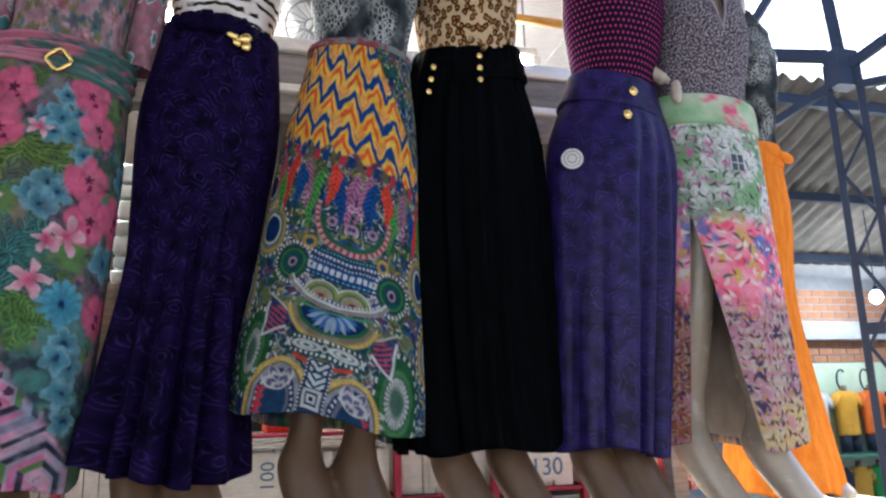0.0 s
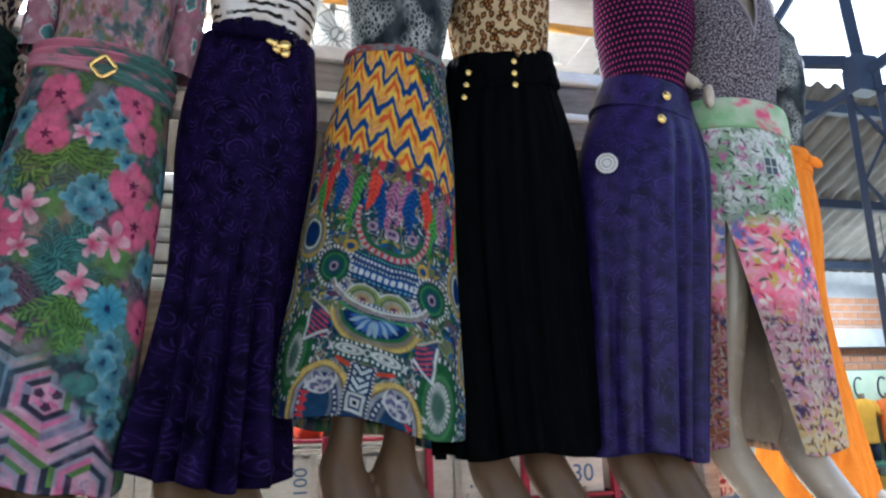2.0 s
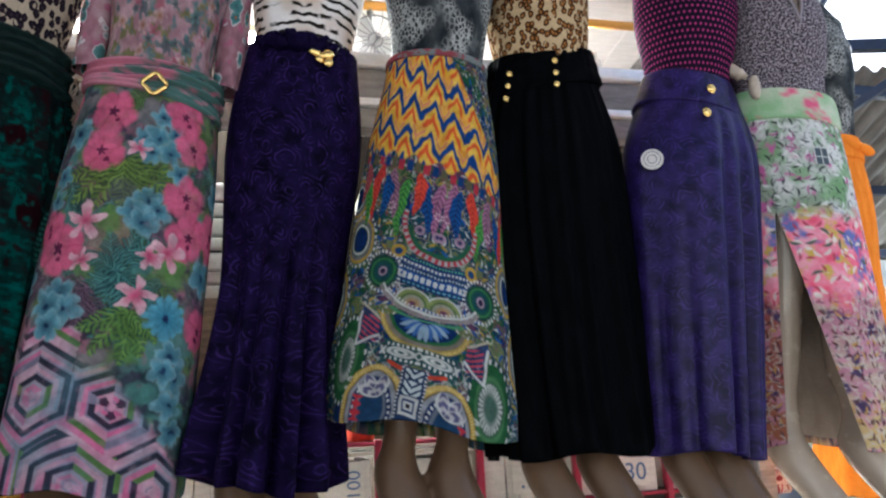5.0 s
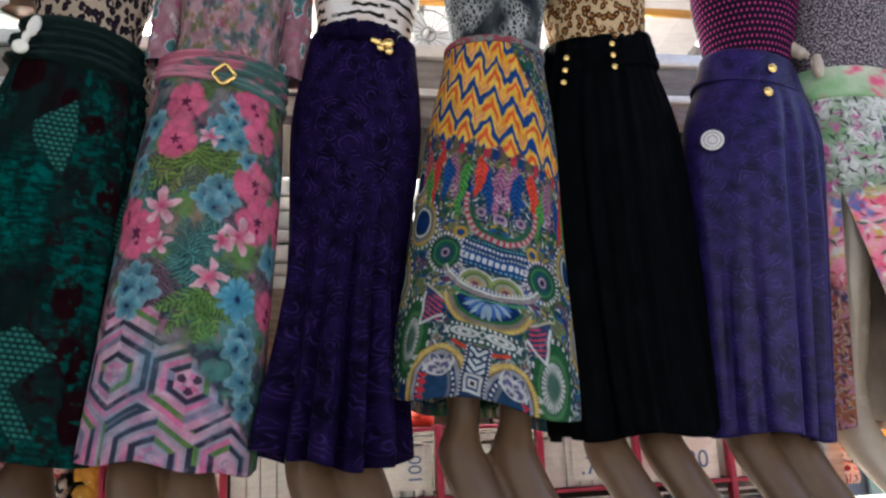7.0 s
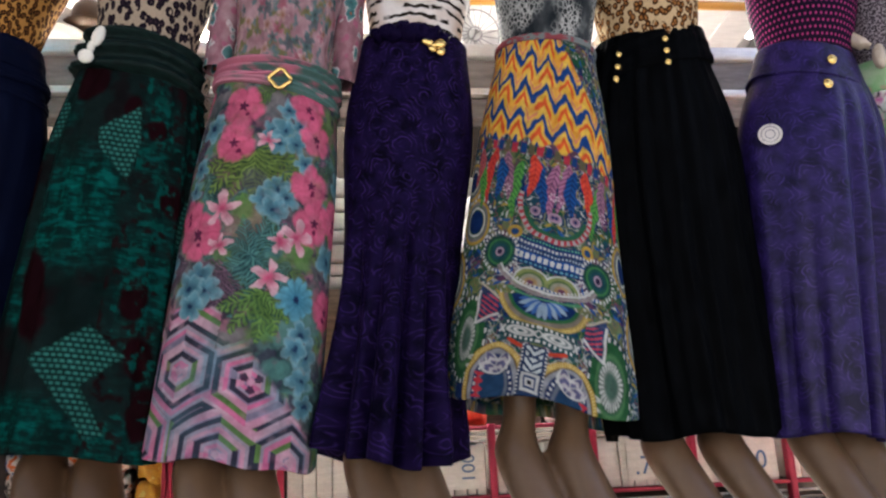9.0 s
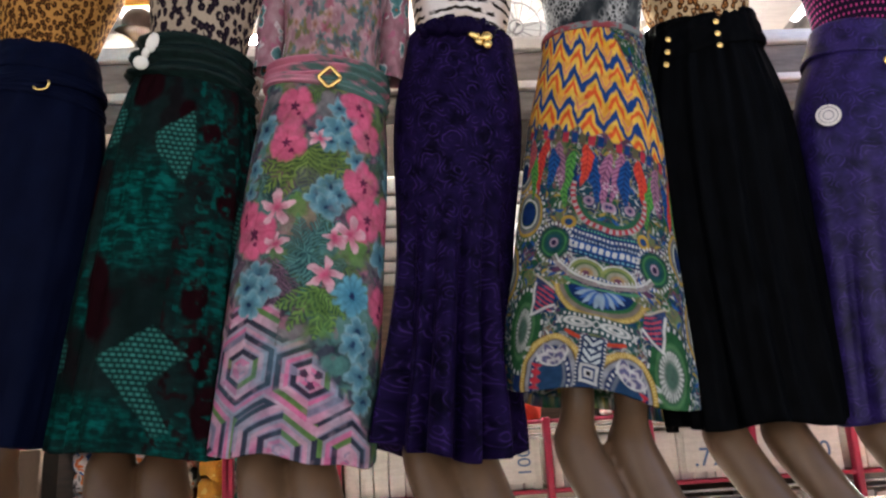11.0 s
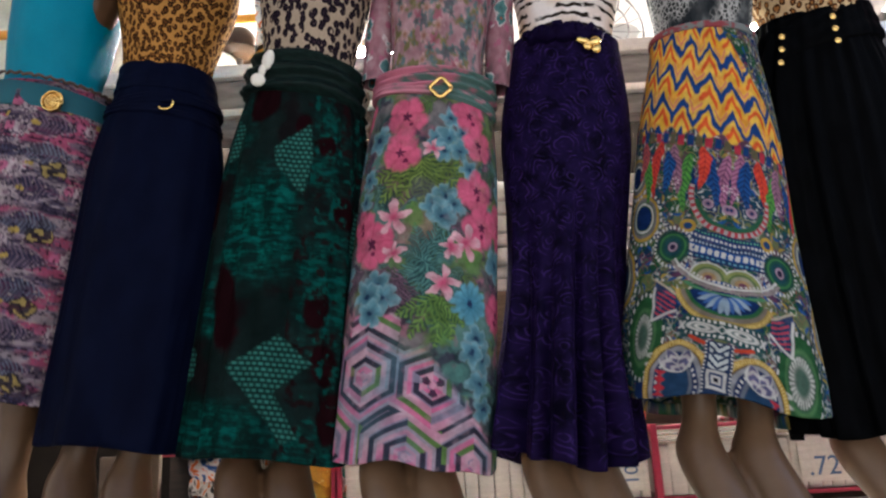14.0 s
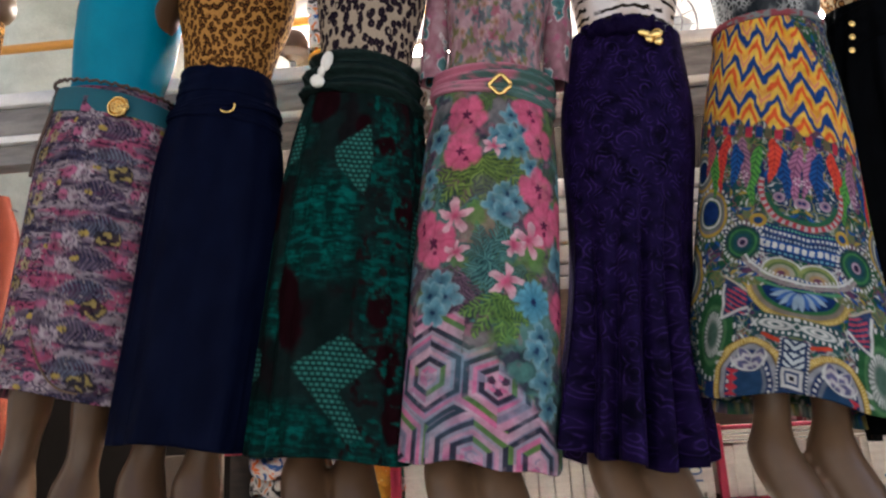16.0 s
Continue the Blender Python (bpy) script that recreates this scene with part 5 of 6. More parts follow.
SP = [splash("orange_blue_white_print", (0.75, 0.16, 0.02), (0.75, 0.72, 0.7), (0.03, 0.12, 0.4)), splash("black_white_orange_print", (0.012, 0.012, 0.015), (0.7, 0.68, 0.66), (0.7, 0.2, 0.03)),
      splash("yellow_print", (0.7, 0.38, 0.03), (0.62, 0.3, 0.03), (0.75, 0.55, 0.15)), splash("green_teal_print", (0.01, 0.12, 0.1), (0.02, 0.2, 0.15), (0.4, 0.42, 0.3)), splash("red_white_print", (0.4, 0.03, 0.04), (0.6, 0.5, 0.48), (0.2, 0.02, 0.04))]
SP.append(dyed("red_orange_cloth", (0.72, 0.07, 0.03)))
for x0, x1, z, hi, cs, lab in ((-1.13, -0.975, 1.05, 0.185, (0, 1, 0), "folded orange, blue and white printed cloth"), (-0.965, -0.87, 1.05, 0.19, (1, 0, 1), "folded black, white and orange cloth"),
                               (-0.83, -0.745, 1.05, 0.175, (4, 1, 4), "folded red and white printed cloth"), (-0.738, -0.635, 1.05, 0.18, (2, 2), "folded plain yellow cotton cloth"), (-0.63, -0.56, 1.05, 0.16, (3, 1, 3), "folded green and teal cloth"),
                               (0.29, 0.385, 1.264, 0.12, (5, 5), "folded bright red cloth on the shelf"), (0.60, 0.75, 1.264, 0.10, (4, 1, 4), "folded red and white patterned cloth on the shelf"),
                               (0.92, 1.02, 1.264, 0.06, (2, 0), "folded yellow cloth on the shelf"), (1.70, 1.8, 1.0, 0.16, (5, 5), "folded bright red cloth at the stall's end"), (1.81, 1.9, 1.0, 0.15, (4, 1), "folded patterned cloth at the stall's end")):
    folded_pile("folded_clothes", x0, x1, z, hi, [SP[i] for i in cs], lab)
tagged(part("cardboard_box", boxed(-1.36, 2.385, 0.0, -1.17, 2.41, 1.26, bevel=0.004), dyed("brown_card", (0.10, 0.068, 0.045))), "plain brown cardboard panel leaning on the shelf", "cardboard")


def gap_stack(x0, x1, z0, z1, y):
    """Pale slabs on a dark crate, added to stand in for the bright gaps between the skirts."""
    t = thing("pale_gap_stack", pose(0, y, 0), "stack of pale slabs added for the bright gaps between skirts", "packages")
    part("crate", boxed(x0 - 0.02, -0.02, 0.0, x1 + 0.02, 0.27, z0 - 0.001), M["wood"], t, "dark crate added to hold the slabs")
    z = z0
    rnd = random.Random(4)
    while z < z1:
        h = rnd.uniform(0.05, 0.085)
        part("pale_slab", boxed(x0 + rnd.uniform(0, 0.015), rnd.uniform(0, 0.02), z, x1 - rnd.uniform(0, 0.015), 0.25, z + h - 0.006, bevel=0.012), M["pale_slab"], t)
        z += h


gap_stack(-0.24, 0.08, 1.8, 2.22, 2.86)
gap_stack(0.40, 0.62, 1.8, 2.22, 2.86)


def tube_lamp(x, y, z, length):
    t = thing("fluorescent_lamp", pose(x, y, z), "lit white fluorescent tube lamp in a batten", "lamp", "ceiling lamps")
    part("batten", boxed(-length / 2, -0.03, 0.02, length / 2, 0.03, 0.06), M["pearl"], t)
    part("tube", tube(bmesh.new(), [(-length / 2 + 0.03, 0, 0), (length / 2 - 0.03, 0, 0)], 0.016, 12), M["tube"], t, "glowing tube")
    for s in (-1, 1):
        part("hanger_rod", tube(bmesh.new(), [(s * length * 0.4, 0, 0.06), (s * length * 0.4, 0, 3.86 - (y - 0.9) * 0.0927 - z + 0.01)], 0.005, 6), M["grey_metal"], t)
        part("socket", boxed(s * length / 2 - 0.025, -0.02, -0.02, s * length / 2 + 0.025, 0.02, 0.025), M["pearl"], t)


tube_lamp(1.35, 3.1, 2.98, 0.5)
tube_lamp(-0.55, 3.1, 3.0, 1.1)
tube_lamp(-1.55, 3.3, 3.08, 0.6)


def wall_fan(x, y, z):
    t = thing("wall_fan", pose(x, y, z, 12, 0, 0), "round wire-guarded fan under the ceiling", "fan")
    for k in range(18):
        a = k * math.tau / 18
        p = [(0.03 * math.cos(a), -0.07, 0.03 * math.sin(a)), (0.11 * math.cos(a + 0.2), -0.06, 0.11 * math.sin(a + 0.2)), (0.19 * math.cos(a + 0.35), 0, 0.19 * math.sin(a + 0.35))]
        part("guard_wire", tube(bmesh.new(), p, 0.0022, 5), M["grey_metal"], t)
    for r, yy in ((0.19, 0.0), (0.11, -0.06), (0.03, -0.07)):
        part("guard_ring", tube(bmesh.new(), [(r * math.cos(k * math.tau / 28), yy, r * math.sin(k * math.tau / 28)) for k in range(29)], 0.004, 6), M["grey_metal"], t)
    part("bracket", tube(bmesh.new(), [(0, 0.12, 0.0), (0, 0.14, 0.3), (0, 0.1, 0.8)], 0.012, 8), M["grey_metal"], t)
    part("motor", tube(bmesh.new(), [(0, 0.0, 0), (0, 0.14, 0)], 0.05, 14), M["grey_metal"], t)
    for k in range(3):
        bm = bmesh.new()
        ball(bm, (0.09, 0, 0), (0.085, 0.008, 0.045), 12)
        bmesh.ops.rotate(bm, verts=bm.verts, cent=(0, 0, 0), matrix=Matrix.Rotation(k * math.tau / 3, 3, "Y"))
        part("blade", bm, M["plastic"], t)


wall_fan(0.48, 2.95, 2.93)
# hats on the rail's far side
for x, z, mat, lab in ((-1.04, 2.645, "pearl", "cream rounded felt hat"), (-0.945, 2.67, "skin_tan", "tan rounded straw hat")):
    t = thing("hat", pose(x, 2.42, z), lab + " on display above the rail", "hat", "hats above the rail")
    part("crown", ball(bmesh.new(), (0, 0, 0.02), (0.06, 0.06, 0.065), 18), M[mat], t)
    part("brim", ball(bmesh.new(), (0, 0, -0.02), (0.085, 0.085, 0.012), 24), M[mat], t)
    part("hat_stand", tube(bmesh.new(), [(0, 0, -0.03), (0, 0, 2.553 - z)], 0.012, 8), M["grey_metal"], t)
folded_pile("folded_clothes", -0.88, -0.74, 2.556, 0.3, [SP[2], SP[1], SP[0], SP[1]], "folded yellow and printed cloth above the rail", 0.12, 2.34)

# tarpaulin at the stall's far end
bm = bmesh.new()
nu, nv = 60, 40
P = np.zeros((nv, nu, 3))
u, v = np.meshgrid(np.linspace(0, 1, nu), np.linspace(0, 1, nv))
P[..., 0], P[..., 2] = -3.6 + 2.2 * u, 3.9 - 2.0 * v
P[..., 1] = 3.05 + 0.05 * np.sin(u * 21 + 3 * v) + 0.05 * np.sin(v * 17 + 2 * u) + 0.25 * (1 - v)
bm.free()
tagged(put_mesh("tarpaulin", grid_mesh("tarpaulin", P, False), M["tarp"]), "creased grey-green tarpaulin hung as a wall", "tarpaulin")
hang = thing("hanging_dress", pose(-2.52, 2.95, 1.2), "plain rust-orange dress on a hanger", "dress")
dr = Drape([(1.2, 0.12, 0.05), (1.05, 0.2, 0.07), (0.6, 0.2, 0.09), (0.0, 0.26, 0.12)], [(6, 0, 0.0, 0.06, 1)])
put_mesh("dress_body", dr.mesh("dress_body", 60, 40), dyed("rust_orange_cotton", (0.22, 0.032, 0.009)), hang)
part("hanger", tube(bmesh.new(), [(-0.18, 0, 1.13), (0, 0, 1.21), (0.18, 0, 1.13)], 0.006, 6), M["grey_metal"], hang)

# ---- mannequins ----


def loft(bm, rings):
    """Rings of (centre, half x, half y), joined and closed."""
    n, made = 24, []
    for c, rx, ry in rings:
        made.append([bm.verts.new((c[0] + rx * math.cos(k * math.tau / n), c[1] + ry * math.sin(k * math.tau / n), c[2])) for k in range(n)])
    for a, b in zip(made, made[1:]):
        for k in range(n):
            bm.faces.new((a[k], b[k], b[(k + 1) % n], a[(k + 1) % n]))
    bm.faces.new(made[0])
    bm.faces.new(made[-1][::-1])


def smooth_rings(rings, n):
    """The rings, refined by a smooth curve through them."""
    R = np.array([(*c, rx, ry) for c, rx, ry in rings])
    out = []
    for i in range(len(R) - 1):
        p0, p1, p2, p3 = R[max(i - 1, 0)], R[i], R[i + 1], R[min(i + 2, len(R) - 1)]
        for t in np.linspace(0, 1, n, endpoint=False):
            q = 0.5 * (2 * p1 + (p2 - p0) * t + (2 * p0 - 5 * p1 + 4 * p2 - p3) * t * t + (3 * p1 - p0 - 3 * p2 + p3) * t ** 3)
            out.append(((q[0], q[1], q[2]), max(q[3], 0.004), max(q[4], 0.004)))
    return out + [rings[-1]]


def mannequin(at, waist, mat, label, stance=0.07, turn=0.0, step=0.0, arm=False):
    """A headless figure on tiptoe, as one mesh. waist: its height over the soles."""
    bm = bmesh.new()
    k = waist / 1.1
    body = [((0, 0.01, 0.80), 0.13, 0.10), ((0, 0.005, 0.90), 0.155, 0.115), ((0, 0, 1.0), 0.135, 0.10), ((0, 0, 1.1), 0.105, 0.08), ((0, -0.005, 1.2), 0.115, 0.085), ((0, -0.02, 1.32), 0.14, 0.11), ((0, -0.005, 1.42), 0.15, 0.095), ((0, 0.015, 1.5), 0.165, 0.07), ((0, 0.02, 1.545), 0.10, 0.055), ((0, 0.015, 1.58), 0.052, 0.05), ((0, 0.01, 1.66), 0.046, 0.046)]
    loft(bm, smooth_rings([((c[0], c[1], c[2] * k), a, b) for c, a, b in body], 5))
    for s in (-1, 1):
        f = -step * s
        x = s * stance
        leg = [((s * 0.07, 0.01, 0.86), 0.072, 0.08), ((s * 0.066, 0.0, 0.70), 0.062, 0.07), ((x, -0.01 + f * 0.4, 0.54), 0.052, 0.056), ((x, 0.004 + f * 0.6, 0.46), 0.049, 0.056), ((x, 0.016 + f * 0.8, 0.40), 0.044, 0.052), ((x, 0.014 + f, 0.33), 0.036, 0.042), ((x, 0.012 + f, 0.285), 0.035, 0.04), ((x - 0.004, 0.012 + f, 0.25), 0.037, 0.046), ((x - 0.006, 0.010 + f, 0.205), 0.048, 0.058), ((x + 0.008, -0.008 + f, 0.155), 0.054, 0.058), ((x + 0.030, -0.036 + f, 0.10), 0.054, 0.054), ((x + 0.052, -0.066 + f, 0.05), 0.052, 0.05), ((x + 0.068, -0.09 + f, 0.016), 0.05, 0.05), ((x + 0.074, -0.10 + f, 0.0), 0.038, 0.04)]
        loft(bm, smooth_rings([((c[0], c[1], c[2] * (k if c[2] > 0.42 else 1)), a * (1.12 if c[2] < 0.5 else 0.98), b * 1.12) for c, a, b in leg], 4))
        ball(bm, (s * 0.165, 0.015, 1.475 * k), (0.05, 0.05, 0.06), 14)
        ball(bm, (s * 0.06, -0.068, 1.33 * k), (0.055, 0.05, 0.06), 14)
    if arm:
        tube(bm, [(-0.18, 0.015, 1.46 * k), (-0.235, 0.0, 1.32 * k), (-0.22, -0.05, 1.2 * k), (-0.182, -0.088, 1.15 * k)], [0.045, 0.034, 0.024, 0.018], 14)
        ball(bm, (-0.158, -0.105, 1.112 * k), (0.018, 0.02, 0.042), 12)
    ob = part("mannequin", bm, mat)
    skin = ob.modifiers.new("skin", "REMESH")
    skin.mode, skin.voxel_size, skin.use_smooth_shade = "VOXEL", 0.0095, True
    solid = bpy.data.meshes.new_from_object(ob.evaluated_get(bpy.context.evaluated_depsgraph_get()))
    ob.modifiers.clear()
    ob.data = solid
    ob.matrix_world = at
    return tagged(ob, label, "mannequin", "row of mannequins on the counter")


def band(d, name, hi, lo, lift, mat, parent, label="", nu=110, nv=22, slant=0.0, puff=0.0, painter=None, ripple=0.0):
    """A belt or waistband that lies on a drape, puffed between its edges; slant raises its right side."""
    t = np.linspace(-math.pi, math.pi, nu, endpoint=False)
    h = np.linspace(hi, lo, nv)
    A, H = np.meshgrid(t, h)
    bulge = lift + puff * np.sin(np.linspace(0, math.pi, nv))[:, None] ** 0.7
    bulge = bulge + ripple * np.sin(np.linspace(0, 5 * math.pi, nv)[:, None] + 1.6 * np.sin(A + 0.6) + 0.8 * np.sin(3 * A))
    P = d.point(A, H, bulge + 0 * A)
    P[..., 2] += slant * P[..., 0]
    edge = d.point(A[-1:], H[-1:], -0.004)
    edge[..., 2] += slant * edge[..., 0]
    edge0 = d.point(A[:1], H[:1], -0.004)
    edge0[..., 2] += slant * edge0[..., 0]
    P = np.concatenate([edge0, P, edge])
    U = np.concatenate([A[:1], A, A[-1:]]) * 0.17
    V = np.concatenate([d.h[0] - H[:1], d.h[0] - H, d.h[0] - H[-1:]])
    me = grid_mesh(name, P, True, np.stack([U, V], -1), painter(U, V) if painter else None)
    return put_mesh(name, me, mat, parent, label)


def top_garment(name, at, rows, mat, label, folds=(), sleeves=0.0, painter=None, neck=None):
    """A close-fitting top from the waist to the shoulders."""
    t = thing(name, at, label, "top", "tops on the mannequins")
    d = Drape(rows, folds, shift=-0.005)
    put_mesh("bodice", d.mesh("bodice", 200 if painter else 96, 170 if painter else 70, turn_in=0.015, painter=painter, opening=neck), mat, t)
    if neck is not None:
        bm = bmesh.new()
        for s in (0, 1):
            v = np.linspace(0.02, 0.6, 24)
            tube(bm, [d.place(neck(x)[s], rows[0][0] - x * (rows[0][0] - rows[-1][0]), 0.002) for x in v], 0.0045, 6)
        part("neckline", bm, mat, t)
    else:
        band(d, "neckline", rows[1][0], rows[1][0] - 0.018, 0.003, mat, t, puff=0.002, painter=painter, nv=8)
    if sleeves:
        for s in (-1, 1):
            bm = bmesh.new()
            h = rows[0][0]
            e = [k / 13 for k in range(14)]
            tube(bm, [(s * (0.125 + 0.04 * math.sin(k * 1.9)), 0.02 - 0.02 * k, h - 0.03 - 0.41 * sleeves * k) for k in e], [0.042 - 0.006 * k + 0.002 * math.sin(k * 19) for k in e], 24, caps=False)
            layer = bm.loops.layers.uv.new("cloth")
            for f in bm.faces:
                for lp in f.loops:
                    lp[layer].uv = (math.atan2(lp.vert.co.y, lp.vert.co.x - s * 0.18) * 0.06 + s, lp.vert.co.z)
            part("sleeve", bm, M["floral_top"] if painter else mat, t)
    return t


def gold_button(d, a, h, r, parent, lift=0.006, slant=0.0):
    p = d.place(a, h, lift)
    p.z += slant * p.x
    bm = bmesh.new()
    ball(bm, p, (r, r * 0.55, r), 14)
    tube(bm, [p + Vector((r * 0.95 * math.cos(k * math.tau / 16), -0.001, r * 0.95 * math.sin(k * math.tau / 16))) for k in range(17)], r * 0.16, 6)
    return part("button", bm, M["gold"], parent, "round gold button")


def stand(xb, k, y=1.84, z=1.0):
    return Matrix.Translation((xb, y, z)) @ Matrix.Rotation(math.atan(k), 4, "Y")


def torso(w_low, low=1.17, high=1.76, bust=0.155, waist=0.118, shoulder=0.17):
    """Rows for a top, from the shoulders down into the waistband."""
    return [(high, shoulder * 0.55, 0.06), (high - 0.07, shoulder, 0.085), (high - 0.18, shoulder * 0.94, 0.125), (high - 0.28, bust, 0.145), (high - 0.40, waist + 0.016, 0.124), (low + 0.04, waist, 0.095), (low, w_low, 0.097)]


FIG = {  # base x, lean, depth
    "teal": (-1.437, 0.128, 1.84), "navy": (-1.11, 0.118, 1.84), "green": (-0.71, 0.11, 1.84), "pink": (-0.365, 0.116, 1.83), "purple": (0.024, 0.083, 1.85), "tribal": (0.393, 0.072, 1.81),
    "black": (0.80, 0.0, 1.86), "violet": (1.147, 0.085, 1.84), "garden": (1.535, 0.02, 1.84), "orange": (1.968, 0.0, 2.16)}
AT = {n: stand(*v) for n, v in FIG.items()}


def skirt_thing(name, fig, label, category="skirt"):
    return thing(name, AT[fig], label, category, "skirts on the mannequins")


# pink tropical dress
mannequin(AT["pink"], 1.2, M["skin_tan"], "beige fibreglass mannequin in the tropical print dress", 0.06)
sk = skirt_thing("dress", "pink", "long pink and blue tropical print dress with belt", "dress")
d = Drape([(1.19, 0.145, 0.105), (1.12, 0.155, 0.115), (0.92, 0.176, 0.13), (0.56, 0.19, 0.14), (0.21, 0.203, 0.155)], [(5, 0.6, 0, 0.012, 1.3), (9, 2, 0, 0.008, 2)], [(3, 0.5, 0.008), (7, 1, 0.005)], crease=0.045)
put_mesh("skirt", d.mesh("skirt", 380, 400, painter=tropical), M["print"], sk)
band(d, "waist_sash", 1.185, 1.125, 0.004, M["print"], sk, "twisted rose and green sash", puff=0.004, slant=-0.02, ripple=0.008, nv=34, painter=lambda U, V: blend((0.46, 0.16, 0.23), (0.08, 0.15, 0.14), np.clip(cloud(U * 24, V * 70, 8) * 6 - 2.9 + U * 9, 0, 1)))
band(d, "belt", 1.132, 1.102, 0.006, M["print"], sk, "pink and green printed belt", puff=0.004, slant=-0.12, ripple=0.002, painter=lambda U, V: blend((0.44, 0.18, 0.24), (0.08, 0.15, 0.14), np.clip(cloud(U * 20, V * 60, 3) * 5 - 2.2 + U * 7, 0, 1)))
p = d.place(0.13, 1.116, 0.018)
bm = bmesh.new()
tube(bm, [p + Vector((0.023 * math.cos(k * math.tau / 24) * (1 + 0.12 * math.cos(4 * k * math.tau / 24)), -0.002, 0.023 * math.sin(k * math.tau / 24) * (1 + 0.12 * math.cos(4 * k * math.tau / 24)))) for k in range(25)], 0.0055, 8)
part("buckle", bm, M["gold"], sk, "gold four-cornered buckle")
top_garment("blouse", AT["pink"], torso(0.14, 1.17, 1.76), M["print"], "rose floral chiffon top with short loose sleeves", [(7, 0, 0.005, 0.015, 1)], 1.34, chiffon)

# purple fishtail skirt
mannequin(AT["purple"], 1.25, M["skin_tan"], "beige fibreglass mannequin in the purple skirt", 0.058)
sk = skirt_thing("skirt", "purple", "dark purple damask fishtail skirt with gold brooch")
d = Drape([(1.28, 0.138, 0.10), (1.15, 0.163, 0.12), (1.0, 0.172, 0.128), (0.8, 0.152, 0.12), (0.65, 0.142, 0.118), (0.45, 0.152, 0.14), (0.2, 0.178, 0.18)], [(7, 1.1, 0, 0.10, 1.8), (4, 0.3, 0, 0.05, 2.2), (13, 0, 0, 0.03, 2)], [(2, 2.2, 0.014), (7, 1.1, 0.006)], crease=0.05, lean=((-0.014, 1.0),), pleats=((0.10, 0.36, 0.42, 0.075), (0.55, 0.40, 0.34, 0.075), (-0.36, 0.46, 0.26, 0.07), (0.95, 0.42, 0.30, 0.09), (-0.85, 0.45, 0.28, 0.09)))
put_mesh("skirt_body", d.mesh("skirt_body", 180, 150), M["purple"], sk)
bm = bmesh.new()
tube(bm, [d.place(-0.85 + 0.024 * k, 1.262 + 0.006 * math.sin(k * 0.8), 0.008) for k in range(60)], [0.012 + 0.011 * math.sin(math.pi * k / 59) + 0.004 * math.sin(k * 1.3) for k in range(60)], 18)
for v in bm.verts:
    v.co += Vector(noise.noise_vector(v.co * 55)) * 0.008
part("ruffle", bm, M["purple"], sk, "gathered ruffle at the waist")
bm = bmesh.new()
p = d.place(0.28, 1.228, 0.014)
for dx, dz, rx, rz, turn in ((-0.016, 0.008, 0.02, 0.012, 0.5), (0.014, 0.003, 0.017, 0.014, -0.4), (0.018, -0.018, 0.012, 0.014, 0.2), (-0.004, -0.01, 0.014, 0.01, 0.9), (0.0, 0.0, 0.01, 0.01, 0)):
    ball(bm, p + Vector((dx, -0.004 * (dx > 0), dz)), (rx, 0.008, rz), 12, Matrix.Rotation(turn, 4, "Y"))
part("brooch", bm, M["gold"], sk, "gold flower brooch")
top_garment("top", AT["purple"], torso(0.125, 1.22, 1.76), M["tiger"], "white tiger-striped jersey top")

# tribal print skirt
mannequin(AT["tribal"], 1.25, M["skin_tan"], "beige fibreglass mannequin in the tribal print skirt", 0.065)
sk = skirt_thing("skirt", "tribal", "flared midi skirt with yellow zigzag yoke and tribal print")
d = Drape([(1.235, 0.129, 0.100), (1.19, 0.139, 0.108), (1.0, 0.172, 0.13), (0.69, 0.198, 0.148), (0.292, 0.238, 0.18)], [(4, 0.9, 0, 0.03, 1.6), (7, 0.2, 0, 0.02, 2)], [(4, 0.9, 0.010), (1, 0.5, 0.012), (1, 1.57, 0.022)], crease=0.05, lean=((-0.024, 1.2),))
put_mesh("skirt_body", d.mesh("skirt_body", 420, 430, painter=tribal), M["print"], sk)
band(d, "waistband", 1.247, 1.229, 0.004, M["print"], sk, "patterned waistband", puff=0.002, painter=lambda U, V: blend((0.22, 0.05, 0.06), (0.16, 0.18, 0.18), np.clip(cloud(U * 50, V * 90, 3) * 8 - 3.6 + U * 6, 0, 1)))
top_garment("top", AT["tribal"], torso(0.124, 1.19, 1.76), M["snake"], "grey snakeskin print jersey top")

# black skirt
mannequin(AT["black"], 1.25, M["skin_tan"], "beige fibreglass mannequin in the black skirt", 0.075)
sk = skirt_thing("skirt", "black", "long black gathered skirt with six gold buttons")
d = Drape([(1.29, 0.15, 0.10), (1.19, 0.175, 0.110), (1.09, 0.21, 0.127), (0.95, 0.222, 0.132), (0.6, 0.224, 0.138), (0.22, 0.222, 0.15)], [(31, 0.4, 0.002, 0.026, 0.2), (19, 1.4, 0.002, 0.035, 0.3), (9, 1.0, 0.0, 0.05, 1.2)], [(5, 0.4, 0.008)], crease=0.08, lean=((-0.03, 0.6), (0.03, 2.2)))
put_mesh("skirt_body", d.mesh("skirt_body", 240, 120), M["black"], sk)
SL = 0.22
band(d, "waistband", 1.295, 1.19, 0.005, M["black"], sk, "wide draped black waistband", puff=0.003, slant=SL, ripple=0.0012)
for dx, z0 in ((-0.106, 1.187), (-0.002, 1.19)):
    for k in range(3):
        a = math.asin(dx / 0.155)
        gold_button(d, a, z0 + 0.062 - 0.036 * k - SL * dx * 0.0, 0.0075, sk, 0.016, SL)
top_garment("top", AT["black"], torso(0.134, 1.22, 1.76, waist=0.128), M["leopard_big"], "cream and brown leopard print top", sleeves=0.35)

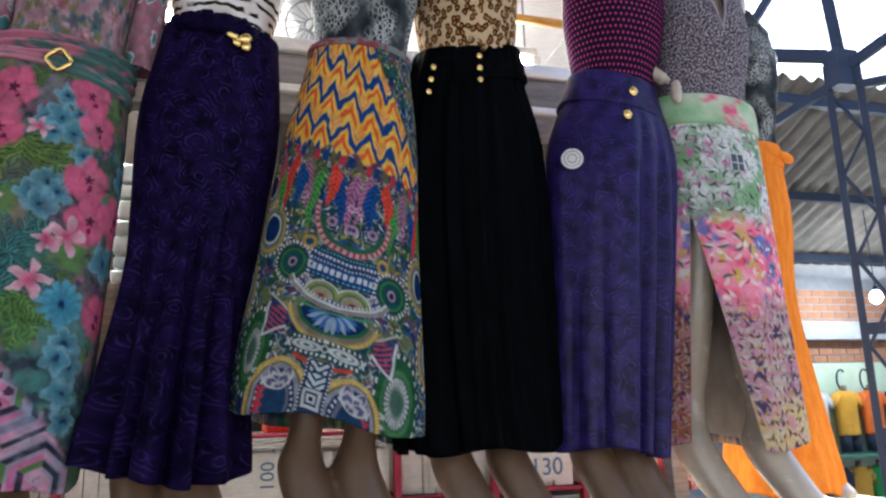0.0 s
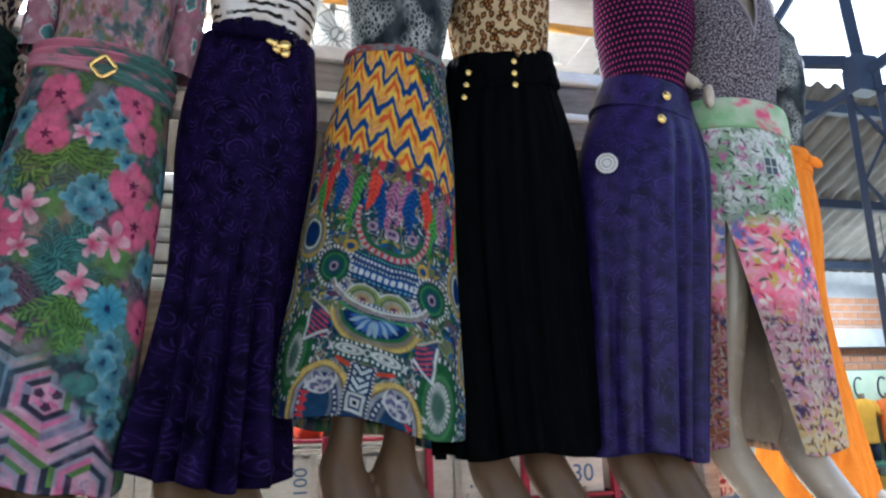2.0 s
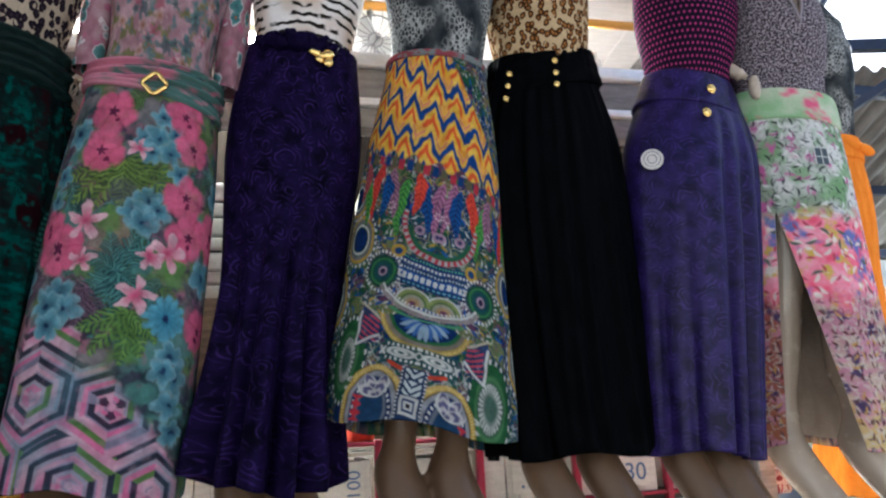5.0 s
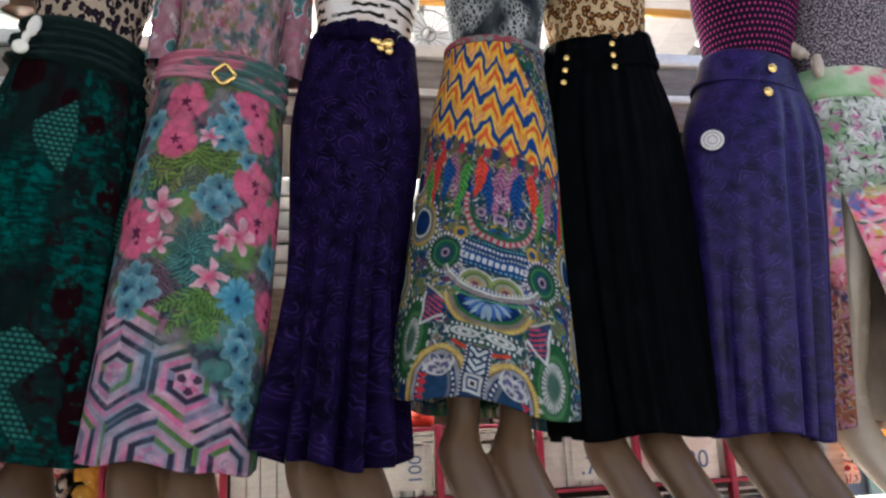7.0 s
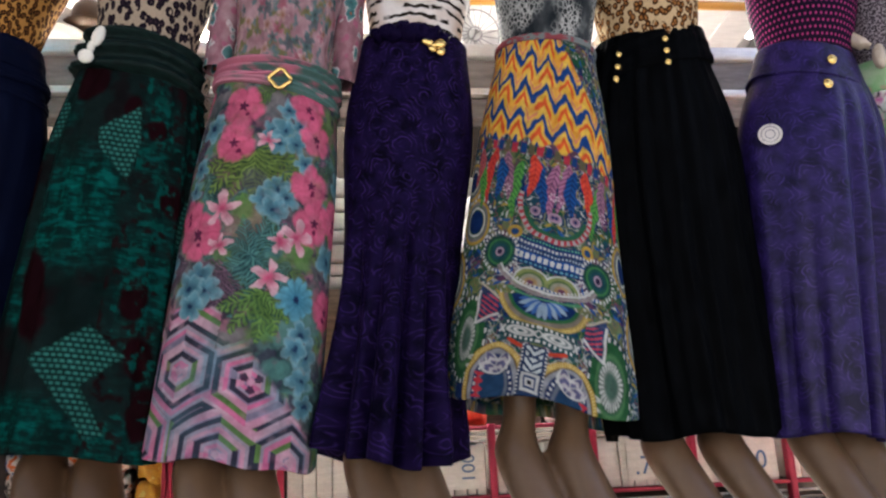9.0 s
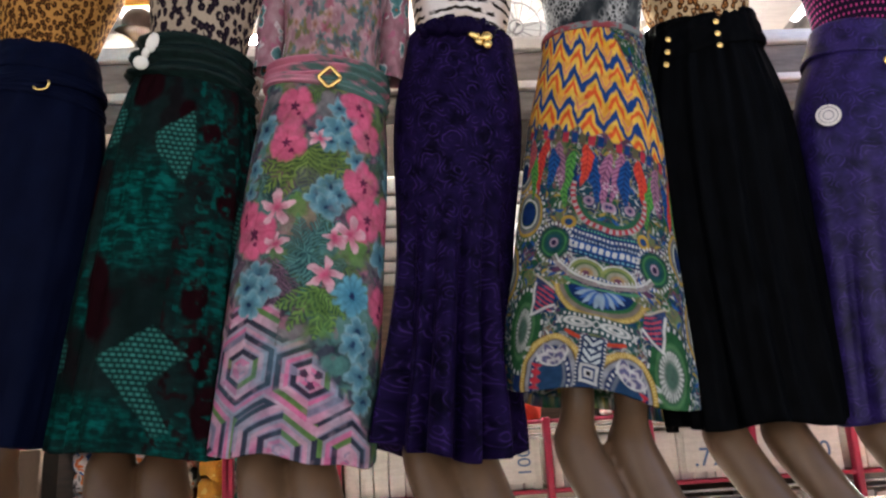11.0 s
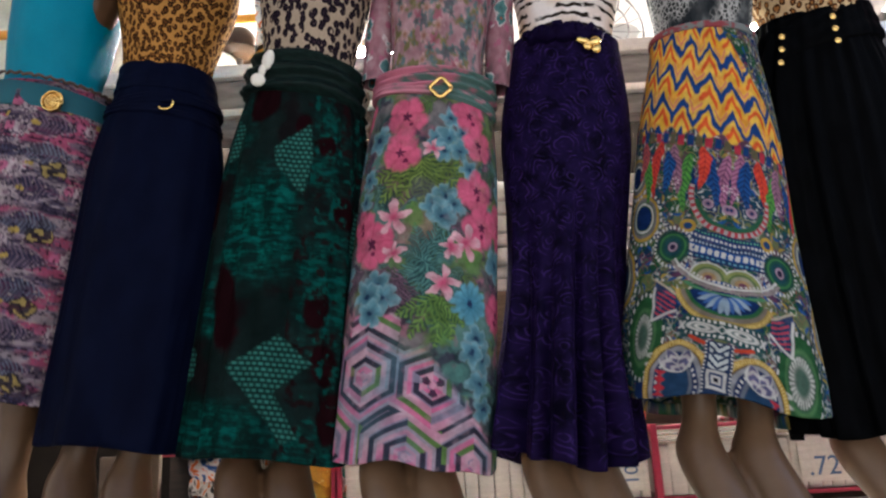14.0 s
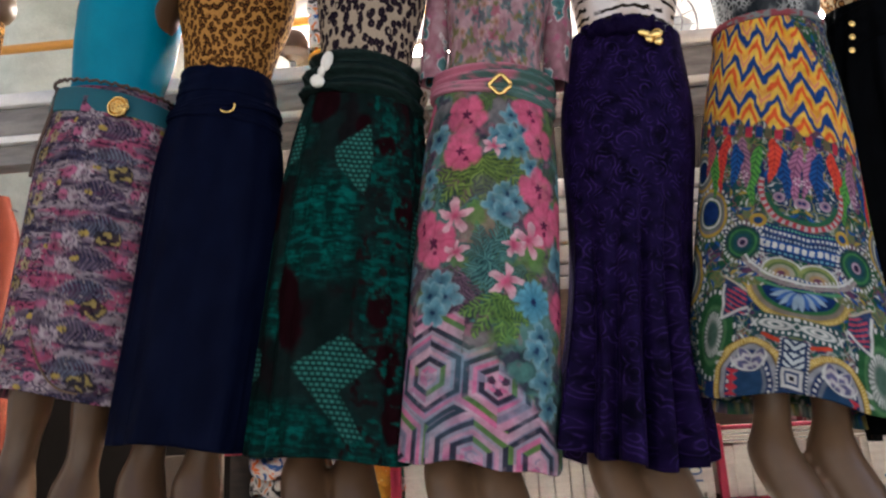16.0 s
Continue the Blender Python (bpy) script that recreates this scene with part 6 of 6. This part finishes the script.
# violet skirt
mannequin(AT["violet"], 1.22, M["skin_tan"], "beige fibreglass mannequin in the violet skirt", 0.06)
sk = skirt_thing("skirt", "violet", "violet satin damask skirt with two gold buttons and paper tag")
d = Drape([(1.245, 0.128, 0.098), (1.15, 0.166, 0.116), (1.07, 0.2, 0.138), (0.94, 0.203, 0.142), (0.65, 0.184, 0.145), (0.2, 0.156, 0.14)], [(21, 0.4, 0.001, 0.003, 0.3), (6, 2.0, 0.0, 0.05, 1.0), (11, 1, 0, 0.02, 1.2)], [(3, 1, 0.01)], crease=0.09, lean=((-0.012, 1.0),), pleats=((0.12, 0.1, 0.16, 0.06), (0.42, 0.1, 0.22, 0.075), (0.75, 0.1, 0.20, 0.075), (1.1, 0.1, 0.16, 0.09), (-0.55, 0.35, 0.16, 0.12)))
put_mesh("skirt_body", d.mesh("skirt_body", 200, 130), M["violet"], sk)
band(d, "waistband", 1.25, 1.145, 0.003, M["violet"], sk, "wide violet waistband", puff=0.002, slant=-0.12)
gold_button(d, 0.0, 1.19, 0.0125, sk, 0.012)
gold_button(d, -0.14, 1.108, 0.0125, sk, 0.012)
p = d.place(-0.95, 0.968, 0.008)
out = Vector((-0.45, -0.9, 0.06)).normalized()
side = Vector((0.9, -0.45, 0)).normalized()
tag = part("paper_tag", tube(bmesh.new(), [p + 0.012 * out, p + 0.010 * out], 0.03, 28), M["tag"], sk, "round white paper tag", smooth=False)
bm = bmesh.new()
for r in (0.022, 0.012):
    tube(bm, [p + 0.0125 * out + r * math.cos(k * math.tau / 24) * side + Vector((0, 0, r * math.sin(k * math.tau / 24))) for k in range(25)], 0.0012, 5)
part("tag_print", bm, dyed("grey_ink", (0.16, 0.17, 0.2)), tag, "grey ring printed on the tag")
part("tag_string", tube(bmesh.new(), [p + 0.012 * out + Vector((0, 0, 0.027)), p + 0.01 * out + Vector((0.004, 0, 0.04)), p + Vector((0.0, 0.006, 0.06))], 0.0012, 5), M["black"], sk)
top_garment("top", AT["violet"], torso(0.125, 1.2, 1.73, bust=0.155), M["polka"], "dark sleeveless top with pink polka dots")

# slit garden skirt
mannequin(AT["garden"], 1.19, M["skin_lit"], "beige fibreglass mannequin in the slit skirt", 0.08, step=0.05, arm=True)
sk = skirt_thing("skirt", "garden", "pale green and pink printed skirt with a high front slit")
d = Drape([(1.195, 0.168, 0.11), (1.1, 0.172, 0.12), (1.0, 0.18, 0.13), (0.66, 0.195, 0.14), (0.2, 0.225, 0.16)], [(5, 0.5, 0, 0.035, 1.3), (8, 0, 0, 0.015, 1.5)], [(3, 2.6, 0.014)])


def slit(v):
    """Turns of the slit's left and right edges at the fraction v from the top."""
    o = np.clip((v - 0.36) / 0.64, 0, 1)
    return -0.82 - 0.2 * o ** 0.8, -0.818 + 0.74 * o ** 0.85


put_mesh("skirt_body", d.mesh("skirt_body", 340, 360, painter=garden, opening=slit), M["print"], sk)
put_mesh("lining", d.mesh("lining", 120, 90, bottom=0.22, lift=-0.007, opening=slit, turn_in=0), M["lining"], sk, "plain beige inner side")
band(d, "waistband", 1.205, 1.11, 0.005, M["print"], sk, "pale green printed waistband", puff=0.004, slant=-0.06, painter=lambda U, V: blend(blend((0.22, 0.42, 0.2), (0.5, 0.55, 0.42), cloud(U * 16, V * 20, 2) * 2 - 0.5), (0.62, 0.12, 0.22), np.clip(cloud(U * 17 + 3, V * 24, 6) * 9 - 5.2, 0, 1)))
top_garment("top", AT["garden"], torso(0.15, 1.2, 1.72, bust=0.17, waist=0.138), M["leopard_grey"], "grey small-spotted leopard print top with V neck", neck=lambda v: (-0.05 - 0.5 * np.clip(1 - v / 0.6, 0, 1), -0.048 + 0.5 * np.clip(1 - v / 0.6, 0, 1)))

# orange skirt
mannequin(AT["orange"], 1.19, M["skin_lit"], "beige fibreglass mannequin in the orange skirt", 0.07)
sk = skirt_thing("skirt", "orange", "plain bright orange long fishtail skirt with bow at the waist")
d = Drape([(1.205, 0.13, 0.10), (1.1, 0.142, 0.115), (0.95, 0.148, 0.125), (0.7, 0.115, 0.11), (0.5, 0.125, 0.125), (0.02, 0.185, 0.19)], [(6, 0.2, 0, 0.06, 1.6), (11, 1, 0, 0.03, 1.5)], [(5, 0, 0.01)])
put_mesh("skirt_body", d.mesh("skirt_body", 140, 110), M["orange"], sk)
band(d, "waistband", 1.215, 1.13, 0.006, M["orange"], sk, puff=0.004)
bm = bmesh.new()
p = d.place(0.45, 1.17, 0.015)
ball(bm, p + Vector((-0.03, 0, 0.008)), (0.035, 0.012, 0.02), 14, Matrix.Rotation(0.3, 4, "Y"))
ball(bm, p + Vector((0.035, 0.01, -0.008)), (0.035, 0.012, 0.02), 14, Matrix.Rotation(0.3, 4, "Y"))
ball(bm, p, (0.014, 0.014, 0.016), 12)
part("bow", bm, M["orange"], sk, "orange fabric bow")
top_garment("top", AT["orange"], torso(0.13, 1.2, 1.76), M["snake"], "dark snakeskin print top with short sleeves", sleeves=0.4)

# dark green skirt
mannequin(AT["green"], 1.2, M["skin_brown_shaded"], "brown fibreglass mannequin in the dark green skirt", 0.06)
sk = skirt_thing("skirt", "green", "dark green gathered skirt with patches of pale dots")
d = Drape([(1.25, 0.13, 0.098), (1.14, 0.158, 0.115), (0.96, 0.188, 0.13), (0.59, 0.197, 0.138), (0.24, 0.203, 0.148)], [(19, 0.3, 0.004, 0.03, 0.3), (6, 1.4, 0, 0.045, 1.0)], [(3, 0, 0.006)])
put_mesh("skirt_body", d.mesh("skirt_body", 280, 300, painter=patchwork), M["print"], sk)
band(d, "sash", 1.265, 1.14, 0.007, M["green_dark"], sk, "dark green draped sash", puff=0.010, slant=-0.15, ripple=0.010, nv=44)
p = d.place(-0.5, 1.197, 0.036)
for dx, dz, rx, rz, turn in ((0.010, 0.026, 0.018, 0.032, 0.15), (-0.002, -0.004, 0.011, 0.018, 0.1), (-0.010, -0.030, 0.023, 0.020, 0.5)):
    part("clasp", ball(bmesh.new(), p + Vector((dx, 0, dz)), (rx * 0.85, 0.010, rz * 0.9), 14, Matrix.Rotation(turn, 4, "Y")), M["pearl"], sk, "white enamel lobe of a bow clasp")
bm = bmesh.new()
for k, (a0, a1) in enumerate(((1.45, 1.5), (1.5, 1.38), (1.4, 1.55))):
    q = [d.place(a0 + (a1 - a0) * s, 1.19 - 0.11 * s, 0.02 + 0.01 * math.sin(9 * s + k)) for s in np.linspace(0, 1, 7)]
    tube(bm, q, 0.003, 6)
part("tassel", bm, M["skin"], sk, "beige cord tassel")
top_garment("top", AT["green"], torso(0.125, 1.2, 1.76), M["dark_lace"], "cream and black floral print top")

# navy skirt
mannequin(AT["navy"], 1.2, M["skin_brown_shaded"], "brown fibreglass mannequin in the navy skirt", 0.07)
sk = skirt_thing("skirt", "navy", "plain navy blue gathered long skirt with twisted belt")
d = Drape([(1.262, 0.12, 0.098), (1.16, 0.140, 0.115), (1.0, 0.177, 0.128), (0.6, 0.178, 0.138), (0.29, 0.18, 0.145)], [(17, 0.3, 0.002, 0.010, 0.3), (7, 1.4, 0.0, 0.05, 1.0)], [(3, 0, 0.006)], crease=0.07, lean=((0.03, 0.45), (-0.01, 2.0)))
put_mesh("skirt_body", d.mesh("skirt_body", 200, 120), M["navy"], sk)
band(d, "waistband", 1.27, 1.19, 0.003, M["navy"], sk, "wide navy waistband", puff=0.002, ripple=0.0008)
band(d, "belt", 1.168, 1.138, 0.006, M["navy"], sk, "navy twisted belt", puff=0.003, slant=0.12, ripple=0.001)
band(d, "belt", 1.145, 1.115, 0.005, M["navy"], sk, "navy twisted belt", puff=0.003, slant=-0.05, ripple=0.001)
p = d.place(0.34, 1.135, 0.02)
part("belt_ring", tube(bmesh.new(), [p + Vector((0.02 * math.cos(k * math.tau / 20), -0.002, 0.016 * math.sin(k * math.tau / 20))) for k in range(-8, 3)], 0.0032, 8), M["gold"], sk, "half-hidden gold belt ring")
top_garment("top", AT["navy"], torso(0.108, 1.2, 1.76, bust=0.165, waist=0.112), M["leopard_gold"], "golden leopard print top")

# teal top with mauve skirt
mannequin(AT["teal"], 1.22, M["skin_brown_shaded"], "brown fibreglass mannequin in the flowered skirt", 0.085)
sk = skirt_thing("skirt", "teal", "mauve flowered short wrap skirt with gold medallion")
d = Drape([(1.235, 0.16, 0.108), (1.15, 0.168, 0.118), (1.02, 0.182, 0.13), (0.75, 0.178, 0.132), (0.425, 0.178, 0.135)], [(3, 0.3, 0, 0.02, 1.2)], [(2, 0.8, 0.012)])
put_mesh("skirt_body", d.mesh("skirt_body", 260, 220, painter=meadow), M["print"], sk)
A, T = np.meshgrid(np.linspace(-0.1, 1.75, 120), np.linspace(0, 1, 150))
low = 0.452 + 0.13 * np.clip((0.55 - A) / 0.65, 0, 1) ** 2.4
H = 1.20 + (low - 1.20) * T
P = d.point(A, H, 0.006 + 0.004 * np.clip(1 - (A + 0.1) / 0.25, 0, 1))
put_mesh("wrap_panel", grid_mesh("wrap_panel", P, False, np.stack([A * 0.17, 1.235 - H], -1), meadow(A * 0.17, 1.235 - H)), M["print"], sk, "rounded flowered front panel")
bm = bmesh.new()
for k in range(46):
    a = -0.12 + 0.017 * k
    ball(bm, d.place(a, 0.445 + 0.13 * np.clip((0.55 - a) / 0.65, 0, 1) ** 2.4 - 0.004, 0.008), (0.0030, 0.0025, 0.0030), 6)
part("bead_trim", bm, M["skin_tan"], sk, "brown bead trim along the wrap")
band(d, "belt", 1.225, 1.155, 0.005, dyed("deep_teal_webbing", (0.0, 0.075, 0.105)), sk, "deep teal belt", puff=0.004, slant=-0.1)
bm = bmesh.new()
p = d.place(0.46, 1.172, 0.014)
tube(bm, [p + Vector((0, 0.002, 0)), p + Vector((0, -0.004, 0))], 0.03, 8)
for r in (0.026, 0.016, 0.008):
    tube(bm, [p + Vector((r * math.cos(k * math.tau / 16), -0.005, r * math.sin(k * math.tau / 16))) for k in range(17)], 0.003, 6)
part("medallion", bm, M["gold"], sk, "embossed gold medallion")
bm = bmesh.new()
tube(bm, [d.place(a, 1.243 - 0.1 * 0.16 * math.sin(a) + 0.004 * math.sin(a * 40), 0.012) for a in np.linspace(-1.9, 1.5, 60)], 0.0042, 7)
tube(bm, [d.place(-0.85 + 0.05 * math.sin(6 * s), 1.24 - 0.26 * s, 0.008) for s in np.linspace(0, 1, 20)], 0.0045, 7)
part("cord", bm, dyed("braided_brown_cord", (0.07, 0.04, 0.03)), sk, "braided dark brown cord")
top_garment("top", AT["teal"], torso(0.148, 1.2, 1.76, bust=0.136, waist=0.12, shoulder=0.15), M["teal"], "plain teal blue stretch top")

# a further figure at the row's end, of which a sleeve shows
at = stand(-2.03, 0.12)
mannequin(at, 1.2, M["skin_tan"], "tan fibreglass mannequin at the end of the row", 0.07)
top_garment("top", at, torso(0.13, 1.15, 1.76), M["leopard_gold"], "beige patterned top with long sleeves", sleeves=1.25)

# ---- the hall beyond the stall's open end ----


def truss_post():
    t = thing("truss_post", pose(3.84, 3.39, 0), "dark blue steel lattice post with roof braces", "post")
    for dx in (-0.07, 0.07):
        part("chord", beam(bmesh.new(), (dx, -dx * 0.9, 0), (dx * 0.9, -dx * 0.8, 3.36), 0.042, 0.042), M["truss"], t, smooth=False)
    for z in (0.5, 1.1, 1.7):
        part("batten_plate", beam(bmesh.new(), (-0.06, 0.054, z), (0.06, -0.054, z), 0.07, 0.02), M["truss"], t, smooth=False)
    for k in range(11):
        s = 1 if k % 2 else -1
        part("lacing_bar", beam(bmesh.new(), (-0.055 * s, 0.048 * s, 0.3 + 0.26 * k), (0.055 * s, -0.048 * s, 0.56 + 0.26 * k), 0.02, 0.02), M["truss"], t, smooth=False)
    part("gusset", beam(bmesh.new(), (0.0, 0, 3.2), (0.0, 0, 3.44), 0.17, 0.11), M["truss"], t, smooth=False)
    part("upper_chord", beam(bmesh.new(), (0, 0, 3.4), (-0.04, 0.04, 4.6), 0.07, 0.07), M["truss"], t, smooth=False)
    for a, b, w in (((-0.05, 0.05, 3.43), (-0.75, 0.75, 3.72), 0.07), ((0.03, -0.03, 3.34), (0.75, -0.75, 3.9), 0.06), ((-0.4, 0.4, 3.65), (0.05, -0.05, 4.5), 0.05), ((-0.02, 0.02, 3.25), (-0.75, 0.75, 2.75), 0.05), ((0.05, -0.05, 3.2), (0.8, -0.8, 3.2), 0.05)):
        part("brace", beam(bmesh.new(), a, b, w, w), M["truss"], t, smooth=False)


truss_post()
# corrugated roof, sloping away from the gap
nu, nv = 420, 4
u, v = np.meshgrid(np.linspace(0, 1, nu), np.linspace(0, 1, nv))
P = np.stack([2.6 + 10 * u, 4.75 + 3.2 * v, 4.0 - 1.36 * v + 0.03 * np.cos(u * 10 / 0.19 * math.tau)], -1)
Q = P[::-1].copy()
Q[..., 2] += 0.006
tagged(put_mesh("roof_hall", grid_mesh("roof_hall", np.concatenate([P, Q]), False), M["roof"]), "weathered corrugated metal roof over the hall", "roof", kind="structure")
for y, z in ((4.9, 3.86), (6.05, 3.37), (7.0, 2.93)):
    tagged(part("purlin", beam(bmesh.new(), (2.6, y, z), (12.5, y, z), 0.09, 0.07), M["truss"], smooth=False), "dark steel purlin under the roof", "beam", "roof purlins", kind="structure")
setting("beam_concrete", boxed(2.6, 7.02, 1.96, 12, 7.12, 2.18, bevel=0.01), M["concrete"], "grey concrete tie beam above the shop", "beam")
setting("wall_hall", boxed(2.0, 7.3, 0, 12.5, 7.45, 4.0, bevel=0), M["concrete"], "rendered wall behind the brickwork", "wall")
tagged(part("shop_sign", boxed(5.6, 7.2, 0.0, 10, 7.24, 1.70, bevel=0), M["sign"], smooth=False), "pale green painted shop wall board", "sign")
for x in (7.27, 7.62):
    bm = bmesh.new()
    tube(bm, [(x + 0.07 * math.cos(a), 7.19, 1.5 + 0.12 * math.sin(a)) for a in np.linspace(0.9, 5.4, 18)], 0.01, 6)
    tagged(part("sign_lettering", bm, M["truss"]), "dark curved strokes painted on the shop board", "sign")


def shop_shirt(x, z, colour, trousers):
    t = thing("shirt_display", pose(x, 7.05, z), "small " + colour + " shirt on a child-sized half form", "shirt", "shirts in the far shop")
    d = Drape([(0.5, 0.045, 0.04), (0.46, 0.13, 0.07), (0.4, 0.15, 0.085), (0.2, 0.135, 0.085), (0.0, 0.14, 0.09)], [(5, 0, 0, 0.03, 1)])
    mat = SHIRT[colour]
    put_mesh("shirt_body", d.mesh("shirt_body", 40, 24), mat, t)
    for s in (-1, 1):
        part("sleeve", tube(bmesh.new(), [(s * 0.11, 0, 0.45), (s * 0.18, 0, 0.38), (s * 0.19, -0.01, 0.3)], [0.05, 0.05, 0.052], 12), mat, t)
        if trousers:
            part("trouser_leg", tube(bmesh.new(), [(s * 0.065, 0, 0.02), (s * 0.07, 0, -0.19)], [0.07, 0.06], 12), SHIRT["navy"], t)
    part("neck", tube(bmesh.new(), [(0, 0, 0.45), (0, 0, 0.56)], 0.035, 12), M["skin"], t)


SHIRT = {"yellow": dyed("yellow_cotton", (0.75, 0.38, 0.03)), "orange": dyed("orange_cotton", (0.75, 0.16, 0.02)), "navy": dyed("navy_cotton", (0.02, 0.025, 0.05)), "green": dyed("green_cotton", (0.05, 0.32, 0.07)), "blue": dyed("blue_cotton", (0.04, 0.25, 0.55)), "white": dyed("white_cotton", (0.7, 0.68, 0.65))}
for x, c in ((6.72, "white"), (7.14, "yellow"), (7.52, "orange"), (7.92, "navy"), (8.3, "white")):
    shop_shirt(x, 0.87, c, True)
for x, c in ((6.95, "navy"), (7.2, "yellow"), (7.5, "green"), (7.82, "blue"), (8.15, "navy")):
    shop_shirt(x, 0.02, c, False)
tagged(part("shop_shelf", boxed(5.8, 6.85, 0.63, 9.5, 7.2, 0.66), dyed("green_edge_board", (0.1, 0.25, 0.16)), smooth=False), "long green-edged display shelf", "shelf")
lamp = thing("hall_lamp", pose(7.02, 6.3, 2.36), "bright bare bulb hanging in the hall", "lamp")
part("bulb", ball(bmesh.new(), (0, 0, 0), (0.06, 0.06, 0.07), 16), M["bulb"], lamp, "glowing bulb")
part("bulb_socket", tube(bmesh.new(), [(0, 0, 0.05), (0, 0, 0.12)], 0.022, 10), M["truss"], lamp)
part("cable", tube(bmesh.new(), [(0, 0, 0.12), (0, 0, 0.99)], 0.006, 6), M["truss"], lamp)

# bricks above the shop, on one shared mesh
brick_wall = thing("brick_wall", pose(0, 7.2, 0), "red clay brickwork above the shop board", "wall")
tagged(brick_wall, kind="structure")
part("mortar", boxed(5.6, 0.012, 1.702, 10, 0.09, 2.9, bevel=0), M["concrete"], brick_wall)
me = bpy.data.meshes.new("brick")
bm = boxed(0, 0, 0, 0.19, 0.08, 0.075, bevel=0.005)
bm.to_mesh(me)
bm.free()
me.materials.append(M["brick"])
for r in range(10):
    for c in range(13):
        b = new("brick", me)
        b.parent = brick_wall
        b.location = (6.3 + c * 0.205 + (r % 2) * 0.1, 0.002 * ((r * 7 + c * 3) % 4), 1.71 + r * 0.088)
